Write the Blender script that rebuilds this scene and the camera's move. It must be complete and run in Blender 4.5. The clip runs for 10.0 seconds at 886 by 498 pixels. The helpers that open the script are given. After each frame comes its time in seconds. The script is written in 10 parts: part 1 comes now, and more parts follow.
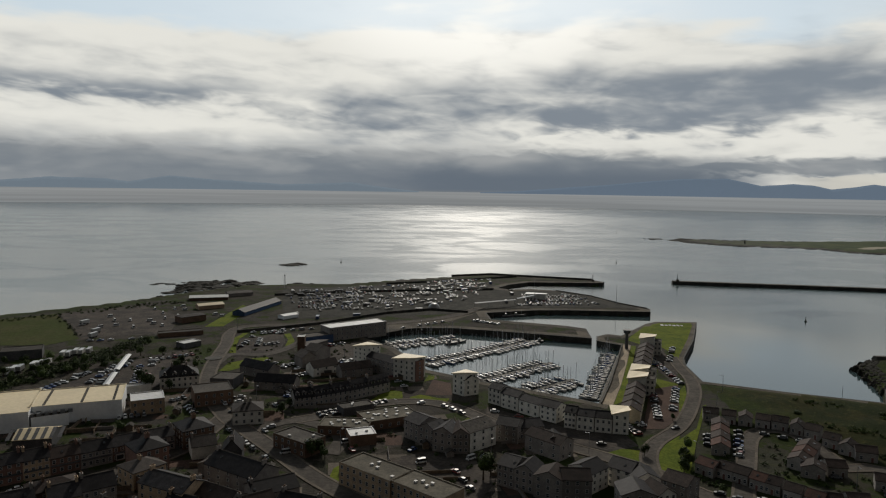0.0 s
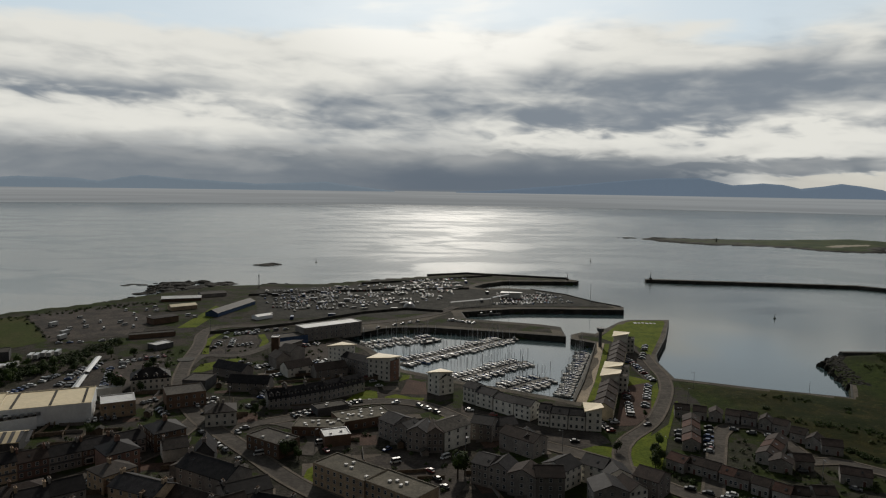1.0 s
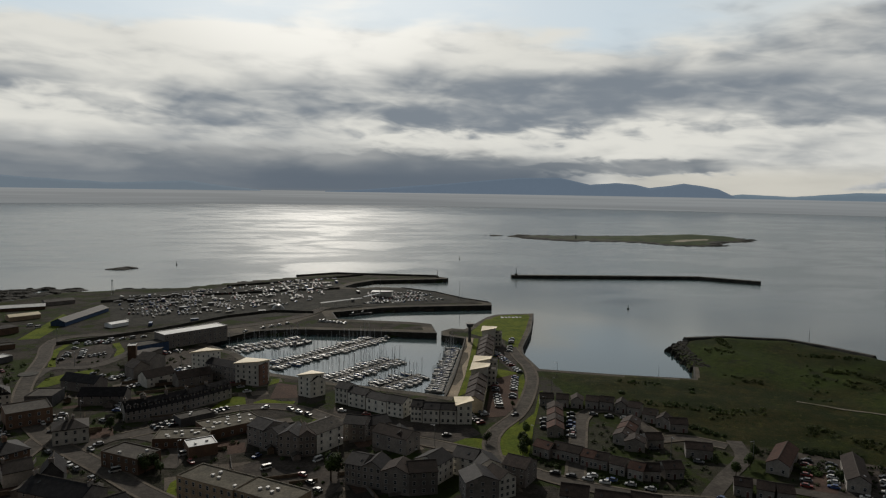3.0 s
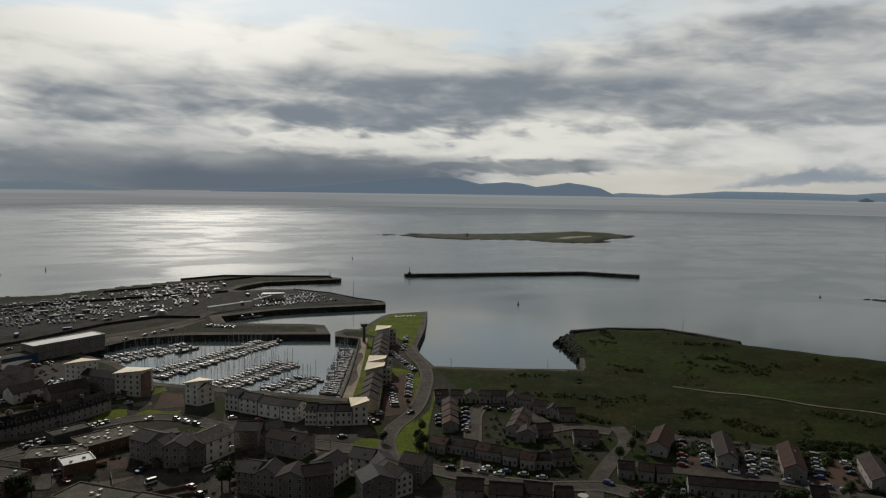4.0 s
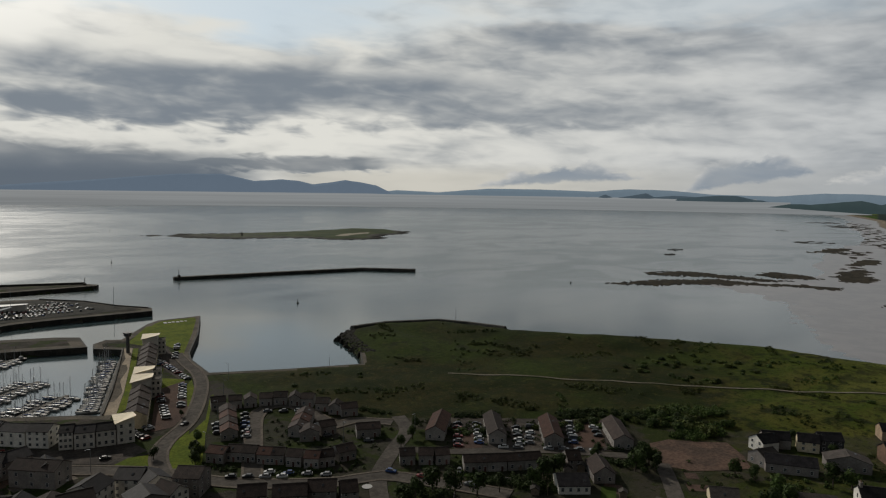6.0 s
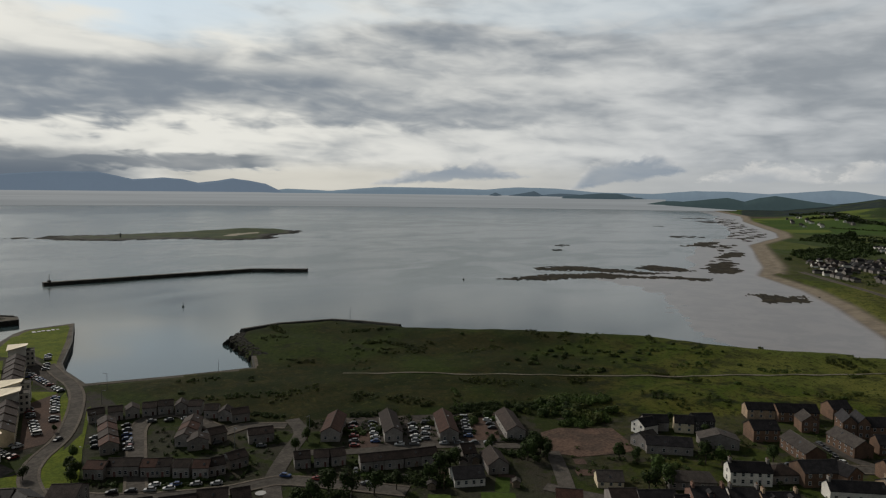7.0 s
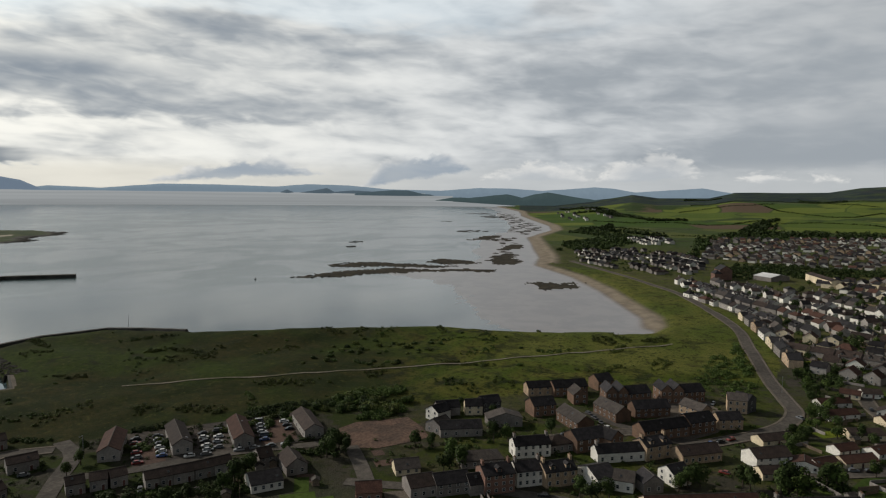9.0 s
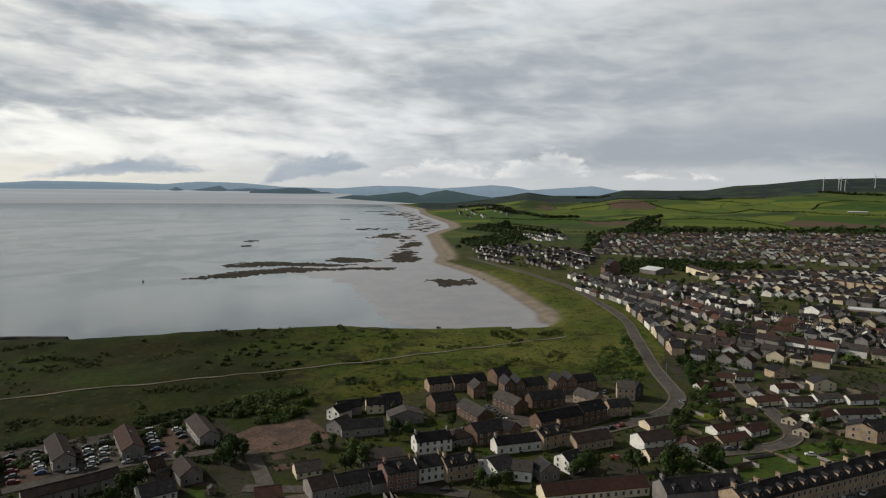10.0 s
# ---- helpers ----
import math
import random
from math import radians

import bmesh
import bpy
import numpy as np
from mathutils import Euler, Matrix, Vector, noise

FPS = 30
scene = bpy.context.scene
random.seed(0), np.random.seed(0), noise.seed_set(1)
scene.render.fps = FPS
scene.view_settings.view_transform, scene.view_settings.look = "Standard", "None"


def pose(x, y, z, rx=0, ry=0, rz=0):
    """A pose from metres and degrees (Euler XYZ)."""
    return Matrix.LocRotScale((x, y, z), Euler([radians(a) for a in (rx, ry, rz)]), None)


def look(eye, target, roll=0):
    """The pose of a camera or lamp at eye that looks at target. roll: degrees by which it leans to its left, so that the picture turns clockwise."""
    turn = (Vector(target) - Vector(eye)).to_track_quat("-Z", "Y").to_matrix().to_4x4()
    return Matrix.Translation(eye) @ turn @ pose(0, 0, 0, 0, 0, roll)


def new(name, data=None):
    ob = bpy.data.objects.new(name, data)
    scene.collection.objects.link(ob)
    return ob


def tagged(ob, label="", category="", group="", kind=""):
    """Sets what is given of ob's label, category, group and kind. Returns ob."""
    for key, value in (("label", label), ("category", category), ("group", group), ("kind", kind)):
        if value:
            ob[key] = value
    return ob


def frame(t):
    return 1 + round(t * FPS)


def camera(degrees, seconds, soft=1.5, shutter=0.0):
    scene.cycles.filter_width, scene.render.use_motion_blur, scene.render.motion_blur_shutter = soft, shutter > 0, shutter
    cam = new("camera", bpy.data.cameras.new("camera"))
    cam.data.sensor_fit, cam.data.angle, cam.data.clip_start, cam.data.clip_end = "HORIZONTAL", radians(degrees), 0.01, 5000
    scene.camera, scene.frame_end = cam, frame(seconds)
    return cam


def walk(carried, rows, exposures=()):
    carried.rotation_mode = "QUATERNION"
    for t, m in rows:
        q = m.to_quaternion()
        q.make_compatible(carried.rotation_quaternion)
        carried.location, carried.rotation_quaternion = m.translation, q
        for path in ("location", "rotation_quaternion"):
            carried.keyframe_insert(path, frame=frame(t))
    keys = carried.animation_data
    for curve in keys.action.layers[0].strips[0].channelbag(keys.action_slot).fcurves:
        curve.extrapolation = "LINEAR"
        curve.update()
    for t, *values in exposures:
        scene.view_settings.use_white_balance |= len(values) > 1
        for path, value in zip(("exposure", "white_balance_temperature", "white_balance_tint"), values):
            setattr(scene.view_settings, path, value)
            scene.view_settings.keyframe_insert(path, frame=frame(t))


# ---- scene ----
cam = camera(65.35, 10.0, soft=1.2)
# seconds, x, y, z, yaw, pitch, lean: a drone that hovers and turns to its right
ROWS = [
    (0, 0.00, -0.00, 110.00, 0.00, -5.03, 0.88),
    (0.5, 0.56, -0.26, 110.01, -0.95, -5.00, 0.88),
    (1, 0.91, -0.44, 110.08, -1.98, -5.05, 0.86),
    (1.5, 1.11, -0.49, 110.08, -3.63, -5.04, 0.92),
    (2, 1.22, -0.48, 110.00, -6.12, -5.00, 0.86),
    (2.5, 1.15, -0.71, 109.96, -9.05, -4.99, 0.90),
    (4, 0.91, -1.28, 110.02, -21.60, -4.90, 0.78),
    (4.5, 0.69, -1.79, 110.08, -26.25, -4.89, 0.78),
    (5, 0.60, -2.04, 110.07, -30.76, -4.88, 0.78),
    (5.5, 0.63, -2.23, 109.96, -35.33, -4.87, 0.78),
    (7, 0.72, -2.48, 109.80, -48.69, -4.91, 0.64),
    (7.5, 0.78, -2.66, 109.64, -53.06, -4.92, 0.62),
    (8, 0.73, -2.73, 109.51, -57.52, -4.93, 0.66),
    (8.5, 0.59, -2.83, 109.45, -61.52, -4.95, 0.64),
    (9, 0.38, -2.96, 109.47, -65.71, -4.97, 0.64),
    (9.5, 0.14, -3.05, 109.58, -69.91, -5.02, 0.67),
    (10, -0.08, -3.14, 109.75, -74.06, -5.07, 0.66),
]
walk(cam, [(t, pose(x, y, z, 90 + pitch, 0, yaw) @ pose(0, 0, 0, 0, 0, lean)) for t, x, y, z, yaw, pitch, lean in ROWS],
     exposures=[(0.0, -0.12), (2.5, -0.2), (5.0, -0.22), (5.7, -0.22), (7.5, -0.02), (9.0, 0.2), (10.0, 0.34)])

# ---- sky and sun ----
SUN_AZ, SUN_EL = 2.6, 31.0


class Nodes:
    """Short hand for building node trees."""

    def __init__(self, tree):
        self.tree = tree
        tree.nodes.clear()

    def node(self, kind, **values):
        n = self.tree.nodes.new(kind)
        if "operation" in values:
            n.operation = values["operation"]
        if "use_clamp" in values:
            n.use_clamp = values["use_clamp"]
        if "interpolation_type" in values:
            n.interpolation_type = values["interpolation_type"]
        if "data_type" in values:
            n.data_type = values["data_type"]
        if "blend_type" in values:
            n.blend_type = values["blend_type"]
        if "sky_type" in values:
            n.sky_type = values["sky_type"]
        if "sun_disc" in values:
            n.sun_disc = values["sun_disc"]
        if "voronoi_dimensions" in values:
            n.voronoi_dimensions = values["voronoi_dimensions"]
        if "feature" in values:
            n.feature = values["feature"]
        if "attribute_name" in values:
            n.attribute_name = values["attribute_name"]
        return n

    def link(self, a, b):
        self.tree.links.new(a, b)

    def put(self, socket, value):
        if isinstance(value, bpy.types.NodeSocket):
            self.link(value, socket)
        elif value is not None:
            socket.default_value = value

    def math(self, op, a, b=None, c=None, clamp=False):
        n = self.node("ShaderNodeMath", operation=op, use_clamp=clamp)
        for i, v in enumerate((a, b, c)):
            self.put(n.inputs[i], v)
        return n.outputs[0]

    def step(self, v, lo, hi, a=0.0, b=1.0):
        n = self.node("ShaderNodeMapRange", interpolation_type="SMOOTHSTEP")
        for i, q in enumerate((v, lo, hi, a, b)):
            self.put(n.inputs[i], q)
        return n.outputs[0]

    def mix(self, f, a, b, blend="MIX"):
        n = self.node("ShaderNodeMix", data_type="RGBA", blend_type=blend)
        self.put(n.inputs[0], f)
        for i, q in ((6, a), (7, b)):
            self.put(n.inputs[i], (*q, 1.0) if isinstance(q, tuple) and len(q) == 3 else q)
        return n.outputs[2]

    def noise(self, vector, scale, detail=4.0, rough=0.55, distortion=0.0):
        n = self.node("ShaderNodeTexNoise")
        self.put(n.inputs["Vector"], vector)
        n.inputs["Scale"].default_value, n.inputs["Detail"].default_value = scale, detail
        n.inputs["Roughness"].default_value, n.inputs["Distortion"].default_value = rough, distortion
        return n.outputs[0]

    def xyz(self, x, y, z):
        n = self.node("ShaderNodeCombineXYZ")
        for i, q in enumerate((x, y, z)):
            self.put(n.inputs[i], q)
        return n.outputs[0]


def make_world():
    world = bpy.data.worlds.new("sky")
    scene.world = world
    world.use_nodes = True
    k = Nodes(world.node_tree)
    out, bg = k.node("ShaderNodeOutputWorld"), k.node("ShaderNodeBackground")
    k.link(bg.outputs[0], out.inputs[0])
    sky = k.node("ShaderNodeTexSky", sky_type="NISHITA", sun_disc=False)
    sky.sun_elevation, sky.sun_rotation = radians(SUN_EL), radians(SUN_AZ)
    sky.air_density, sky.dust_density = 1.0, 1.5
    tc = k.node("ShaderNodeTexCoord")
    sep = k.node("ShaderNodeSeparateXYZ")
    k.link(tc.outputs["Generated"], sep.inputs[0])
    x, y, z = sep.outputs
    el = k.math("MULTIPLY", k.math("ARCSINE", z), 57.29578)
    az = k.math("MULTIPLY", k.math("ARCTAN2", x, y), 57.29578)
    # a flat layer of cloud seen in perspective
    zz = k.math("ADD", k.math("MAXIMUM", z, 0.0), 0.07)
    p = k.xyz(k.math("DIVIDE", x, zz), k.math("DIVIDE", y, zz), 0.0)
    big = k.noise(p, 0.75, 4.0, 0.5, 0.3)
    fine = k.noise(k.xyz(k.math("MULTIPLY", az, 0.17), k.math("MULTIPLY", el, 0.54), 1.7), 1.0, 3.2, 0.48, 0.35)
    wisp = k.noise(k.xyz(k.math("MULTIPLY", az, 0.042), k.math("MULTIPLY", el, 0.24), 3.3), 1.0, 5.0, 0.5, 0.4)
    ripple = k.noise(k.xyz(k.math("ADD", k.math("MULTIPLY", az, 0.30), k.math("MULTIPLY", el, 0.22)), k.math("MULTIPLY", el, 0.98), 7.7), 1.0, 3.6, 0.52, 0.4)
    n = k.math("ADD", k.math("MULTIPLY", big, 0.14), k.math("MULTIPLY", fine, 0.30))
    n = k.math("ADD", n, k.math("ADD", k.math("MULTIPLY", wisp, 0.34), k.math("MULTIPLY", ripple, 0.22)))
    # the places of the cloud masses, with torn outlines
    wa = k.math("ADD", az, k.math("ADD", k.math("MULTIPLY", k.math("SUBTRACT", wisp, 0.5), 24.0), k.math("MULTIPLY", k.math("SUBTRACT", fine, 0.5), 12.0)))
    we = k.math("ADD", el, k.math("ADD", k.math("MULTIPLY", k.math("SUBTRACT", wisp, 0.5), 2.6), k.math("MULTIPLY", k.math("SUBTRACT", ripple, 0.5), 2.6)))

    def mass(a0, a1, e0, e1, sa, se):
        """Where a mass of cloud lies, between two azimuths and two elevations with soft rims."""
        across = k.math("MULTIPLY", k.step(wa, a0 - sa, a0 + sa), k.step(wa, a1 + sa, a1 - sa))
        return k.math("MULTIPLY", across, k.math("MULTIPLY", k.step(we, e0 - se, e0 + se), k.step(we, e1 + se, e1 - se)))

    def gather(parts):
        total = 0.0
        for weight, place in parts:
            total = k.math("ADD", total, k.math("MULTIPLY", mass(*place), weight))
        return total
    north = k.step(az, 30.0, 80.0)
    # a long grey layer over the sea, a bright seam beneath it, a white rim above, broken ripples further round
    lift = gather(((0.13, (9, 41, 4.9, 9.3, 6, 0.8)), (0.05, (-9, 12, 5.2, 8.6, 5, 0.9)), (0.09, (-50, -17, 6.5, 7.6, 5, 0.5)),
                   (-0.09, (-60, -6, 4.3, 6.0, 6, 0.6)), (-0.11, (5, 34, 2.9, 4.5, 5, 0.5)), (-0.10, (-60, 34, 10.2, 16.0, 6, 0.9)), (-0.03, (-60, 4, 8.0, 10.0, 6, 0.6)),
                   (0.05, (40, 58, 5.2, 8.6, 5, 0.7)), (-0.04, (44, 74, 2.4, 5.2, 5, 0.8)), (0.03, (72, 140, 6.0, 16.0, 8, 1.0)), (0.14, (88, 140, 1.8, 4.8, 6, 1.2)), (0.03, (56, 84, 8.6, 13.0, 6, 1.0))))
    grey = k.step(k.math("ADD", n, lift), 0.375, 0.685)
    white = k.mix(k.step(az, 78.0, 100.0), k.mix(north, (8.4, 8.3, 7.7), (6.1, 6.3, 6.4)), (4.2, 4.4, 4.55))
    sun_gap = k.math("SQRT", k.math("ADD", k.math("POWER", k.math("SUBTRACT", az, SUN_AZ), 2.0), k.math("POWER", k.math("SUBTRACT", el, SUN_EL), 2.0)))
    white = k.mix(k.step(sun_gap, 25.0, 18.0), white, (10.8, 10.6, 9.9))
    dark = k.mix(north, (2.35, 2.7, 3.1), (2.9, 3.2, 3.5))
    clouds = k.mix(grey, white, dark)
    # thin pale sky above the bank of cloud, most open over the sea
    line = k.math("ADD", el, k.math("ADD", k.math("MULTIPLY", k.math("SUBTRACT", wisp, 0.5), 7.0), k.math("MULTIPLY", k.math("SUBTRACT", fine, 0.5), 3.0)))
    rim = k.math("ADD", k.step(az, -34.0, 8.0, 10.2, 12.9), k.step(az, 14.0, 26.0, 0.0, -1.5))
    gap = k.math("MULTIPLY", k.step(k.math("SUBTRACT", line, rim), -0.35, 1.3), k.math("MAXIMUM", k.step(wa, 44.0, 26.0), k.math("MULTIPLY", k.step(wisp, 0.52, 0.40), k.step(az, 92.0, 60.0, 0.0, 0.4))))
    pale = k.mix(0.2, (5.9, 7.2, 8.1), sky.outputs[0])
    clouds = k.mix(k.math("MULTIPLY", gap, 0.86), clouds, pale)
    # thin cloud shines round the hidden sun
    glow = k.math("MULTIPLY", k.step(sun_gap, 34.0, 6.0), k.step(el, 14.8, 18.0))
    clouds = k.mix(k.math("MULTIPLY", glow, k.step(wisp, 0.40, 0.60, 0.9, 0.25)), clouds, (20.0, 20.6, 20.8))
    # the cloud grows thinner and brighter higher up, above the northern bay
    thin = k.math("MULTIPLY", k.step(el, 13.8, 19.0), k.math("MULTIPLY", k.step(az, 14.0, 34.0), k.step(az, 112.0, 84.0)))
    clouds = k.mix(k.math("MULTIPLY", thin, 0.6), clouds, (7.6, 7.9, 7.9))
    # a heavy dark bank stands low over the sea and wraps the mountains, rain beneath it; its end is drawn out to a finger
    bank = k.math("MAXIMUM", mass(-90, 21, -6, 3.3, 4, 0.75), mass(16, 33, 1.2, 2.4, 2.5, 0.35))
    tones = k.mix(k.step(k.math("ADD", k.math("MULTIPLY", wisp, 0.4), k.math("ADD", k.math("MULTIPLY", fine, 0.4), k.math("MULTIPLY", el, 0.035))), 0.40, 0.64), (1.55, 1.85, 2.2), (3.9, 4.0, 4.0))
    clouds = k.mix(k.math("MULTIPLY", bank, 0.88), clouds, tones)
    rain = k.math("MULTIPLY", k.step(k.math("ADD", el, k.math("MULTIPLY", k.math("SUBTRACT", fine, 0.5), 1.2)), 2.7, 0.7), k.math("MULTIPLY", k.step(az, 27.0, 21.0), k.step(az, -16.0, 2.0)))
    clouds = k.mix(k.math("MULTIPLY", rain, 0.9), clouds, (1.30, 1.60, 1.98))
    low_n = k.math("MULTIPLY", k.step(el, 2.6, 0.9), k.math("MULTIPLY", k.step(az, 24.0, 30.0), k.step(bank, 0.6, 0.1)))
    clouds = k.mix(k.math("MULTIPLY", low_n, 0.8), clouds, k.mix(k.step(az, 40.0, 72.0), (6.5, 6.25, 5.5), (4.3, 4.5, 4.6)))
    # heaps of cloud on the northern horizon: cauliflower tops over flat blue-grey undersides
    puff = k.noise(k.xyz(k.math("MULTIPLY", az, 0.62), k.math("MULTIPLY", el, 1.3), 4.4), 1.0, 5.0, 0.6, 0.3)
    lump = k.noise(k.xyz(k.math("MULTIPLY", az, 0.27), k.math("MULTIPLY", el, 0.6), 6.2), 1.0, 3.0, 0.5, 0.4)
    for a0, half, e0, tall, slant in ((49.5, 6.5, 0.75, 1.5, 0.06), (63.5, 5.0, 0.8, 2.0, 0.16), (73.5, 5.0, 0.8, 1.5, 0.0), (82.0, 4.6, 0.85, 2.0, 0.05), (91.5, 3.6, 0.9, 0.5, 0.0)):
        off = k.math("DIVIDE", k.math("SUBTRACT", az, a0), half)
        dome = k.math("MULTIPLY", k.math("SUBTRACT", 1.0, k.math("MULTIPLY", off, off)), tall)
        up = k.math("SUBTRACT", k.math("SUBTRACT", el, e0), k.math("MULTIPLY", k.math("SUBTRACT", az, a0), slant))
        under = k.math("SUBTRACT", k.math("ADD", dome, k.math("ADD", k.math("MULTIPLY", k.math("SUBTRACT", puff, 0.5), 2.6), k.math("MULTIPLY", k.math("SUBTRACT", lump, 0.5), 2.4))), up)
        body = k.math("MULTIPLY", k.step(under, -0.15, 0.6), k.step(k.math("ADD", up, k.math("MULTIPLY", k.math("SUBTRACT", puff, 0.5), 0.9)), -0.15, 0.2))
        shade = k.step(k.math("ADD", k.math("MULTIPLY", k.math("SUBTRACT", 1.0, puff), 1.25), k.math("MULTIPLY", under, 0.30)), 0.40 if slant > 0.055 else 0.55, 0.90 if slant > 0.055 else 1.15)
        clouds = k.mix(k.math("MULTIPLY", body, k.step(fine, 0.35, 0.65, 0.9, 0.6)), clouds, k.mix(shade, (7.2, 7.1, 6.8), (2.6, 3.1, 3.7) if slant > 0.055 else (4.0, 4.3, 4.6)))
    # overhead and behind lies thick unbroken cloud, whose shade covers the town
    over = k.math("MAXIMUM", k.step(k.math("ADD", el, k.math("MULTIPLY", n, 8.0)), 38.0, 50.0), k.step(y, -0.25, -0.6))
    clouds = k.mix(over, clouds, k.mix(grey, (0.96, 0.96, 0.96), (0.60, 0.61, 0.62)))
    below = k.step(el, 0.0, -0.6)
    clouds = k.mix(below, clouds, (2.0, 2.15, 2.25))
    k.link(clouds, bg.inputs[0])
    bg.inputs[1].default_value = 0.1


make_world()
sun_vec = Vector((math.sin(radians(SUN_AZ)) * math.cos(radians(SUN_EL)), math.cos(radians(SUN_AZ)) * math.cos(radians(SUN_EL)), math.sin(radians(SUN_EL))))
sun = new("sun", bpy.data.lights.new("sun", "SUN"))
sun.data.energy, sun.data.angle, sun.data.color = 2.9, radians(0.6), (1.0, 0.93, 0.82)
sun.matrix_world = look(sun_vec * 900, (0, 0, 0))

# ---- materials ----
MATS = {}


def mat(name, c1, c2=None, rough=0.8, scale=0.3, fine=3.0, bump=0.0, bump_scale=4.0, metal=0.0, spec=0.12, per=0.0, stain=0.25):
    """A surface of two tones: broad patches, fine grain, a fine relief; per: how far each object differs from the next."""
    if name in MATS:
        return MATS[name]
    m = MATS[name] = bpy.data.materials.new(name)
    m.use_nodes = True
    k = Nodes(m.node_tree)
    out, b = k.node("ShaderNodeOutputMaterial"), k.node("ShaderNodeBsdfPrincipled")
    k.link(b.outputs[0], out.inputs[0])
    geo = k.node("ShaderNodeNewGeometry").outputs["Position"]
    c2 = c2 or tuple(v * 0.7 for v in c1)
    col = k.mix(k.step(k.noise(geo, scale, 5.0, 0.6), 0.35, 0.65), c1, c2)
    grain = k.step(k.noise(geo, fine, 4.0, 0.65), 0.3, 0.7, 1.0 - stain, 1.0 + stain)
    col = k.mix(1.0, col, k.xyz(grain, grain, grain), "MULTIPLY")
    if per:
        rnd = k.step(k.node("ShaderNodeObjectInfo").outputs["Random"], 0.0, 1.0, 1.0 - per, 1.0 + per)
        isle = k.step(k.node("ShaderNodeNewGeometry").outputs["Random Per Island"], 0.0, 1.0, 1.0 - per, 1.0 + per)
        rnd = k.math("MULTIPLY", rnd, isle)
        col = k.mix(1.0, col, k.xyz(rnd, rnd, rnd), "MULTIPLY")
    k.link(col, b.inputs["Base Color"])
    b.inputs["Roughness"].default_value, b.inputs["Metallic"].default_value = rough, metal
    b.inputs["Specular IOR Level"].default_value = spec
    if bump:
        bn = k.node("ShaderNodeBump")
        bn.inputs["Distance"].default_value = bump
        k.link(k.noise(geo, bump_scale, 4.0, 0.6), bn.inputs["Height"])
        k.link(bn.outputs[0], b.inputs["Normal"])
    return m


def water(name, rough_lo, rough_hi, bump, deep):
    m = bpy.data.materials.new(name)
    m.use_nodes = True
    k = Nodes(m.node_tree)
    out, b = k.node("ShaderNodeOutputMaterial"), k.node("ShaderNodeBsdfPrincipled")
    k.link(b.outputs[0], out.inputs[0])
    geo = k.node("ShaderNodeNewGeometry").outputs["Position"]
    sep = k.node("ShaderNodeSeparateXYZ")
    k.link(geo, sep.inputs[0])
    x, y, _ = sep.outputs
    lane = k.noise(k.xyz(k.math("MULTIPLY", x, 0.0055), k.math("MULTIPLY", y, 0.0085), 0.0), 1.0, 5.0, 0.6, 0.9)
    broad = k.noise(k.xyz(k.math("MULTIPLY", x, 0.0011), k.math("MULTIPLY", y, 0.0017), 2.0), 1.0, 3.0, 0.5, 0.6)
    slick = k.step(k.math("ADD", k.math("MULTIPLY", lane, 0.7), k.math("MULTIPLY", broad, 0.3)), 0.43, 0.58)
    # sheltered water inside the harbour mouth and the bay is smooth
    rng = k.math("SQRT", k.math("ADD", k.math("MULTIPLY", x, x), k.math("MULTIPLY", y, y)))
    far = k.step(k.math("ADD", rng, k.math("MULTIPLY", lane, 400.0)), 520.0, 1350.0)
    # near water has a paler, bluer base: reflected sky put into its colour
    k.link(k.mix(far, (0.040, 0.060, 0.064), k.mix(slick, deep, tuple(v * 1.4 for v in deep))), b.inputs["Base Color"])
    rough = k.step(slick, 0.0, 1.0, rough_lo, rough_hi)
    rough = k.math("MULTIPLY", rough, k.step(rng, 2400.0, 4380.0, 1.0, 0.7))
    # breeze ruffles the marina a little
    marina = k.math("MULTIPLY", k.step(x, 124.0, 112.0), k.step(y, 540.0, 515.0))
    calm = k.math("MAXIMUM", k.step(far, 0.0, 1.0, 0.18, 1.0), k.math("MULTIPLY", marina, k.step(lane, 0.40, 0.62, 0.62, 0.25)))
    k.link(k.math("MULTIPLY", rough, calm), b.inputs["Roughness"])
    b.inputs["IOR"].default_value = 1.37
    bn = k.node("ShaderNodeBump")
    bn.inputs["Distance"].default_value = bump
    k.link(k.noise(geo, 0.35, 3.0, 0.6), bn.inputs["Height"])
    k.link(k.step(far, 0.0, 1.0, 0.12, 1.0), bn.inputs["Strength"])
    k.link(bn.outputs[0], b.inputs["Normal"])
    return m


def mesh_object(name, verts, faces, material=None, parent=None, smooth=False):
    me = bpy.data.meshes.new(name)
    me.from_pydata(verts, [], faces)
    me.update()
    if material:
        me.materials.append(material)
    if smooth:
        me.polygons.foreach_set("use_smooth", [True] * len(me.polygons))
    ob = new(name, me)
    ob.parent = parent
    return ob


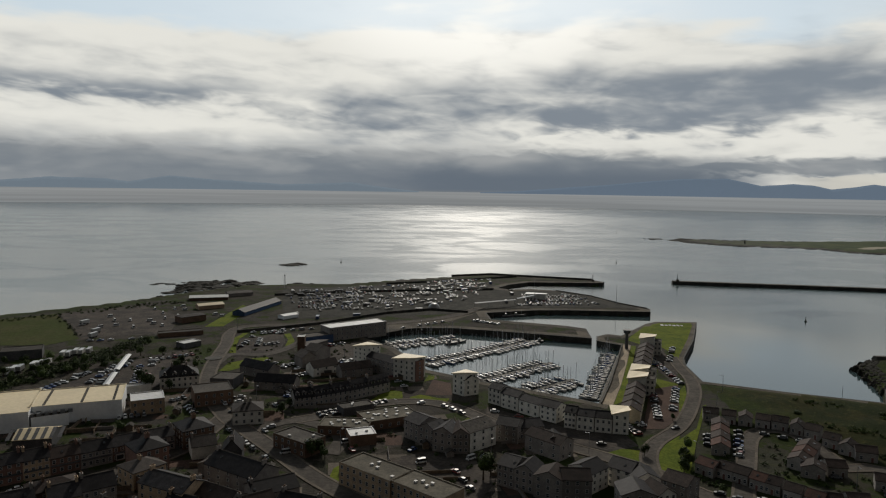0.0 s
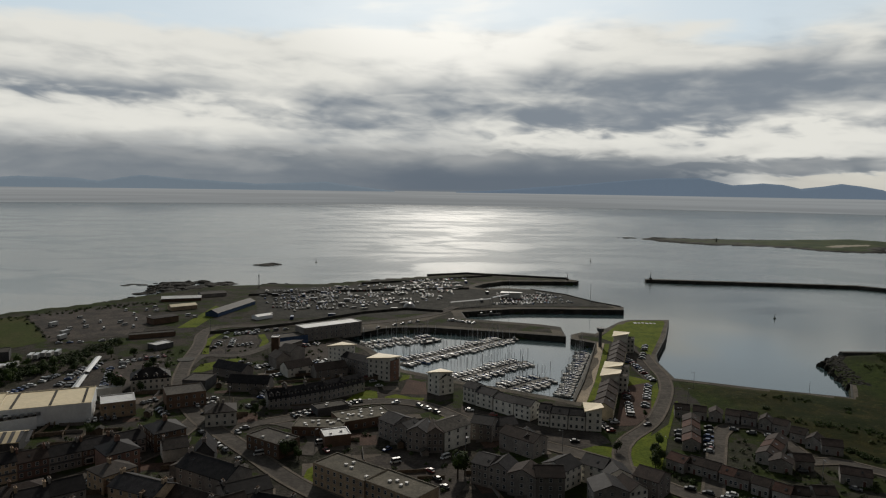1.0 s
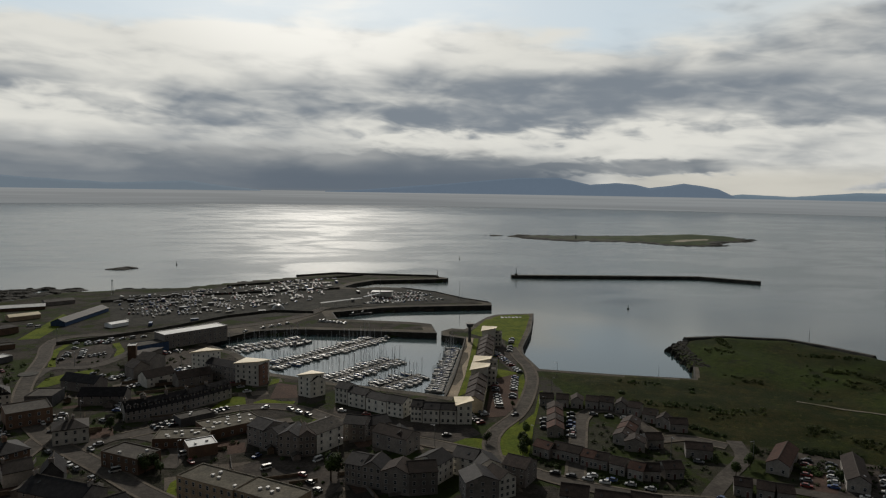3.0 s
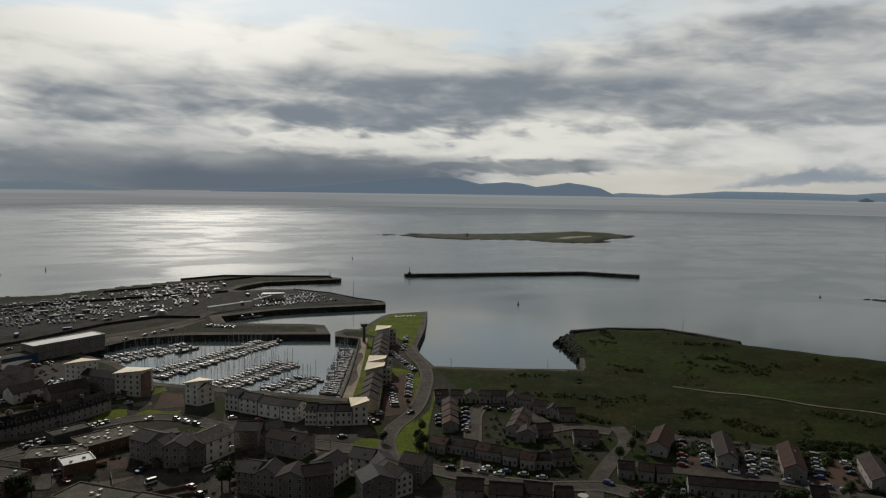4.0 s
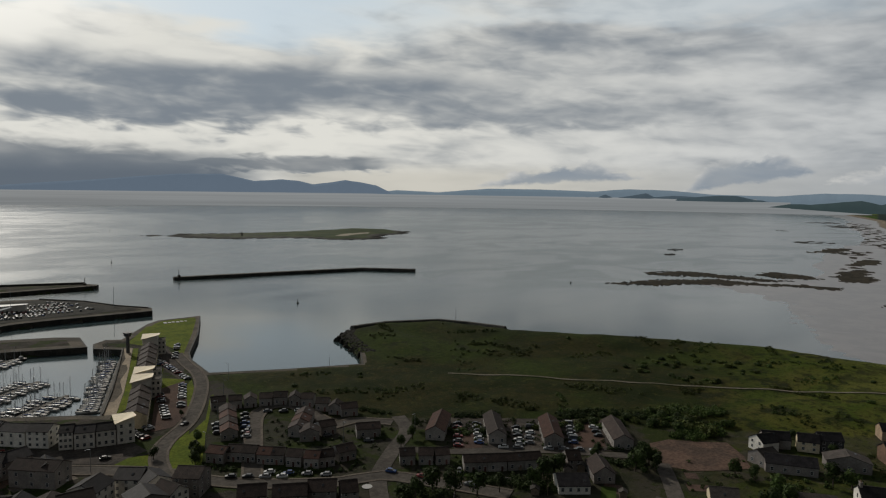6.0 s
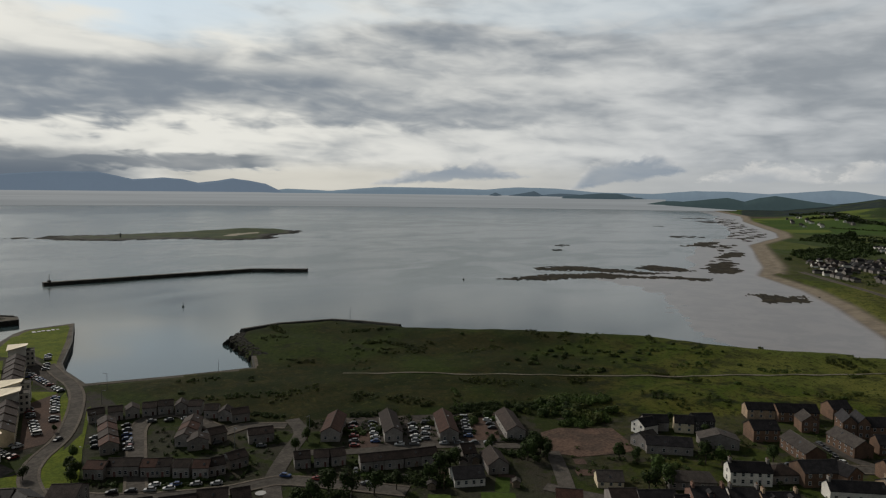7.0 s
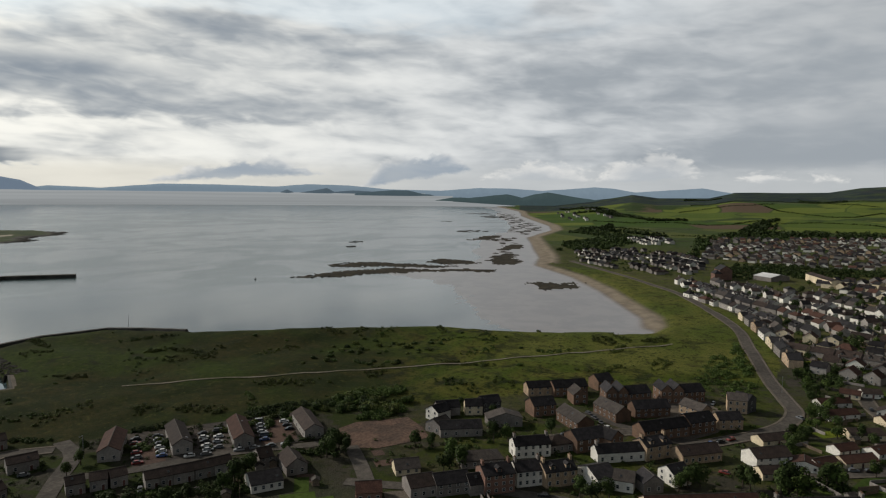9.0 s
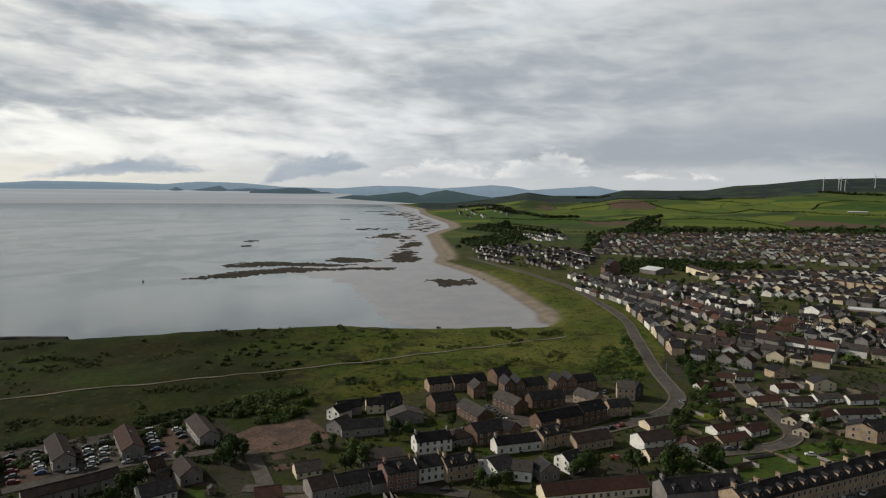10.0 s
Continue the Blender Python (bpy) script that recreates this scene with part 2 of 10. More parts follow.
# ---- the plan: coast and harbour, in metres from the point under the camera ----
COAST_W = [(-700, 300), (-354, 546), (-326, 577), (-294, 610), (-253, 676), (-208, 735), (-163, 749), (-113, 750), (-54, 793), (11, 830), (60, 852)]
PIER = [(84, 843), (178, 812), (188, 797), (184, 790), (98, 786), (73, 762), (58, 735)]
QUAY = [(73, 725), (95, 732), (129, 719), (152, 687), (169, 644), (188, 618), (184, 603), (109, 605), (84, 603), (38, 586)]
DOCK = [(40, 555), (97, 534), (111, 524), (108, 490), (50, 508), (8, 519), (-18, 517), (-45, 505)]
BASIN = [(-54, 480), (-30, 448), (-8, 396), (25, 372), (72, 343), (79, 337), (92.6, 372.4), (107.2, 416.2), (124, 469), (110, 482), (113, 496), (123, 505), (132, 500)]
LAWN_EDGE = [(163, 546), (174, 556), (208, 557), (181, 489), (155, 434), (150, 416), (147, 380)]
SEAWALL = [(187, 361), (228, 345)]
HEADLAND = [(243, 370), (261, 425), (274, 440), (310, 442), (352, 424), (377, 362), (400, 328), (435, 282), (466, 238), (480, 214), (482, 172), (493, 135), (513, 102), (532, 70)]
COAST_N = [(565, 62), (605, 70), (661, 96), (750, 135), (855, 191), (961, 270), (1070, 297), (1285, 374), (1514, 455), (1827, 486), (2030, 549), (2387, 710), (2728, 860), (3299, 1056), (4208, 1521), (4700, 1900)]
REST = [(7000, 2400), (7000, -7000), (-7000, -7000), (-4000, -1500)]
LAND = COAST_W + PIER + QUAY + DOCK + BASIN + LAWN_EDGE + SEAWALL + HEADLAND + COAST_N + REST
FIELD = [(146, 379), (187, 361), (228, 345), (243, 370), (261, 425), (310, 442), (352, 424), (400, 328), (466, 238), (482, 172), (532, 70), (565, 62), (640, 86), (750, 135), (855, 191), (940, 235), (905, 150), (765, 68), (650, 14), (560, -10), (470, -22), (415, -16), (402, 25), (345, 95), (290, 150), (230, 212), (140, 290)]


# what the ebb tide has left bare in the bay: wet sand, and reefs grown over with weed
ISLAND = [(526, 1554), (543, 1490), (579, 1442), (612, 1415), (659, 1402), (709, 1388), (751, 1359), (774, 1299), (815, 1271), (861, 1274), (903, 1280), (905, 1335), (960, 1368), (1015, 1375), (1080, 1450), (1068, 1555), (949, 1580), (791, 1571), (644, 1586), (570, 1617)]
FLATS = [[(775, 428), (841, 448), (902, 409), (968, 347), (981, 316), (990, 262), (794, 130), (634, 70), (530, 66), (515, 112), (496, 150), (512, 182), (575, 226), (688, 292), (738, 350)],
         [(952, 324), (1066, 387), (1180, 420), (1310, 455), (1420, 520), (1540, 520), (1560, 460), (1330, 360), (1080, 285), (975, 265)],
         [(1560, 470), (1700, 580), (1960, 660), (2330, 800), (2700, 960), (3000, 1080), (2950, 900), (2400, 690), (2040, 530), (1830, 470)]]
REEFS = [[(686, 511), (717, 502), (768, 496), (805, 469), (841, 448), (840, 397), (869, 360), (886, 317), (861, 308), (839, 364), (796, 408), (758, 442), (722, 459), (691, 484)],
         [(824, 546), (864, 541), (893, 512), (891, 474), (900, 434), (895, 406), (907, 376), (870, 394), (853, 437), (845, 475), (813, 500), (802, 527)],
         [(943, 450), (982, 445), (987, 410), (958, 370), (931, 377), (918, 407), (923, 436)],
         [(1065, 387), (1132, 386), (1062, 347), (997, 319), (952, 324), (939, 336), (996, 366)],
         [(784, 241), (790, 211), (802, 179), (771, 179), (733, 196), (733, 215), (756, 218)],
         [(1200, 425), (1290, 440), (1330, 425), (1240, 390)], [(1380, 560), (1520, 580), (1560, 545), (1420, 520)]]


def inside(px, py, poly):
    """Which of the points lie in the outline."""
    hit = np.zeros(len(px), bool)
    for (ax, ay), (bx, by) in zip(poly, poly[1:] + poly[:1]):
        if ay != by:
            hit ^= ((ay > py) != (by > py)) & (px < (bx - ax) * (py - ay) / (by - ay) + ax)
    return hit


def edge_distance(px, py, poly, closed=True):
    best = np.full(len(px), 1e12)
    pairs = zip(poly, poly[1:] + poly[:1]) if closed else zip(poly, poly[1:])
    for (ax, ay), (bx, by) in pairs:
        dx, dy = bx - ax, by - ay
        s = np.clip(((px - ax) * dx + (py - ay) * dy) / (dx * dx + dy * dy), 0, 1)
        best = np.minimum(best, (px - ax - s * dx) ** 2 + (py - ay - s * dy) ** 2)
    return np.sqrt(best)


def signed(px, py, poly):
    d = edge_distance(px, py, poly)
    return np.where(inside(px, py, poly), d, -d)


def smooth(v, lo, hi):
    s = np.clip((v - lo) / (hi - lo), 0, 1)
    return s * s * (3 - 2 * s)


def waves(x, y, size, seed=0):
    """A soft cheap relief between -1 and 1."""
    r = np.random.RandomState(seed)
    v = 0
    for i in range(7):
        a, f, ph = r.uniform(0, 6.28), r.uniform(0.6, 1.9), r.uniform(0, 6.28)
        v = v + np.sin((x * math.cos(a) + y * math.sin(a)) * f * 6.28 / size + ph) / 7 ** 0.5
    return v * 0.7


# the line of the hills inland: azimuth, degrees above the level of the eye
HILL_AZ = [-180, 40, 70, 74.7, 76.6, 79.4, 81, 83, 86.7, 88.5, 90, 92, 94.8, 96.8, 99, 102.5, 106, 116, 180]
HILL_EL = [-0.7, -1.3, -1.3, -1.22, -0.95, -0.6, -0.3, -0.55, -0.5, -0.08, -0.05, -0.06, 0.0, 0.36, 0.5, 0.91, 1.0, 0.8, -0.7]


def weeds(px, py):
    """How far the reefs and the tide lines on the sand are grown over with weed, 0 to 1."""
    rough = 6 * waves(px, py, 41, 35) + 6 * waves(px, py, 14, 36) + 3 * waves(px, py, 8, 37)
    cover = np.zeros(len(px))
    near = (px > 480) & (py > 40)
    if near.any():
        x, y = px[near], py[near]
        best = np.max([signed(x, y, poly) for poly in REEFS], 0) + rough[near]
        sand = edge_distance(x, y, COAST_N, False) + 5 * waves(x, y, 90, 38)
        streak = smooth(waves(x * 0.45 - y * 0.9, x * 0.5 + y * 0.25, 45, 40), 0.0, 0.3) * (x > 960) * smooth(sand, 20, 60)
        cover[near] = np.maximum(smooth(best, -2, 4), 0.9 * streak * smooth(np.max([signed(x, y, poly) for poly in FLATS[1:]], 0), -15, 10))
    return cover


def terrain(px, py):
    """Height of the land and sea bed."""
    px, py = np.asarray(px, float), np.asarray(py, float)
    sd = signed(px, py, LAND)
    r, az = np.hypot(px, py), np.degrees(np.arctan2(px, py))
    from_sand = edge_distance(px, py, COAST_N, False) + 14 * waves(px, py, 170, 21) * smooth(-sd, 5, 60)
    beach = (px > 500) & (py < 1600) & (from_sand < 400)
    quay = (px < 232) & (px > -60) & (py > 300)
    z = np.full(len(px), 4.0)
    field = np.where(inside(px, py, FIELD), np.minimum(edge_distance(px, py, FIELD) / 18, 1), 0)
    z += field * (0.9 + 0.7 * waves(px, py, 95, 1) + 0.35 * waves(px, py, 31, 2))
    z += 2.6 * smooth(sd, 2, 16) * smooth(sd, 60, 22) * smooth(px, 250, 285) * (px < 500)
    # the land rises inland beyond the town
    top = 110 + 4900 * np.tan(np.radians(np.interp(az, HILL_AZ, HILL_EL)))
    ramp = np.clip((r - 2050) / 2850, 0, 1)
    roll = waves(px, py, 1500, 3) * 12 + waves(px, py, 620, 4) * 5
    hills = ramp ** 0.9 * (top - 5) + roll * smooth(r, 2200, 3000) * smooth(r, 4900, 4200)
    z += np.where(az > 40, smooth(sd, 0, 350) * np.maximum(hills, 0), np.maximum(hills, 0))
    z += smooth(r, 700, 1500) * 3.5 * smooth(sd, 20, 260) * (az > 40)
    shore = np.where(beach, np.interp(from_sand, [0, 12, 24, 105, 175, 400], [2.6, 1.2, 0.42, 0.05, -0.5, -4]), 4 + (sd - 1) * 2.2)
    ragged = 9 * waves(px, py, 64, 31) + 5 * waves(px, py, 23, 32)
    for poly in FLATS:
        shore = np.maximum(shore, np.interp(signed(px, py, poly) + ragged, [-30, 0, 40], [-1.5, 0.02, 0.2]) + 0.06 * waves(px, py, 38, 33))
    shore = np.maximum(shore, np.where(weeds(px, py) > 0.6, 0.38 + 0.22 * waves(px, py, 17, 34), -4))
    low = np.where(quay, np.where(sd > 1.0, 4, -4), np.maximum(shore, -4))
    edge = np.where(beach, smooth(sd, 0, 14), smooth(sd, 0, 3))
    return np.where(sd > 0, np.where(quay, np.where(sd > 1.0, z, -4), z * edge + np.minimum(low, 2.6) * (1 - edge)), np.where(quay, -4, np.maximum(low, -4))), sd


def height(x, y):
    return float(terrain([x], [y])[0][0])


def make_ground():
    angles = np.concatenate([np.arange(-44, 112, 0.17), np.arange(112, 316, 2.0)])
    rings = 60 * 1.0118 ** np.arange(0, 376)
    rings[-1] = 4960
    rings = np.concatenate([[0.5, 12.0, 35.0], rings])
    a, r = np.meshgrid(np.radians(angles), rings)
    px, py = (np.sin(a) * r).ravel(), (np.cos(a) * r).ravel()
    z, sd = terrain(px, py)
    na, nr = len(angles), len(rings)
    i, j = np.meshgrid(np.arange(na), np.arange(nr - 1))
    i2 = (i + 1) % na
    quads = np.stack([j * na + i, j * na + i2, (j + 1) * na + i2, (j + 1) * na + i], -1).reshape(-1, 4)[:, ::-1]
    keep = (z[quads] > -3.9).any(1)
    quads = quads[keep]
    used, inv = np.unique(quads, return_inverse=True)
    px, py, z, sd = px[used], py[used], z[used], sd[used]
    quads = inv.reshape(-1, 4)
    me = bpy.data.meshes.new("ground")
    me.vertices.add(len(px) + 1)
    me.vertices.foreach_set("co", np.append(np.stack([px, py, z], -1).ravel(), (0, 0, 4.0)))
    me.loops.add(len(quads) * 4)
    me.loops.foreach_set("vertex_index", quads.ravel())
    me.polygons.add(len(quads))
    me.polygons.foreach_set("loop_start", np.arange(0, len(quads) * 4, 4))
    me.polygons.foreach_set("use_smooth", np.ones(len(quads), bool))
    me.update(calc_edges=True)
    # what grows or lies where
    rr, az = np.hypot(px, py), np.degrees(np.arctan2(px, py))
    field = inside(px, py, FIELD)
    grass = np.where(field, 1.0, 0.0)
    grass = np.maximum(grass, smooth(rr, 1950, 2100) * (az > 40) * (az < 125))
    grass = np.maximum(grass, 0.55 * smooth(rr, 420, 520) * (az > 62) * (az < 125))
    grass = np.maximum(grass, 0.4 * (az > 40) * (rr < 420))
    grass = np.maximum(grass, 0.3 * (az > 13) * (rr < 400) * (px > 95) * (py < 330))
    grass = np.maximum(grass, smooth(sd, 30, 8) * (px < -60) * (sd > 0) * 0.8)
    sand = ((px > 490) & (py < 1700) & (az > 40)) * smooth(sd, np.where(px > 980, 26, 9), np.where(px > 980, 8, 0)) * (edge_distance(px, py, COAST_N, False) < 700)
    weed = weeds(px, py) * (sd < 4)
    # seed also carries the sunlight painted into the northern grass
    for key, w in (("grass", grass * (1 - sand)), ("sand", sand), ("farm", smooth(rr, 1250, 1400) * (az > 40) * (sd > 0)), ("moor_haze", smooth(rr, 3050, 3700) * (az > 72)), ("lush", smooth(az, 68, 75) * (rr < 1700) * (rr > 420)), ("seed", smooth(az, 57, 70) * (rr < 1500)), ("wet", smooth(z, 1.7, 0.7) * sand), ("weed", weed)):
        me.attributes.new(key, "FLOAT", "POINT").data.foreach_set("value", np.append(w, 0).astype(np.float32))
    ob = new("ground", me)
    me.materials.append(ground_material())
    return tagged(ob, "dull green and grey coastal land around a harbour town", "ground", kind="structure")


def ground_material():
    m = bpy.data.materials.new("ground")
    m.use_nodes = True
    k = Nodes(m.node_tree)
    out, b = k.node("ShaderNodeOutputMaterial"), k.node("ShaderNodeBsdfPrincipled")
    k.link(b.outputs[0], out.inputs[0])
    geo = k.node("ShaderNodeNewGeometry").outputs["Position"]

    def attr(name):
        return k.node("ShaderNodeAttribute", attribute_name=name).outputs["Fac"]
    n1, n2, n3 = k.noise(geo, 0.012, 6.0, 0.6), k.noise(geo, 0.07, 5.0, 0.65), k.noise(geo, 0.9, 4.0, 0.65)
    # gardens and yards of the town
    yard = k.mix(k.step(n2, 0.42, 0.58), (0.026, 0.026, 0.018), (0.050, 0.043, 0.037))
    yard = k.mix(k.step(n1, 0.5, 0.62), yard, (0.042, 0.038, 0.034))
    n5 = k.noise(geo, 0.22, 4.0, 0.7)
    yard = k.mix(k.step(n5, 0.54, 0.62), yard, (0.054, 0.047, 0.039))
    yard = k.mix(k.step(k.noise(geo, 0.055, 5.0, 0.7), 0.50, 0.57), yard, (0.026, 0.036, 0.010))
    yard = k.mix(k.step(n5, 0.42, 0.34), yard, (0.018, 0.017, 0.014))
    # rough pasture
    n0 = k.noise(geo, 0.035, 6.0, 0.68, 0.6)
    turf = k.mix(k.step(n0, 0.40, 0.60), (0.012, 0.017, 0.005), (0.027, 0.025, 0.008))
    turf = k.mix(k.step(n1, 0.46, 0.62), turf, (0.024, 0.036, 0.006))
    turf = k.mix(k.step(n2, 0.56, 0.66), turf, (0.018, 0.020, 0.009))
    # the northern end is lighter, seeding grass, with the sunlight there painted in
    grown = k.mix(k.step(n0, 0.38, 0.62), (0.044, 0.062, 0.008), (0.078, 0.076, 0.016))
    turf = k.mix(k.step(n2, 0.60, 0.48, 0.0, 1.0), turf, k.mix(attr("seed"), turf, grown))
    turf = k.mix(k.math("MULTIPLY", attr("lush"), k.step(n2, 0.68, 0.45, 0.35, 1.0)), turf, k.mix(k.step(n1, 0.4, 0.6), (0.062, 0.079, 0.015), (0.096, 0.098, 0.023)))
    tuft = k.noise(geo, 0.3, 5.0, 0.7, 0.5)
    turf = k.mix(k.step(tuft, 0.50, 0.66), turf, (0.013, 0.018, 0.005))
    turf = k.mix(k.step(tuft, 0.45, 0.32, 0.0, 0.65), turf, (0.056, 0.058, 0.015))
    turf = k.mix(k.step(n3, 0.50, 0.75), turf, (0.016, 0.023, 0.006))
    # farm land in walled fields
    vor = k.node("ShaderNodeTexVoronoi", voronoi_dimensions="2D")
    warp = k.node("ShaderNodeVectorMath", operation="ADD")
    k.link(geo, warp.inputs[0])
    noise_v = k.node("ShaderNodeTexNoise")
    k.link(geo, noise_v.inputs["Vector"])
    noise_v.inputs["Scale"].default_value = 0.002
    sc = k.node("ShaderNodeVectorMath", operation="SCALE")
    k.link(noise_v.outputs["Color"], sc.inputs[0])
    sc.inputs["Scale"].default_value = 260.0
    k.link(sc.outputs[0], warp.inputs[1])
    k.link(warp.outputs[0], vor.inputs["Vector"])
    vor.inputs["Scale"].default_value = 0.0052
    tone = k.node("ShaderNodeSeparateXYZ")
    k.link(vor.outputs["Color"], tone.inputs[0])
    farm = k.mix(k.step(tone.outputs[0], 0.15, 0.85), (0.040, 0.070, 0.015), (0.094, 0.116, 0.023))
    farm = k.mix(k.step(tone.outputs[1], 0.90, 0.93), farm, (0.085, 0.062, 0.042))
    edge = k.node("ShaderNodeTexVoronoi", voronoi_dimensions="2D", feature="DISTANCE_TO_EDGE")
    k.link(warp.outputs[0], edge.inputs["Vector"])
    edge.inputs["Scale"].default_value = 0.0052
    farm = k.mix(k.step(edge.outputs[0], 0.035, 0.01, 0.0, 0.75), farm, (0.032, 0.052, 0.016))
    farm = k.mix(k.step(k.noise(geo, 0.0035, 5.0, 0.6), 0.56, 0.62), farm, (0.030, 0.046, 0.016))
    # dark moorland far off, the blue haze before it mixed into its colour
    farm = k.mix(k.math("MULTIPLY", attr("moor_haze"), k.step(n1, 0.3, 0.6, 0.6, 1.0)), farm, (0.019, 0.027, 0.030))
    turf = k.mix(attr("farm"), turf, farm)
    col = k.mix(attr("grass"), yard, turf)
    sand = k.mix(k.step(n2, 0.35, 0.65), (0.215, 0.18, 0.135), (0.15, 0.125, 0.098))
    sand = k.mix(attr("wet"), sand, k.mix(k.step(n0, 0.4, 0.6), (0.132, 0.113, 0.105), (0.092, 0.081, 0.076)))
    col = k.mix(attr("sand"), col, sand)
    weed = k.mix(k.step(n2, 0.35, 0.65), (0.024, 0.021, 0.015), (0.046, 0.038, 0.026))
    col = k.mix(k.step(k.math("ADD", attr("weed"), k.math("MULTIPLY", k.math("SUBTRACT", n2, 0.5), 0.9)), 0.35, 0.6), col, weed)
    k.link(col, b.inputs["Base Color"])
    shine = k.math("MULTIPLY", attr("wet"), k.step(attr("weed"), 0.2, 0.6, 1.0, 0.1))
    k.link(k.step(shine, 0.0, 1.0, 0.95, 0.30), b.inputs["Roughness"])
    k.link(k.step(shine, 0.0, 1.0, 0.03, 0.42), b.inputs["Specular IOR Level"])
    bn = k.node("ShaderNodeBump")
    bn.inputs["Distance"].default_value = 0.6
    k.link(k.math("MULTIPLY", n3, k.math("SUBTRACT", 1.0, attr("wet"))), bn.inputs["Height"])
    k.link(bn.outputs[0], b.inputs["Normal"])
    return m


def make_sea():
    full = np.radians(np.arange(0, 361, 1.0))

    def rings_to(name, rings, material, angles=full):
        n = len(angles)
        verts = [(math.sin(a) * r, math.cos(a) * r, 84.0 * max(0, (r - 4380) / 580)) for r in rings for a in angles]
        faces = [(j * n + i, j * n + i + 1, (j + 1) * n + i + 1, (j + 1) * n + i) for j in range(len(rings) - 1) for i in range(n - 1)]
        return mesh_object(name, verts, faces, material, smooth=True)
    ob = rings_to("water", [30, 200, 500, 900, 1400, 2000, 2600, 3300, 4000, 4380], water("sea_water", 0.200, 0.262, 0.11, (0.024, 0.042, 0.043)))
    tagged(ob, "calm grey sea with silver glitter and wind lanes", "water", kind="structure")
    # the last of the sea below the horizon is a backdrop with its brightness painted as glow
    m = bpy.data.materials.new("sea_distance_glow")
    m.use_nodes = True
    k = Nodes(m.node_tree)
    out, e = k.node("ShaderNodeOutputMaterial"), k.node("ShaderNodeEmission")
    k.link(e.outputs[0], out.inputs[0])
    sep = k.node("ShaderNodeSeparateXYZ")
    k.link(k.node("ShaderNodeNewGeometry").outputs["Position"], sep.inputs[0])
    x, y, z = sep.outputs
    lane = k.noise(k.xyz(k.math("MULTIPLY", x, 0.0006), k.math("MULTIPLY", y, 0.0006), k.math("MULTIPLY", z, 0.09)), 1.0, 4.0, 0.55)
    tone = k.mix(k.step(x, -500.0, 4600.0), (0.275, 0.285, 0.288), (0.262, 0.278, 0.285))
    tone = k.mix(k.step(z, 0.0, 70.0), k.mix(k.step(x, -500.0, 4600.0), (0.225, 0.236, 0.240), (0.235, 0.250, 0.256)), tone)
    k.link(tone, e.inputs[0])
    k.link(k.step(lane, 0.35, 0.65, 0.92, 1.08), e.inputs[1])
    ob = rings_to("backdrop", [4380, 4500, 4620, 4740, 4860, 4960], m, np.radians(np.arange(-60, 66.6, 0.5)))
    verts, faces = [], []
    for q in range(14):
        a, r1 = radians(66.5 + q * 0.4), 4565 - 26 * q * 0.4
        for s in range(4):
            r = 4380 + (r1 - 4380) * s / 3
            verts.append((math.sin(a) * r, math.cos(a) * r, 84.0 * (r - 4380) / 580))
    faces = [(q * 4 + s, q * 4 + 4 + s, q * 4 + 5 + s, q * 4 + 1 + s) for q in range(13) for s in range(3)]
    tagged(mesh_object("backdrop", verts, faces, m), "pale grey glowing backdrop of sea before the far headland", "water", kind="structure")
    return tagged(ob, "pale grey glowing backdrop of sea far off below the horizon", "water", kind="structure")


make_ground()
make_sea()


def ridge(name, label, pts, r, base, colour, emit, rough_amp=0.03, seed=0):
    """A far range of hills, so distant that it stands as a backdrop, its haze painted in as a glow. pts: azimuth,
    degrees above the eye.
    """
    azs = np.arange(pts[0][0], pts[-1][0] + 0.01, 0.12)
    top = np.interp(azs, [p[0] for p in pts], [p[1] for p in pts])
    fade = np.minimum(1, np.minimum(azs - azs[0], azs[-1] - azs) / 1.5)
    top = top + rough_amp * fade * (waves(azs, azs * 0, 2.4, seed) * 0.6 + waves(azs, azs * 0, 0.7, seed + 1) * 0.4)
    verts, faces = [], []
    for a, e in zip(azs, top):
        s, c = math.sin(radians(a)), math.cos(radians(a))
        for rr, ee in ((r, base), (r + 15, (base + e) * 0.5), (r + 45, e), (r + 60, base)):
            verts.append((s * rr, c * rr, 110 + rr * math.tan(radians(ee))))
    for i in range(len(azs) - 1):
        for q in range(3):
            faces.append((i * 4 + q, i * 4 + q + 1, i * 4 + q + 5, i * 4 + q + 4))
    # air haze goes into the colour: a dim base under a blue-grey glow
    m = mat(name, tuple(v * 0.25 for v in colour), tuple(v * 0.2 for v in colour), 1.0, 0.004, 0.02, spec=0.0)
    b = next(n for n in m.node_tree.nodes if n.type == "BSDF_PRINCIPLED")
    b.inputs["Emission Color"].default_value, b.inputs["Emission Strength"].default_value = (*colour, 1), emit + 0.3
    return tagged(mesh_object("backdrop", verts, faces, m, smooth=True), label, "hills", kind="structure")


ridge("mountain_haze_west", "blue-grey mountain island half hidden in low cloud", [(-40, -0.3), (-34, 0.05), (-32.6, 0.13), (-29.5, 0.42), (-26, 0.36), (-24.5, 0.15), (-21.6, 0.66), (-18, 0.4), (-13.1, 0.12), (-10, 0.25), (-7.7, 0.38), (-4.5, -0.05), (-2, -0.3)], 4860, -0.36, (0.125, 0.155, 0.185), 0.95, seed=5)
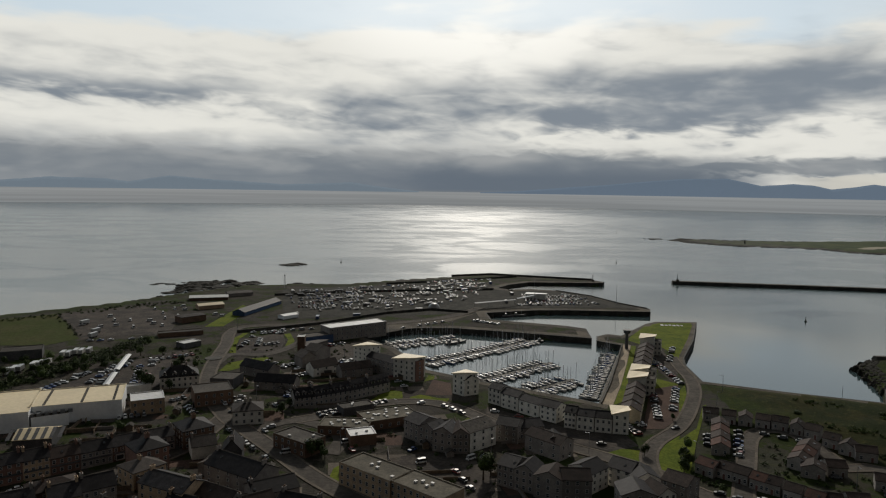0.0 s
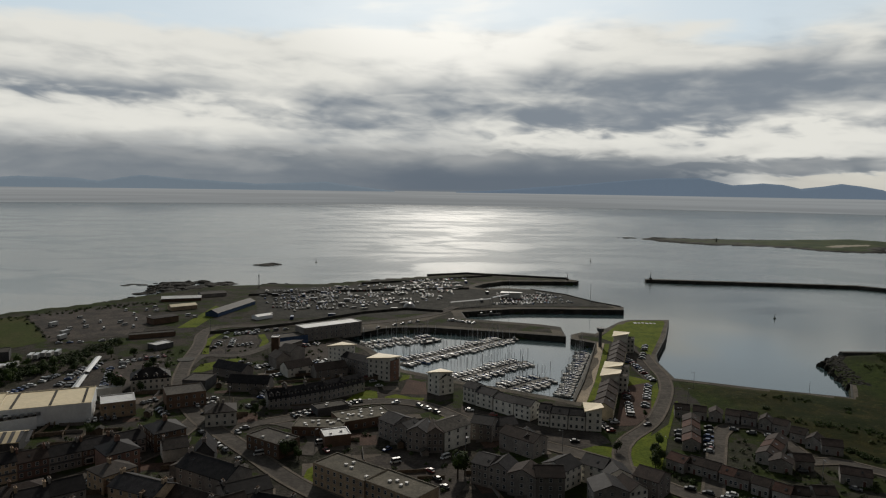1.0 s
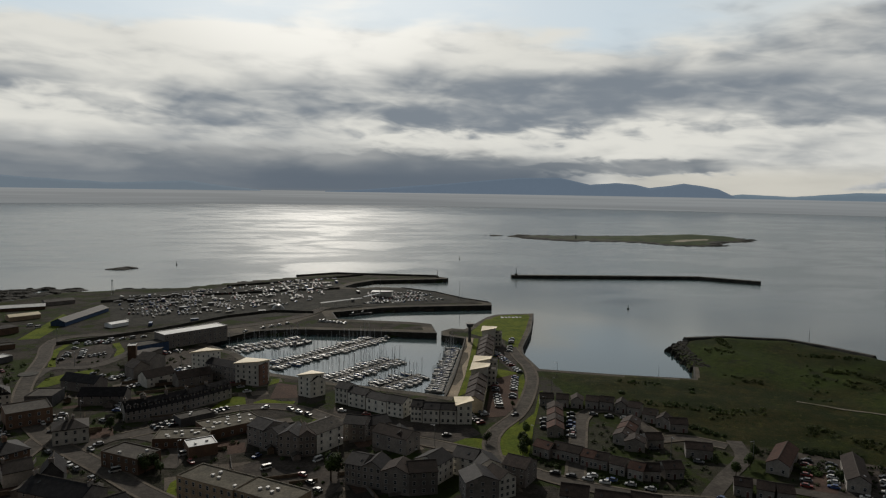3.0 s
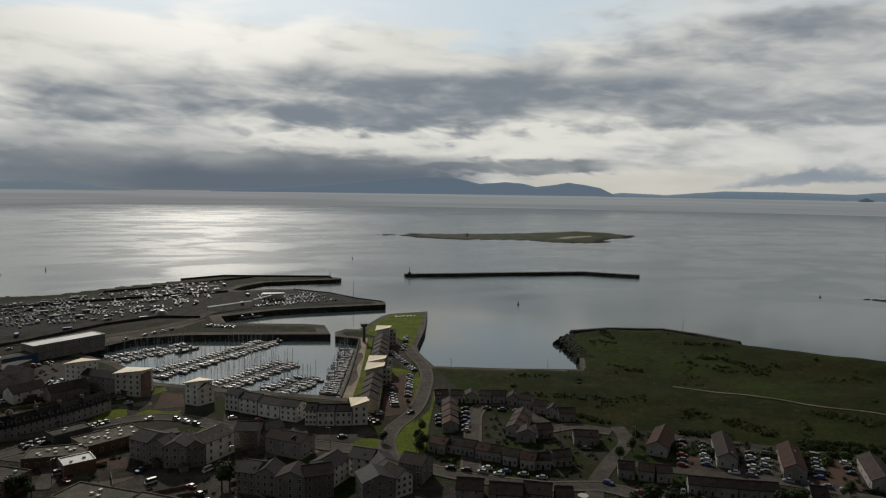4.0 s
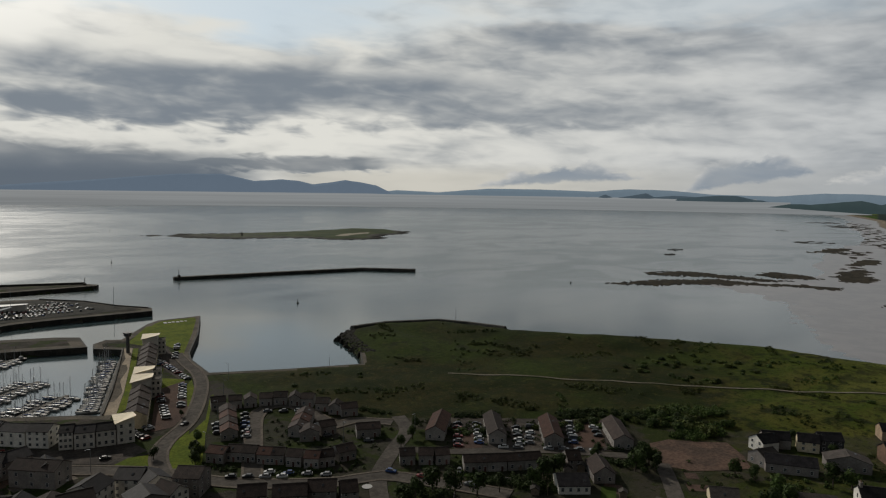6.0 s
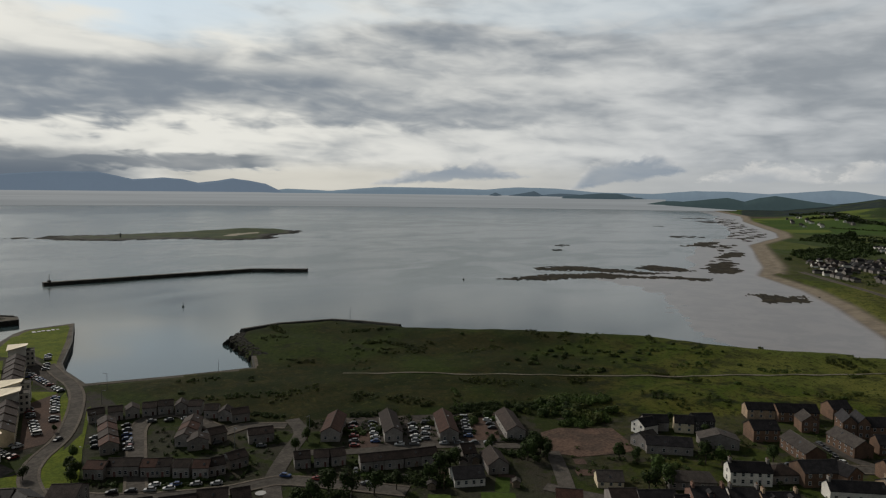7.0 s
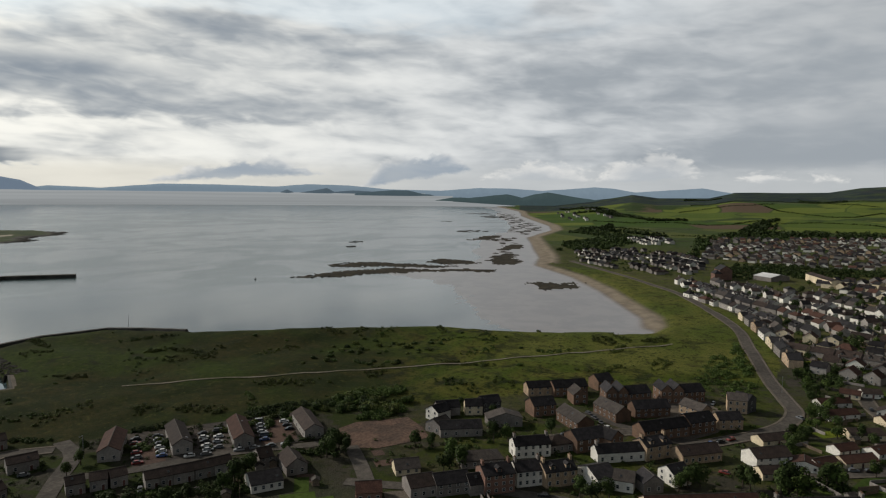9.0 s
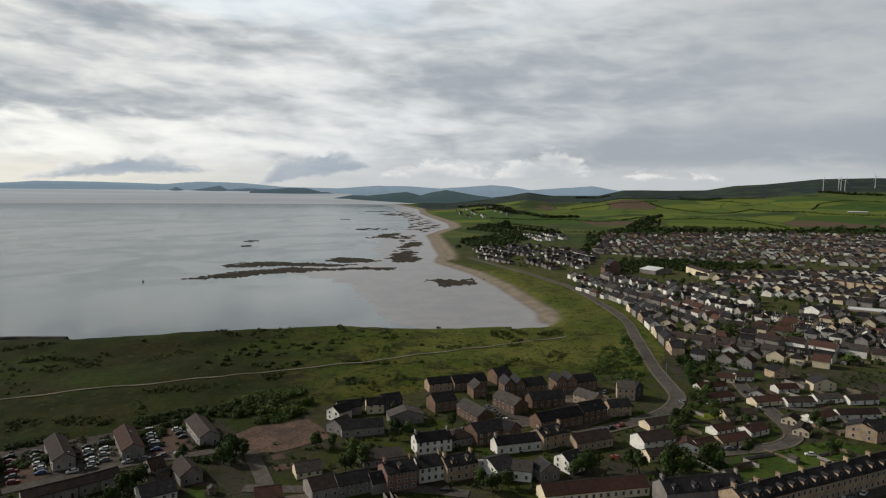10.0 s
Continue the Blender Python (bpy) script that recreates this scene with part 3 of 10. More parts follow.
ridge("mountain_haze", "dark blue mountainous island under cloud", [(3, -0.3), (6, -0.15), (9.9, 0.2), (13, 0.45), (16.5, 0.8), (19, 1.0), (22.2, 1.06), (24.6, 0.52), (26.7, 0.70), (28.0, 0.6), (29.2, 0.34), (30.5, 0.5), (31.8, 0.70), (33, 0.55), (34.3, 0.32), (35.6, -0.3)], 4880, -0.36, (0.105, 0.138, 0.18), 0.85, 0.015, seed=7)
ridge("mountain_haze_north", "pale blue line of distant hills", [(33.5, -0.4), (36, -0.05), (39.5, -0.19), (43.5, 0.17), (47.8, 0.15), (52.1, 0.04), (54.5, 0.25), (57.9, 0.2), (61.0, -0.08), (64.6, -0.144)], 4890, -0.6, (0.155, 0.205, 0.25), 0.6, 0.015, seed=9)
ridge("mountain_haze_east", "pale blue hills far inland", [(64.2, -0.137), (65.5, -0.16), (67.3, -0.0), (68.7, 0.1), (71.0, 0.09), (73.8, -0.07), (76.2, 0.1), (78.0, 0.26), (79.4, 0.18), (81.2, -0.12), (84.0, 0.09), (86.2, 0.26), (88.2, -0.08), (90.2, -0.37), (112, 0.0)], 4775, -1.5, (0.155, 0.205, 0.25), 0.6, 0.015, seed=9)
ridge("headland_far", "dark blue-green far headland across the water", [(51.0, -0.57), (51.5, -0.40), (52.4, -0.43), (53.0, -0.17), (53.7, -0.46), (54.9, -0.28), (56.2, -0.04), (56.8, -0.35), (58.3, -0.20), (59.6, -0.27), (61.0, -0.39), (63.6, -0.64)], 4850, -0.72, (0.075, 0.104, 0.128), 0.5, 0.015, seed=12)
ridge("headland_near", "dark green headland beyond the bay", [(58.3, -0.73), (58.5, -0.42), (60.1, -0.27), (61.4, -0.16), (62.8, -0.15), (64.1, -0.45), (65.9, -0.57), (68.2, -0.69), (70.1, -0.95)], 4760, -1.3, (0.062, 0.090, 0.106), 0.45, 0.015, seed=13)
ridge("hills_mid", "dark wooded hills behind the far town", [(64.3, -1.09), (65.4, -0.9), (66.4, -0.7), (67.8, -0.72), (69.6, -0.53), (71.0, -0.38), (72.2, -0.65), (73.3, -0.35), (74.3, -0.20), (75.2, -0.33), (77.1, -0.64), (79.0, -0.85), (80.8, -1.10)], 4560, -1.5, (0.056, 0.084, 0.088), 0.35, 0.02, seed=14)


def rock_patch(name, label, poly, top, seed, spacing=6.0, size=2.2, kind_name="reef", slope=False):
    """A low reef of many worn rocks over a dark bed."""
    rnd = random.Random(seed)
    xs, ys = [p[0] for p in poly], [p[1] for p in poly]
    cnt = max(6, int((max(xs) - min(xs)) * (max(ys) - min(ys)) / spacing ** 2))
    qx = np.array([rnd.uniform(min(xs), max(xs)) for _ in range(cnt)])
    qy = np.array([rnd.uniform(min(ys), max(ys)) for _ in range(cnt)])
    ok = inside(qx, qy, poly)
    verts, faces = [], []
    feet = terrain(qx[ok], qy[ok])[0] if slope else np.zeros(int(ok.sum()))
    for x, y, foot in zip(qx[ok], qy[ok], feet):
        s, hgt, turn = rnd.uniform(0.5, 1.7) * size, rnd.uniform(0.25, 1.0) * top, rnd.uniform(0, 6.3)
        base = len(verts)
        n = 7
        for lv, (f, zz) in enumerate(((1.25, -0.6), (1.0, 0.4), (0.5, 1.0))):
            for q in range(n):
                a = turn + q * 6.283 / n
                rr = s * f * rnd.uniform(0.75, 1.25)
                verts.append((x + math.cos(a) * rr * 1.6, y + math.sin(a) * rr, foot + zz * hgt * rnd.uniform(0.8, 1.1)))
        for lv in range(2):
            for q in range(n):
                a, b2 = base + lv * n + q, base + lv * n + (q + 1) % n
                faces.append((a, b2, b2 + n, a + n))
        faces.append(tuple(base + 2 * n + q for q in range(n)))
    ob = mesh_object(kind_name, verts, faces, mat("rock_dark", (0.034, 0.030, 0.025), (0.018, 0.018, 0.014), 0.85, 0.2, 1.5, 0.15, 1.0, spec=0.06))
    return tagged(ob, label, "rocks", kind="stuff")


def make_island():
    """A low grassy island with a rocky shore."""
    rim = ISLAND
    gx, gy = np.meshgrid(np.arange(520, 1130, 7.0), np.arange(1240, 1760, 7.0))
    px, py = gx.ravel(), gy.ravel()
    sd = signed(px, py, rim) + waves(px, py, 60, 11) * 9
    z = -1.2 + 2.0 * smooth(sd, -4, 10) + (0.9 + 2.6 * smooth(px, 640, 800)) * smooth(sd, 10, 50) * (0.7 + 0.3 * waves(px, py, 150, 12)) + waves(px, py, 34, 13) * 0.6 * smooth(sd, 0, 24)
    z += 4.6 * np.exp(-(((px - 950) / 100) ** 2 + ((py - 1500) / 60) ** 2)) * smooth(sd, 4, 40)
    w = gx.shape[1]
    faces = [(j * w + i, j * w + i + 1, (j + 1) * w + i + 1, (j + 1) * w + i) for j in range(gx.shape[0] - 1) for i in range(w - 1)]
    z4 = z
    faces = [f for f in faces if max(z4[list(f)]) > -1.0]
    ob = mesh_object("island", [tuple(v) for v in np.stack([px, py, z], -1).tolist()], faces, None, smooth=True)
    m = bpy.data.materials.new("island")
    m.use_nodes = True
    k = Nodes(m.node_tree)
    out, b = k.node("ShaderNodeOutputMaterial"), k.node("ShaderNodeBsdfPrincipled")
    k.link(b.outputs[0], out.inputs[0])
    geo = k.node("ShaderNodeNewGeometry").outputs["Position"]
    sep = k.node("ShaderNodeSeparateXYZ")
    k.link(geo, sep.inputs[0])
    n = k.noise(geo, 0.03, 5.0, 0.6)
    turf = k.mix(k.step(n, 0.38, 0.62), (0.018, 0.033, 0.007), (0.038, 0.050, 0.013))
    shore = k.mix(k.step(k.noise(geo, 0.05, 4.0), 0.4, 0.6), (0.020, 0.020, 0.017), (0.050, 0.046, 0.036))
    col = k.mix(k.step(k.math("ADD", sep.outputs[2], k.math("MULTIPLY", n, 2.0)), 2.1, 2.7), shore, turf)
    # one pale strand on the side towards the town
    along = k.math("ABSOLUTE", k.math("DIVIDE", k.math("SUBTRACT", sep.outputs[0], 885.0), 70.0))
    over = k.math("ABSOLUTE", k.math("DIVIDE", k.math("SUBTRACT", k.math("SUBTRACT", sep.outputs[1], k.math("MULTIPLY", sep.outputs[0], 0.45)), 992.0), 17.0))
    strand = k.math("ADD", k.math("ADD", k.math("MULTIPLY", along, along), k.math("MULTIPLY", over, over)), k.math("MULTIPLY", k.math("SUBTRACT", n, 0.5), 2.0))
    k.link(k.mix(k.step(strand, 1.15, 0.75), col, (0.26, 0.23, 0.18)), b.inputs["Base Color"])
    b.inputs["Roughness"].default_value, b.inputs["Specular IOR Level"].default_value = 0.95, 0.1
    ob.data.materials.append(m)
    return tagged(ob, "low grassy island with dark rocky shore", "island", kind="structure")


make_island()


def strip(name, pts, width, z0, z1, material, closed=False, side=0.0, batter=0.0, parent=None):
    """A wall or strip of stone along a line; side -1..1 shifts it to one side; batter widens the foot."""
    n = len(pts)
    verts, faces = [], []
    for i, p in enumerate(pts):
        p = Vector(p[:2])
        a = Vector(pts[i - 1][:2]) if (i or closed) else None
        b2 = Vector(pts[(i + 1) % n][:2]) if (i < n - 1 or closed) else None
        d1 = (p - a).normalized() if a is not None else (b2 - p).normalized()
        d2 = (b2 - p).normalized() if b2 is not None else d1
        d = (d1 + d2).normalized() if (d1 + d2).length > 0.1 else d1
        nrm = Vector((-d.y, d.x))
        mit = min(1.6, 1 / max(0.5, nrm.dot(Vector((-d1.y, d1.x)))))
        lo, hi = (side - 1) * width / 2 * mit, (side + 1) * width / 2 * mit
        q = p + nrm * lo, p + nrm * hi
        f = p + nrm * (lo - batter), p + nrm * (hi + batter)
        verts += [(*f[0], z0), (*q[0], z1), (*q[1], z1), (*f[1], z0)]
    rng = range(n if closed else n - 1)
    for i in rng:
        j = (i + 1) % n
        for q in range(3):
            faces.append((i * 4 + q, j * 4 + q, j * 4 + q + 1, i * 4 + q + 1))
    if not closed:
        faces += [(0, 1, 2, 3), tuple((n - 1) * 4 + q for q in (3, 2, 1, 0))]
    return mesh_object(name, verts, faces, material, parent)


STONE_DARK = mat("harbour_stone", (0.055, 0.05, 0.043), (0.028, 0.028, 0.024), 0.85, 0.12, 1.4, 0.12, 1.2)
CONCRETE = mat("concrete", (0.100, 0.086, 0.068), (0.052, 0.046, 0.038), 0.95, 0.06, 1.0, spec=0.05, stain=0.35)
ASPHALT = mat("asphalt", (0.064, 0.054, 0.046), (0.036, 0.032, 0.029), 0.95, 0.09, 0.8, spec=0.05, stain=0.35)
GRASS = mat("lawn", (0.098, 0.116, 0.014), (0.062, 0.084, 0.012), 0.95, 0.12, 0.9, 0.1, 2.0, spec=0.03)
PAVING = mat("red_paving", (0.080, 0.052, 0.041), (0.060, 0.041, 0.034), 0.95, 0.08, 1.2, spec=0.05)

breakwater = tagged(strip("breakwater", [(275, 821), (350, 809), (425, 797), (512, 781), (563, 729)], 8, -4, 3.8, STONE_DARK, batter=2.0), "long dark stone breakwater standing alone in the water", "breakwater", kind="structure")


# ---- kinds of things ----
WALLS = {
    "white": mat("white_render", (0.54, 0.515, 0.46), (0.42, 0.40, 0.36), 0.85, 0.25, 1.5, 0.02, 6.0, per=0.12, stain=0.12),
    "cream": mat("cream_render", (0.54, 0.455, 0.315), (0.43, 0.36, 0.255), 0.85, 0.25, 1.5, 0.02, 6.0, per=0.1, stain=0.12),
    "grey": mat("grey_render", (0.185, 0.165, 0.15), (0.135, 0.122, 0.112), 0.88, 0.25, 1.5, 0.02, 6.0, per=0.15, stain=0.15),
    "harl": mat("grey_harling", (0.235, 0.215, 0.195), (0.175, 0.160, 0.147), 0.9, 0.25, 1.5, 0.03, 6.0, per=0.15, stain=0.15),
    "tan": mat("sandstone", (0.32, 0.235, 0.155), (0.225, 0.165, 0.115), 0.88, 0.3, 1.8, 0.03, 4.0, per=0.15, stain=0.2),
    "brick": mat("brown_brick", (0.125, 0.078, 0.053), (0.090, 0.058, 0.042), 0.88, 0.3, 3.0, 0.03, 5.0, per=0.2, stain=0.2),
    "red": mat("red_sandstone", (0.160, 0.092, 0.070), (0.115, 0.070, 0.056), 0.88, 0.3, 3.0, 0.03, 5.0, per=0.15, stain=0.2),
    "dark": mat("dark_cladding", (0.075, 0.072, 0.072), (0.05, 0.05, 0.052), 0.6, 0.3, 2.0, per=0.15),
    "blue": mat("blue_cladding", (0.045, 0.075, 0.14), (0.035, 0.06, 0.115), 0.5, 0.2, 1.0),
    "metal": mat("pale_metal_cladding", (0.70, 0.71, 0.71), (0.60, 0.61, 0.62), 0.5, 0.1, 0.8, metal=0.1, stain=0.08),
}
ROOFS = {
    "slate": mat("slate", (0.024, 0.022, 0.023), (0.014, 0.013, 0.014), 0.62, 0.5, 3.0, 0.04, 5.0, per=0.3, stain=0.3, spec=0.05),
    "brown": mat("brown_tiles", (0.038, 0.028, 0.024), (0.025, 0.019, 0.017), 0.75, 0.5, 3.0, 0.04, 5.0, per=0.25, stain=0.3, spec=0.05),
    "redtile": mat("red_tiles", (0.064, 0.034, 0.026), (0.045, 0.025, 0.020), 0.78, 0.5, 3.0, 0.04, 5.0, per=0.25, stain=0.25, spec=0.05),
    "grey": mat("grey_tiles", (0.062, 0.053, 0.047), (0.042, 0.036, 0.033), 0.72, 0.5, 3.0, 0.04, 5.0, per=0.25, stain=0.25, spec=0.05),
    "felt": mat("roof_felt", (0.060, 0.054, 0.047), (0.042, 0.038, 0.034), 0.85, 0.12, 1.0, per=0.2, stain=0.3, spec=0.05),
    "gravel": mat("roof_gravel", (0.125, 0.112, 0.090), (0.085, 0.078, 0.064), 0.95, 0.15, 1.2, per=0.1, stain=0.3, spec=0.05),
    "sheet": mat("cream_roof_sheet", (0.56, 0.47, 0.31), (0.50, 0.42, 0.28), 0.55, 0.05, 0.7, stain=0.08),
    "white": mat("white_roof_sheet", (0.50, 0.50, 0.49), (0.42, 0.42, 0.41), 0.55, 0.05, 0.7, stain=0.1),
}
GLASS = mat("window_glass", (0.020, 0.024, 0.028), (0.03, 0.034, 0.038), 0.08, 1.0, 2.0, spec=0.6, per=0.4)
FRAME = mat("white_frame", (0.40, 0.39, 0.37), (0.34, 0.33, 0.32), 0.5, 1.0, 5.0, stain=0.05)
DOOR = mat("door_paint", (0.10, 0.05, 0.04), (0.08, 0.04, 0.035), 0.5, 1.0, 5.0, per=0.6)
RIDGE = mat("ridge_tiles", (0.075, 0.066, 0.058), (0.050, 0.045, 0.040), 0.85, 1.0, 5.0, spec=0.05)
POT = mat("chimney_pot", (0.15, 0.095, 0.062), (0.11, 0.068, 0.046), 0.85, 1.0, 5.0)
STEEL = mat("grey_steel", (0.22, 0.23, 0.24), (0.16, 0.17, 0.18), 0.45, 1.0, 5.0, metal=0.6)
WORDS = {"white": "white rendered", "cream": "cream rendered", "grey": "grey rendered", "harl": "pale grey harled", "tan": "sandstone", "brick": "brown brick", "red": "red sandstone", "dark": "dark clad", "blue": "blue clad", "metal": "pale metal clad",
         "slate": "dark slate roof", "brown": "brown tiled roof", "redtile": "red tiled roof", "felt": "flat felt roof", "gravel": "flat pale gravel roof", "sheet": "cream sheet roof"}
MESHES = {}


def box(verts, faces, x0, x1, y0, y1, z0, z1):
    b = len(verts)
    verts += [(x0, y0, z0), (x1, y0, z0), (x1, y1, z0), (x0, y1, z0), (x0, y0, z1), (x1, y0, z1), (x1, y1, z1), (x0, y1, z1)]
    faces += [(b, b + 3, b + 2, b + 1), (b + 4, b + 5, b + 6, b + 7), (b, b + 1, b + 5, b + 4), (b + 1, b + 2, b + 6, b + 5), (b + 2, b + 3, b + 7, b + 6), (b + 3, b, b + 4, b + 7)]


def tube(verts, faces, x, y, z0, z1, r0, r1, n=8):
    b = len(verts)
    for z, r in ((z0, r0), (z1, r1)):
        verts += [(x + r * math.cos(i * 6.2832 / n), y + r * math.sin(i * 6.2832 / n), z) for i in range(n)]
    faces += [(b + i, b + (i + 1) % n, b + n + (i + 1) % n, b + n + i) for i in range(n)]
    faces += [tuple(b + n + i for i in range(n)), tuple(b + i for i in reversed(range(n)))]


def shared(key, build, *materials):
    """One mesh for all pieces that look alike."""
    if key not in MESHES:
        verts, faces, index = [], [], []
        extra = build(verts, faces)
        me = bpy.data.meshes.new(key)
        me.from_pydata(verts, [], faces)
        for m in materials:
            me.materials.append(m)
        if extra:
            me.polygons.foreach_set("material_index", extra)
        me.update()
        MESHES[key] = me
    return MESHES[key]


def piece(name, me, parent, x=0, y=0, z=0, turn=0, label=""):
    ob = new(name, me)
    ob.parent = parent
    ob.matrix_local = pose(x, y, z, 0, 0, turn)
    if label:
        ob["label"] = label
    return ob


def window_mesh(w, h):
    def build(v, f):
        box(v, f, -w / 2, w / 2, -0.07, 0.1, 0, h)
        box(v, f, -w / 2 + 0.11, w / 2 - 0.11, -0.09, 0.0, 0.11, h * 0.5 - 0.04)
        box(v, f, -w / 2 + 0.11, w / 2 - 0.11, -0.09, 0.0, h * 0.5 + 0.04, h - 0.11)
        return [0] * 6 + [1] * 12
    return shared("window_%g_%g" % (w, h), build, FRAME, GLASS)


def door_mesh():
    def build(v, f):
        box(v, f, -0.55, 0.55, -0.06, 0.1, 0, 2.15)
        box(v, f, -0.46, 0.46, -0.09, 0.0, 0.02, 2.05)
        return [1] * 6 + [0] * 6
    return shared("door", build, DOOR, FRAME)


def chimney_mesh(wall):
    def build(v, f):
        box(v, f, -0.85, 0.85, -0.4, 0.4, -1.6, 1.3)
        box(v, f, -0.95, 0.95, -0.5, 0.5, 1.3, 1.48)
        n = len(f)
        for x in (-0.5, 0.0, 0.5):
            tube(v, f, x, 0, 1.48, 2.0, 0.16, 0.13, 6)
        return [0] * n + [1] * (len(f) - n)
    return shared("chimney_" + wall, build, WALLS[wall], POT)


def dormer_mesh(wall, tiles):
    def build(v, f):
        box(v, f, -0.95, 0.95, -0.1, 2.4, -0.3, 1.5)
        b = len(v)
        v += [(-1.15, -0.3, 1.45), (1.15, -0.3, 1.45), (1.15, 2.6, 1.45), (-1.15, 2.6, 1.45), (0, -0.3, 2.3), (0, 2.6, 2.3)]
        f += [(b, b + 1, b + 4), (b + 2, b + 3, b + 5), (b + 1, b + 2, b + 5, b + 4), (b + 3, b, b + 4, b + 5), (b, b + 3, b + 2, b + 1)]
        n = len(f)
        box(v, f, -0.6, 0.6, -0.16, 0.0, 0.2, 1.3)
        return [0] * 6 + [1] * 5 + [2] * (len(f) - n)
    return shared("dormer_%s_%s" % (wall, tiles), build, WALLS[wall], ROOFS[tiles], GLASS)


def walls_and_roof(w, d, h, rise, roof):
    """Walls up to the roof, and a roof with thickness and eaves. Front at -d/2."""
    x, y, o, th = w / 2, d / 2, 0.35, 0.22
    wv, wf, rv, rf = [], [], [], []
    if roof == "g":
        wv = [(-x, -y, -1), (x, -y, -1), (x, y, -1), (-x, y, -1), (-x, -y, h), (x, -y, h), (x, y, h), (-x, y, h), (-x, 0, h + rise - 0.05), (x, 0, h + rise - 0.05)]
        wf = [(0, 1, 5, 4), (2, 3, 7, 6), (1, 2, 6, 9, 5), (3, 0, 4, 8, 7)]
        e, s = rise / y * o, 0.22
        prof = [(-y - o, h - e), (0, h + rise), (y + o, h - e), (y + o, h - e + th), (0, h + rise + th * 1.2), (-y - o, h - e + th)]
        n = len(prof)
        for xx in (-x - s, x + s):
            rv += [(xx, a, b) for a, b in prof]
        rf = [(i, (i + 1) % n, n + (i + 1) % n, n + i) for i in range(n)] + [(5, 4, 1, 0), (4, 3, 2, 1), (n, n + 1, n + 4, n + 5), (n + 1, n + 2, n + 3, n + 4)]
    elif roof == "x":
        wv, wf, rv, rf = walls_and_roof(d, w, h, rise, "g")
        wv, rv = [(-b, a, c) for a, b, c in wv], [(-b, a, c) for a, b, c in rv]
    elif roof == "h":
        box(wv, wf, -x, x, -y, y, -1, h)
        m = min(x, y) * 0.92
        a, b = x + o, y + o
        rv = [(-a, -b, h - 0.1), (a, -b, h - 0.1), (a, b, h - 0.1), (-a, b, h - 0.1), (-a, -b, h + th), (a, -b, h + th), (a, b, h + th), (-a, b, h + th)]
        if w >= d:
            rv += [(-x + m, 0, h + rise), (x - m, 0, h + rise)]
            rf = [(4, 5, 9, 8), (5, 6, 9), (6, 7, 8, 9), (7, 4, 8)]
        else:
            rv += [(0, -y + m, h + rise), (0, y - m, h + rise)]
            rf = [(4, 5, 8), (5, 6, 9, 8), (6, 7, 9), (7, 4, 8, 9)]
        rf += [(0, 1, 5, 4), (1, 2, 6, 5), (2, 3, 7, 6), (3, 0, 4, 7), (3, 2, 1, 0)]
    elif roof == "m":
        # one slope that falls from its raised front corner to the back
        wv = [(-x, -y, -1), (x, -y, -1), (x, y, -1), (-x, y, -1), (-x, -y, h), (x, -y, h + rise), (x, y, h), (-x, y, h)]
        wf = [(0, 1, 5, 4), (1, 2, 6, 5), (2, 3, 7, 6), (3, 0, 4, 7)]
        a, b = x + 0.8, y + 0.8
        rv = [(-a, -b, h), (a, -b, h + rise), (a, b, h), (-a, b, h)]
        rv += [(p[0], p[1], p[2] + 0.4) for p in rv]
        rf = [(0, 3, 2, 1), (4, 5, 6, 7), (0, 1, 5, 4), (1, 2, 6, 5), (2, 3, 7, 6), (3, 0, 4, 7)]
    else:
        box(wv, wf, -x, x, -y, y, -1, h + 0.5)
        wf = [q for i, q in enumerate(wf) if i != 1]
        box(rv, rf, -x + 0.3, x - 0.3, -y + 0.3, y - 0.3, h - 0.2, h + 0.25)
        for q in ((-x - 0.06, x + 0.06, -y - 0.06, -y + 0.34), (-x - 0.06, x + 0.06, y - 0.34, y + 0.06), (-x - 0.06, -x + 0.34, -y + 0.34, y - 0.34), (x - 0.34, x + 0.06, -y + 0.34, y - 0.34)):
            box(rv, rf, *q, h + 0.5, h + 0.6)
    return wv, wf, rv, rf


def fill(name, verts, faces, material, parent):
    me = bpy.data.meshes.new(name)
    me.from_pydata(verts, [], faces)
    me.materials.append(material)
    me.update()
    ob = new(name, me)
    ob.parent = parent
    return ob


def skylight_mesh():
    def build(v, f):
        box(v, f, -0.4, 0.4, -0.55, 0.55, -0.1, 0.07)
        box(v, f, -0.32, 0.32, -0.47, 0.47, 0.0, 0.09)
        return [0] * 6 + [1] * 6
    return shared("skylight", build, RIDGE, GLASS)


def vent_mesh():
    def build(v, f):
        box(v, f, -0.5, 0.5, -0.4, 0.4, 0.0, 0.55)
        box(v, f, -0.6, 0.6, -0.5, 0.5, 0.55, 0.66)
    return shared("roof_vent", build, FRAME)


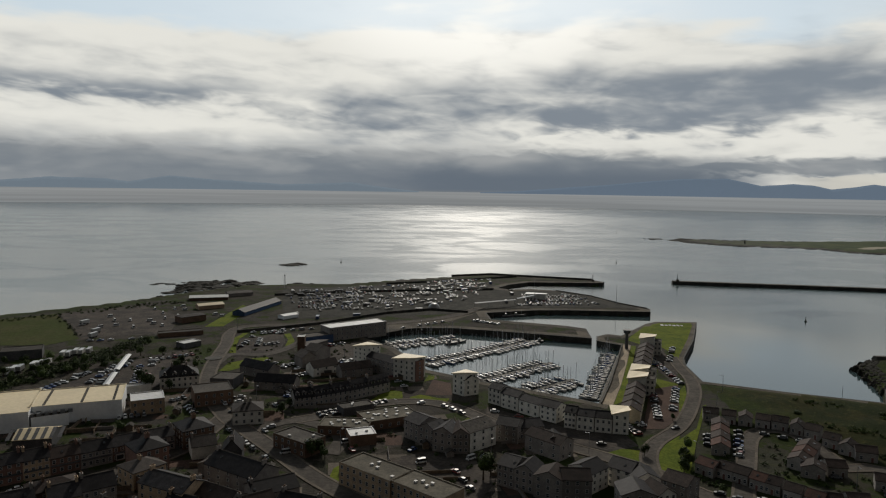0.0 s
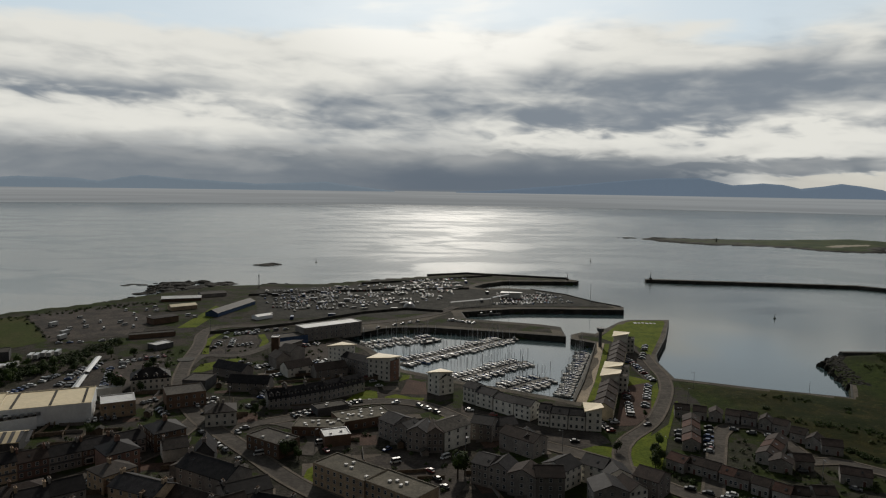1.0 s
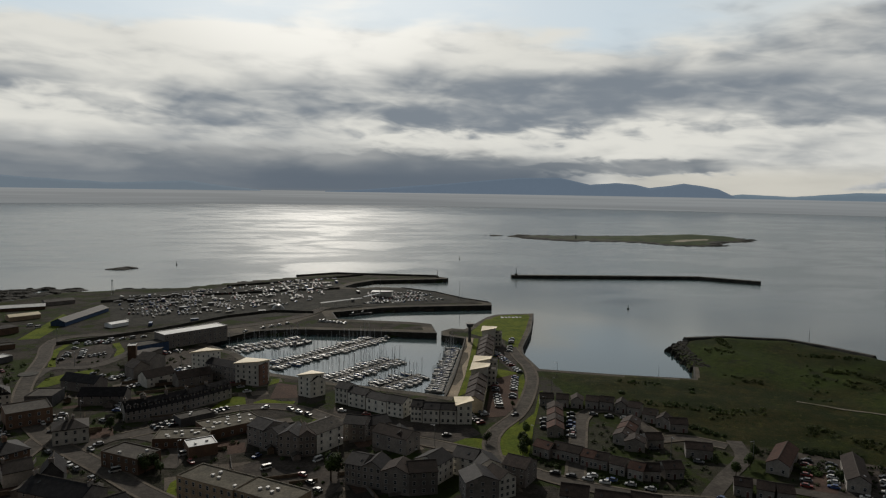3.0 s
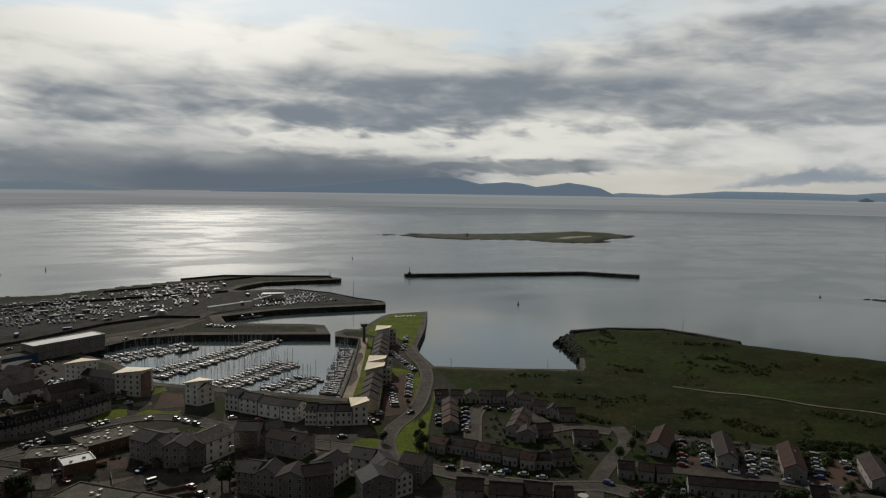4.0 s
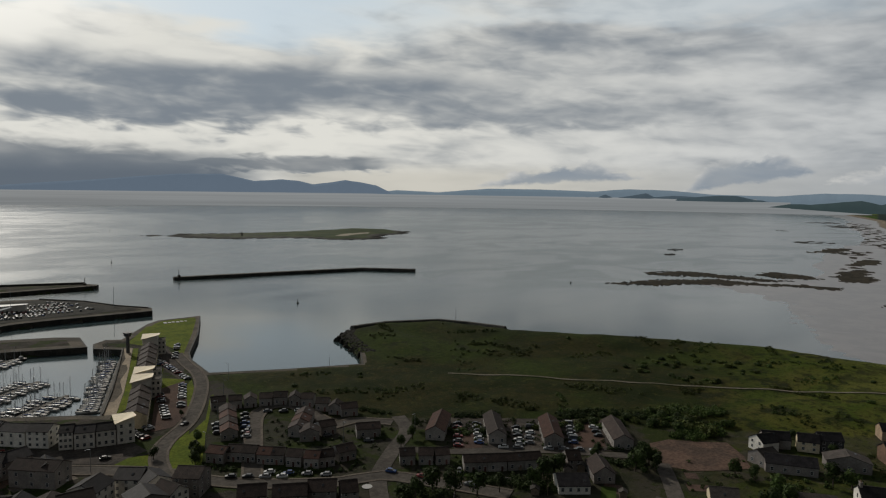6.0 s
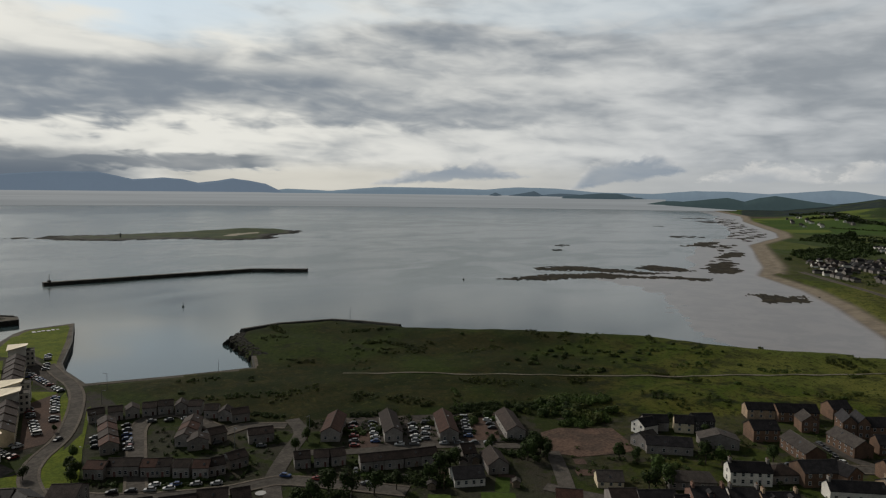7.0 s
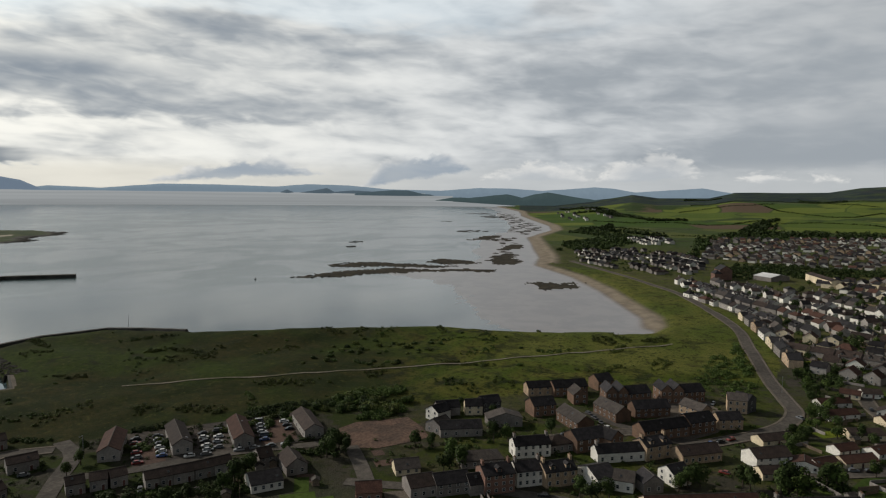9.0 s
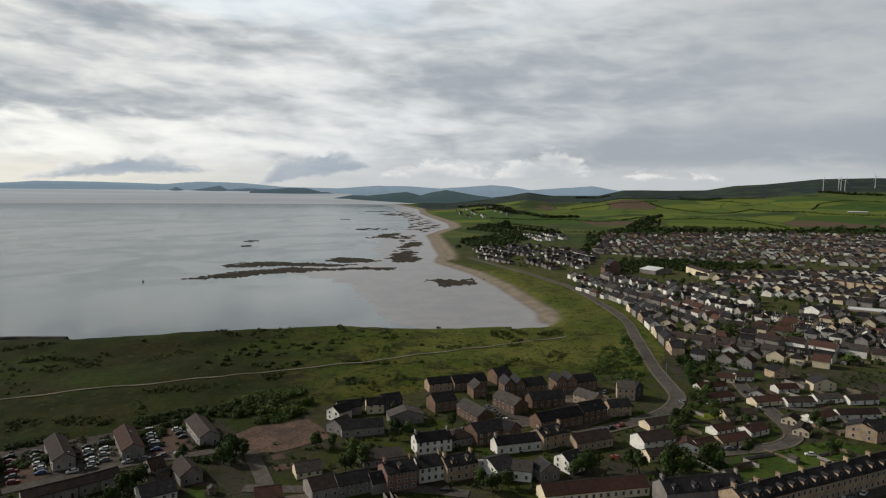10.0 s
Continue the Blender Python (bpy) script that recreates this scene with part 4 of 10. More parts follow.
def roof_details(root, w, d, h, rise, roof, rnd):
    """Ridge stones and a skylight on a pitched roof, vents on a flat one."""
    if roof in "gx":
        x, y = (w / 2, d / 2) if roof == "g" else (d / 2, w / 2)
        v, f = [], []
        top = h + rise + 0.26
        loft(v, f, [[(q, -0.2, top - 0.16), (q, 0.2, top - 0.16), (q, 0.07, top + 0.09), (q, -0.07, top + 0.09)] for q in (-x - 0.24, x + 0.24)])
        ob = fill("ridge", v, f, RIDGE, root)
        turn = 0 if roof == "g" else 90
        ob.matrix_local = pose(0, 0, 0, 0, 0, turn)
        if rnd.random() < 0.6:
            t = rnd.uniform(0.35, 0.65)
            at = pose(0, 0, 0, 0, 0, turn) @ pose(rnd.uniform(-x + 1, x - 1), -y * (1 - t), h + rise * t + 0.26, math.degrees(math.atan2(rise, y)), 0, 0)
            piece("skylight", skylight_mesh(), root).matrix_local = at
    elif roof == "f" and min(w, d) > 6:
        for _ in range(min(4, int(1 + w * d / 70))):
            piece("roof_vent", vent_mesh(), root, rnd.uniform(-w / 2 + 1.5, w / 2 - 1.5), rnd.uniform(-d / 2 + 1.5, d / 2 - 1.5), h + 0.24, rnd.choice((0, 90)))


def building(x, y, turn, w, d, h, rise=2.8, roof="g", wall="white", tiles="slate", win=0, chim=0, name="house", group="", ends=0, door=0, dorm=0, label="", base=None):
    """A building with its front to local -y. win: windows in a row of the front; ends: on the gable ends."""
    root = new(name)
    root.empty_display_size = 1
    root.matrix_world = pose(x, y, height(x, y) if base is None else base, 0, 0, turn)
    wv, wf, rv, rf = walls_and_roof(w, d, h, rise, roof)
    fill("wall", wv, wf, WALLS[wall], root)
    fill("roof", rv, rf, ROOFS[tiles], root)
    if math.hypot(x, y) < 345 and tiles != "sheet":
        roof_details(root, w, d, h, rise, roof, random.Random(round(x * 7 + y * 13 + w * 5)))
    floors = max(1, round(h / 2.75))
    step = h / floors
    tall = 1.45 if step > 2.5 else 1.2
    if win:
        me = window_mesh(1.15, tall)
        for q in range(floors):
            for i in range(win):
                if door and q == 0 and i == win // 2:
                    piece("door", door_mesh(), root, -w / 2 + w * (i + 0.5) / win, -d / 2, 0)
                else:
                    piece("window", me, root, -w / 2 + w * (i + 0.5) / win, -d / 2, q * step + 0.95)
    if ends:
        me = window_mesh(1.15, tall)
        for q in range(floors):
            for i in range(ends):
                for s in (-1, 1):
                    piece("window", me, root, s * w / 2, -d / 2 + d * (i + 0.5) / ends, q * step + 0.95, 90 * s)
    for i in range(dorm):
        piece("dormer", dormer_mesh(wall, tiles), root, -w / 2 + w * (i + 0.5) / dorm, -d / 2 + 0.9, h + 0.35)
    cw = wall if wall in ("tan", "red", "brick", "grey") else "grey"
    for i in range(chim):
        s = -1 if i == 0 else (1 if i == chim - 1 else -1 + 2 * i / (chim - 1))
        if roof in ("g", "h"):
            piece("chimney", chimney_mesh(cw), root, s * (w / 2 - 0.7 - (0.4 * d if roof == "h" else 0)), 0, h + rise, 90)
        else:
            piece("chimney", chimney_mesh(cw), root, 0, s * (d / 2 - 0.7), h + rise)
    if not label:
        size = "low" if h < 3.6 else ("two-storey" if h < 6.5 else ("three-storey" if h < 10.5 else "tall"))
        shape = {"h": "hipped ", "x": "gabled ", "g": "pitched ", "m": "sloping ", "f": ""}[roof]
        rw = WORDS.get(tiles, "grey tiled roof" if tiles == "grey" else "pale sheet roof")
        label = "%s %s %s with %s%s" % (size, WORDS[wall], name.replace("_", " "), shape, rw)
    kind = {"house": "house", "flats": "building", "bungalow": "house", "terrace_house": "house"}.get(name, "building")
    return tagged(root, label, kind, group)


def leaf_crown(verts, faces, rnd, cx, cy, cz, rx, rz, count, leaf):
    """Many small leaf sprays scattered over and through a lumpy crown."""
    lumps = [(rnd.uniform(-0.5, 0.5) * rx, rnd.uniform(-0.5, 0.5) * rx, rnd.uniform(-0.45, 0.5) * rz, rnd.uniform(0.45, 0.75)) for _ in range(7)]
    for _ in range(count):
        lx, ly, lz, lr = rnd.choice(lumps)
        u, a = rnd.uniform(-0.8, 1), rnd.uniform(0, 6.283)
        q = math.sqrt(max(0, 1 - u * u))
        rr = lr * rnd.uniform(0.75, 1.08)
        px, py, pz = cx + lx + rr * rx * q * math.cos(a), cy + ly + rr * rx * q * math.sin(a), cz + lz + rr * rz * u
        nrm = Vector((q * math.cos(a) + rnd.uniform(-0.6, 0.6), q * math.sin(a) + rnd.uniform(-0.6, 0.6), u + rnd.uniform(-0.3, 0.9))).normalized()
        t1 = nrm.orthogonal().normalized()
        t1.rotate(Matrix.Rotation(rnd.uniform(0, 6.3), 3, nrm))
        t2 = nrm.cross(t1)
        s = leaf * rnd.uniform(0.6, 1.4)
        b = len(verts)
        o = Vector((px, py, pz))
        for i in range(4):
            k = i * 1.5708
            rad = s * rnd.uniform(0.65, 1.25)
            verts.append(tuple(o + t1 * math.cos(k) * rad + t2 * math.sin(k) * rad + nrm * rnd.uniform(-0.2, 0.2) * s))
        faces.append((b, b + 1, b + 2, b + 3))


LEAVES = [mat("leaves_dark", (0.034, 0.050, 0.014), (0.022, 0.034, 0.010), 0.7, 0.3, 1.2, spec=0.06, per=0.3),
          mat("leaves_mid", (0.048, 0.070, 0.017), (0.030, 0.048, 0.012), 0.7, 0.3, 1.2, spec=0.06, per=0.3),
          mat("leaves_gorse", (0.055, 0.066, 0.016), (0.036, 0.046, 0.012), 0.7, 0.3, 1.2, spec=0.06, per=0.3)]
BARK = mat("bark", (0.07, 0.055, 0.04), (0.045, 0.036, 0.028), 0.9, 1.0, 6.0)
CROWNS, TRUNKS = [], []
for q in range(6):
    rnd = random.Random(40 + q)
    v, f = [], []
    leaf_crown(v, f, rnd, 0, 0, 4.6, 2.6, 2.9, 900, 0.27)
    me = bpy.data.meshes.new("crown")
    me.from_pydata(v, [], f)
    me.materials.append(LEAVES[q % 2])
    CROWNS.append(me)
    v, f = [], []
    tube(v, f, 0, 0, -0.6, 3.2, 0.28, 0.17, 7)
    for _ in range(5):
        a, r1 = rnd.uniform(0, 6.3), rnd.uniform(1.0, 1.7)
        b = len(v)
        for (px, py, pz), rr in (((0, 0, 2.4), 0.13), ((math.cos(a) * r1, math.sin(a) * r1, rnd.uniform(4.2, 5.6)), 0.04)):
            v += [(px + rr * math.cos(i * 1.5708), py + rr * math.sin(i * 1.5708), pz) for i in range(4)]
        f += [(b + i, b + (i + 1) % 4, b + 4 + (i + 1) % 4, b + 4 + i) for i in range(4)]
    me = bpy.data.meshes.new("trunk")
    me.from_pydata(v, [], f)
    me.materials.append(BARK)
    TRUNKS.append(me)
BUSHES = []
for q in range(6):
    rnd = random.Random(60 + q)
    v, f = [], []
    leaf_crown(v, f, rnd, 0, 0, 0.7, 1.7, 1.0, 480, 0.2)
    me = bpy.data.meshes.new("bush")
    me.from_pydata(v, [], f)
    me.materials.append(LEAVES[q % 3])
    BUSHES.append(me)


def tree(x, y, size=1.0, i=0, turn=0, wide=1.0):
    root = new("tree")
    root.matrix_world = pose(x, y, height(x, y), 0, 0, turn) @ Matrix.Diagonal((size * wide, size * wide, size, 1))
    piece("trunk", TRUNKS[i % 6], root)
    piece("crown", CROWNS[i % 6], root)
    return tagged(root, "leafy broad tree with a dense dark green crown" if i % 2 == 0 else "leafy tree with a rounded mid green crown", "tree", "trees of the town")


def bush(x, y, size=1.0, i=0, turn=0, flat=1.0):
    ob = new("bush", BUSHES[i % 6])
    ob.matrix_world = pose(x, y, height(x, y) - 0.15, 0, 0, turn) @ Matrix.Diagonal((size, size, size * flat, 1))
    return tagged(ob, "low dark green bush on rough grass", "bush", "bushes on the waste ground")


# cars
PAINTS = {"white": (0.48, 0.48, 0.47), "silver": (0.25, 0.255, 0.26), "black": (0.015, 0.015, 0.017), "red": (0.15, 0.02, 0.017), "blue": (0.03, 0.06, 0.16), "grey": (0.10, 0.105, 0.11)}
PAINT = {key: mat("car_paint_" + key, c, tuple(v * 0.92 for v in c), 0.42, 1.0, 5.0, metal=0.0, spec=0.35, stain=0.05) for key, c in PAINTS.items()}
TYRE = mat("tyre_rubber", (0.015, 0.015, 0.015), (0.02, 0.02, 0.02), 0.85, 2.0, 8.0)


def loft(verts, faces, sections):
    """A closed body from rings of the same number of points."""
    n = len(sections[0])
    b = len(verts)
    for s in sections:
        verts += s
    for j in range(len(sections) - 1):
        for i in range(n):
            faces.append((b + j * n + i, b + j * n + (i + 1) % n, b + (j + 1) * n + (i + 1) % n, b + (j + 1) * n + i))
    faces.append(tuple(b + i for i in reversed(range(n))))
    faces.append(tuple(b + (len(sections) - 1) * n + i for i in range(n)))


def car_body(kind):
    def build(v, f):
        van = kind == "van"
        prof = [(-2.1, 0.55, 0.72), (-2.0, 0.8, 0.8), (-1.0, 0.92, 0.86), (1.2, 0.95, 0.86), (2.0, 0.85, 0.82), (2.12, 0.6, 0.74)]
        secs = []
        for x, zt, hw in prof:
            secs.append([(x, -hw, 0.28), (x, hw, 0.28), (x, hw, zt - 0.1), (x, hw - 0.1, zt), (x, -hw + 0.1, zt), (x, -hw, zt - 0.1)])
        loft(v, f, secs)
        top = 1.95 if van else 1.46
        a, b = (-1.55, 2.0) if van else (-0.55, 1.35)
        box(v, f, a + 0.2, b - 0.15, -0.62, 0.62, top - 0.12, top)
    return shared("car_body_" + kind, build)


def car_glass(kind):
    def build(v, f):
        van = kind == "van"
        top = 1.86 if van else 1.38
        a0, a1, b0, b1 = (-1.85, -1.5, 2.02, 1.95) if van else (-1.15, -0.5, 1.85, 1.3)
        loft(v, f, [[(a0, -0.74, 0.84), (b0, -0.74, 0.84), (b0, 0.74, 0.84), (a0, 0.74, 0.84)], [(a1, -0.6, top), (b1, -0.6, top), (b1, 0.6, top), (a1, 0.6, top)]])
    return shared("car_glass_" + kind, build, GLASS)


def wheel_mesh():
    def build(v, f):
        n = 10
        for y in (-0.1, 0.1):
            v += [(0.31 * math.cos(i * 6.2832 / n), y, 0.31 + 0.31 * math.sin(i * 6.2832 / n)) for i in range(n)]
        f += [(i, (i + 1) % n, n + (i + 1) % n, n + i) for i in range(n)] + [tuple(range(n))[::-1], tuple(range(n, 2 * n))]
    return shared("wheel", build, TYRE)


def car(x, y, turn, paint="white", kind="car", near=False, group="parked cars"):
    root = new("van" if kind == "van" else "car")
    root.matrix_world = pose(x, y, height(x, y) + 0.06, 0, 0, turn)
    key = "car_body_%s_%s" % (kind, paint)
    if key not in MESHES:
        me = car_body(kind).copy()
        me.materials.append(PAINT[paint])
        MESHES[key] = me
    piece("body", MESHES[key], root)
    piece("glazing", car_glass(kind), root)
    if near:
        for wx in (-1.3, 1.3):
            for wy in (-0.76, 0.76):
                piece("wheel", wheel_mesh(), root, wx, wy, 0)
    return tagged(root, "small %s %s parked on the ground" % (paint, "van" if kind == "van" else "saloon car"), "van" if kind == "van" else "car", group)


CAR_RND = random.Random(5)


def car_row(x0, y0, x1, y1, count, turn=90, skip=0.12, near=False, group="parked cars"):
    """Cars side by side along a line; turn: from the line's direction."""
    head = math.degrees(math.atan2(y1 - y0, x1 - x0))
    room = math.hypot(x1 - x0, y1 - y0) / (2.5 if abs(turn) > 45 else 6.0)
    count = max(1, min(count, int(room)))
    for i in range(count):
        if CAR_RND.random() < skip:
            continue
        s = (i + 0.5) / count
        paint = CAR_RND.choice(("white", "white", "white", "silver", "silver", "silver", "grey", "grey", "black", "black", "grey", "black", "red", "blue"))
        car(x0 + (x1 - x0) * s + CAR_RND.uniform(-0.15, 0.15), y0 + (y1 - y0) * s + CAR_RND.uniform(-0.3, 0.3), head + turn + CAR_RND.uniform(-3, 3) + (180 if CAR_RND.random() < 0.5 else 0), paint, "van" if CAR_RND.random() < 0.06 else "car", near, group)


# yachts
HULL = {key: mat("hull_" + key, c, tuple(v * 0.9 for v in c), 0.3, 0.6, 3.0, spec=0.5, stain=0.2, per=0.45) for key, c in (("white", (0.27, 0.265, 0.255)), ("blue", (0.03, 0.05, 0.12)), ("grey", (0.13, 0.13, 0.13)), ("dark", (0.05, 0.045, 0.045)))}
DECK = mat("yacht_deck", (0.17, 0.155, 0.135), (0.10, 0.094, 0.085), 0.6, 1.0, 5.0, per=0.5)
COVER = mat("sail_cover", (0.05, 0.07, 0.15), (0.04, 0.055, 0.12), 0.85, 1.0, 5.0, per=0.6)
ALLOY = mat("mast_alloy", (0.36, 0.37, 0.38), (0.30, 0.31, 0.32), 0.4, 1.0, 5.0, metal=0.5)


def hull_mesh(paint):
    def build(v, f):
        secs = []
        for x, hw, zt, zb in ((-4.6, 1.1, 1.05, -0.05), (-2.5, 1.5, 1.05, -0.35), (0, 1.65, 1.08, -0.45), (2.2, 1.25, 1.2, -0.35), (3.8, 0.6, 1.32, -0.2), (4.8, 0.06, 1.42, 0.5)):
            secs.append([(x, -hw * 0.55, zb), (x, hw * 0.55, zb), (x, hw * 0.95, 0.35), (x, hw, zt), (x, -hw, zt), (x, -hw * 0.95, 0.35)])
        loft(v, f, secs)
        return [0 if i % 6 != 3 else 1 for i in range(30)] + [0, 0]
    return shared("hull_" + paint, build, HULL[paint], DECK)


def cabin_mesh():
    def build(v, f):
        loft(v, f, [[(-1.6, -0.95, 1.0), (2.2, -0.6, 1.1), (2.2, 0.6, 1.1), (-1.6, 0.95, 1.0)], [(-1.5, -0.75, 1.55), (1.5, -0.45, 1.5), (1.5, 0.45, 1.5), (-1.5, 0.75, 1.55)]])
        n = len(f)
        for s in (-1, 1):
            box(v, f, -1.2, 0.9, s * 0.84 - 0.05, s * 0.84 + 0.05, 1.2, 1.4)
        return [0] * n + [1] * (len(f) - n)
    return shared("cabin", build, HULL["white"], GLASS)


def mast_mesh(hh):
    def build(v, f):
        tube(v, f, 0.5, 0, 1.0, hh, 0.12, 0.09, 6)
        box(v, f, 0.47, 0.53, -0.6, 0.6, hh * 0.55, hh * 0.55 + 0.06)
        for x, y in ((4.6, 0), (-4.5, 0), (0.4, 1.4), (0.4, -1.4)):
            b = len(v)
            v.extend([(x - 0.015, y - 0.015, 1.1), (x + 0.015, y + 0.015, 1.1), (0.52, 0.015, hh - 0.2), (0.5, -0.015, hh - 0.2)])
            f.append((b, b + 1, b + 2, b + 3))
    return shared("mast_%g" % hh, build, ALLOY)


def boom_mesh():
    def build(v, f):
        loft(v, f, [[(-3.4, -0.09, 1.95), (-3.4, 0.09, 1.95), (-3.4, 0.09, 2.15), (-3.4, -0.09, 2.15)], [(0.4, -0.16, 2.0), (0.4, 0.16, 2.0), (0.4, 0.12, 2.45), (0.4, -0.12, 2.45)]])
    return shared("boom", build, COVER)


def yacht(x, y, turn, size=1.0, paint="white", sail=True, mast=13, group="yachts in the marina"):
    root = new("yacht" if sail else "motor_boat")
    root.matrix_world = pose(x, y, -0.05, 0, 0, turn) @ Matrix.Scale(size, 4)
    piece("hull", hull_mesh(paint), root)
    piece("cabin", cabin_mesh(), root)
    if sail:
        piece("mast", mast_mesh(mast), root)
        piece("boom", boom_mesh(), root)
    return tagged(root, "%s hulled %s moored at a pontoon" % (paint, "sailing yacht with bare mast" if sail else "motor boat with low cabin"), "boat", group)


ROADWAY = mat("road_surface", (0.078, 0.069, 0.060), (0.056, 0.050, 0.044), 0.95, 0.08, 0.6, spec=0.05, stain=0.25)
PAVEMENT = mat("pavement_slabs", (0.115, 0.098, 0.080), (0.085, 0.072, 0.060), 0.95, 0.1, 1.2, spec=0.05)


def sheet(name, poly, material, lift=0.05, label="", category="road", z=None, thick=0.0):
    """A flat piece of paving or lawn laid on the ground, cut fine enough to follow it."""
    bm = bmesh.new()
    vs = [bm.verts.new((p[0], p[1], 0)) for p in poly]
    bm.faces.new(vs)
    bmesh.ops.triangulate(bm, faces=bm.faces[:])
    if z is None:
        for _ in range(3):
            long_edges = [e for e in bm.edges if e.calc_length() > 25]
            if long_edges:
                bmesh.ops.subdivide_edges(bm, edges=long_edges, cuts=1)
                bmesh.ops.triangulate(bm, faces=bm.faces[:])
        hh = terrain([q.co.x for q in bm.verts], [q.co.y for q in bm.verts])[0]
        for q, zz in zip(bm.verts, hh):
            q.co.z = max(zz, 3.9 if zz < 3 else zz) + lift
    else:
        for q in bm.verts:
            q.co.z = z
    bmesh.ops.recalc_face_normals(bm, faces=bm.faces[:])
    me = bpy.data.meshes.new(name)
    if bm.faces[:] and sum(q.normal.z for q in bm.faces) < 0:
        bmesh.ops.reverse_faces(bm, faces=bm.faces[:])
    bm.to_mesh(me)
    bm.free()
    me.materials.append(material)
    return tagged(new(name, me), label or name.replace("_", " "), category, kind="structure")


def curve(pts, step=6.0):
    """A smooth line through the points."""
    out = []
    p = [Vector(q) for q in pts]
    p = [p[0] * 2 - p[1]] + p + [p[-1] * 2 - p[-2]]
    for i in range(1, len(p) - 2):
        n = max(1, int((p[i + 1] - p[i]).length / step))
        for s in range(n):
            t = s / n
            a, b, c, d = p[i - 1], p[i], p[i + 1], p[i + 2]
            out.append(0.5 * ((2 * b) + (c - a) * t + (2 * a - 5 * b + 4 * c - d) * t * t + (3 * b - a - 3 * c + d) * t ** 3))
    out.append(p[-2])
    return out


ROAD_LINES = []


def off_road(px, py, room=1.5):
    """Which of the places lie clear of every road."""
    clear = np.ones(len(px), bool)
    for line, width in ROAD_LINES:
        clear &= edge_distance(px, py, line, False) > width / 2 + room
    return clear


def road(pts, width, material=None, label="grey asphalt road with worn surface", lift=0.07, name="road", kerb=True):
    """A road along a smooth line, with raised pavements at its sides."""
    line = curve(pts)
    n = len(line)
    ROAD_LINES.append(([(p.x, p.y) for p in line], width))
    dirs = [(line[min(i + 1, n - 1)] - line[max(i - 1, 0)]).normalized() for i in range(n)]
    left = [p + Vector((-d.y, d.x)) * width / 2 for p, d in zip(line, dirs)]
    right = [p - Vector((-d.y, d.x)) * width / 2 for p, d in zip(line, dirs)]
    zs = [np.maximum(terrain([p.x for p in row], [p.y for p in row])[0], 3.8) for row in (left, right)]
    verts = [(p.x, p.y, z + lift) for p, z in zip(left, zs[0])] + [(p.x, p.y, z + lift) for p, z in zip(right, zs[1])]
    faces = [(i, n + i, n + i + 1, i + 1) for i in range(n - 1)]
    ob = tagged(mesh_object(name, verts, faces, material or ROADWAY), label, "road", kind="structure")
    if kerb:
        for row, zz, s in ((left, zs[0], 1), (right, zs[1], -1)):
            out = [p + Vector((-d.y, d.x)) * 1.1 * s for p, d in zip(row, dirs)]
            v, f = [], []
            for i in range(n):
                z = zz[i] + lift
                v += [(row[i].x, row[i].y, z - 0.2), (row[i].x, row[i].y, z + 0.12), (out[i].x, out[i].y, z + 0.12), (out[i].x, out[i].y, z - 0.2)]
            for i in range(n - 1):
                for q in range(3):
                    a, b = i * 4 + q, i * 4 + q + 1
                    f.append((a, b, b + 4, a + 4) if s > 0 else (b, a, a + 4, b + 4))
            tagged(mesh_object("pavement", v, f, PAVEMENT), "pale grey concrete pavement beside the road", "pavement", kind="structure")
    return ob


def joined_houses(places, label):
    """Houses too far off to tell apart, joined into one mesh with all its materials."""
    slots, verts, faces, index = [], [], [], []
    for x, y, turn, w, d, h, rise, roof, wall, tiles in places:
        m = pose(x, y, height(x, y), 0, 0, turn)
        wv, wf, rv, rf = walls_and_roof(w, d, h, rise, roof)
        for vs, fs, mm in ((wv, wf, WALLS[wall]), (rv, rf, ROOFS[tiles])):
            if mm not in slots:
                slots.append(mm)
            b = len(verts)
            verts += [tuple(m @ Vector(q)) for q in vs]
            faces += [tuple(b + i for i in q) for q in fs]
            index += [slots.index(mm)] * len(fs)
    me = bpy.data.meshes.new("far_houses")
    me.from_pydata(verts, [], faces)
    for mm in slots:
        me.materials.append(mm)
    me.polygons.foreach_set("material_index", index)
    me.update()
    return tagged(new("far_houses", me), label, "houses", kind="stuff")


def scrub(name, poly, clumps, lo, hi, seed, label, tone=0, leaf=0.4):
    """Hedges and shrubs nobody could count, as sprays of leaves."""
    rnd = random.Random(seed)
    xs, ys = [p[0] for p in poly], [p[1] for p in poly]
    qx = np.array([rnd.uniform(min(xs), max(xs)) for _ in range(clumps * 4)])
    qy = np.array([rnd.uniform(min(ys), max(ys)) for _ in range(clumps * 4)])
    ok = inside(qx, qy, poly) & off_road(qx, qy, 1.0 + hi)
    qx, qy = qx[ok][:clumps], qy[ok][:clumps]
    qz = terrain(qx, qy)[0]
    verts, faces = [], []
    for x, y, z in zip(qx, qy, qz):
        s = rnd.uniform(lo, hi)
        leaf_crown(verts, faces, rnd, x, y, z + 0.35 * s, s, s * 0.78, 64, leaf * 0.52 * s ** 0.5)
    return tagged(mesh_object(name, verts, faces, LEAVES[tone]), label, "shrubs", kind="stuff")


def strips_on(root, boxes, material, name="strip"):
    """Flat strips or boxes laid on a building's roof, in its own axes."""
    for b in boxes:
        v, f = [], []
        box(v, f, *b)
        fill(name, v, f, material, root)


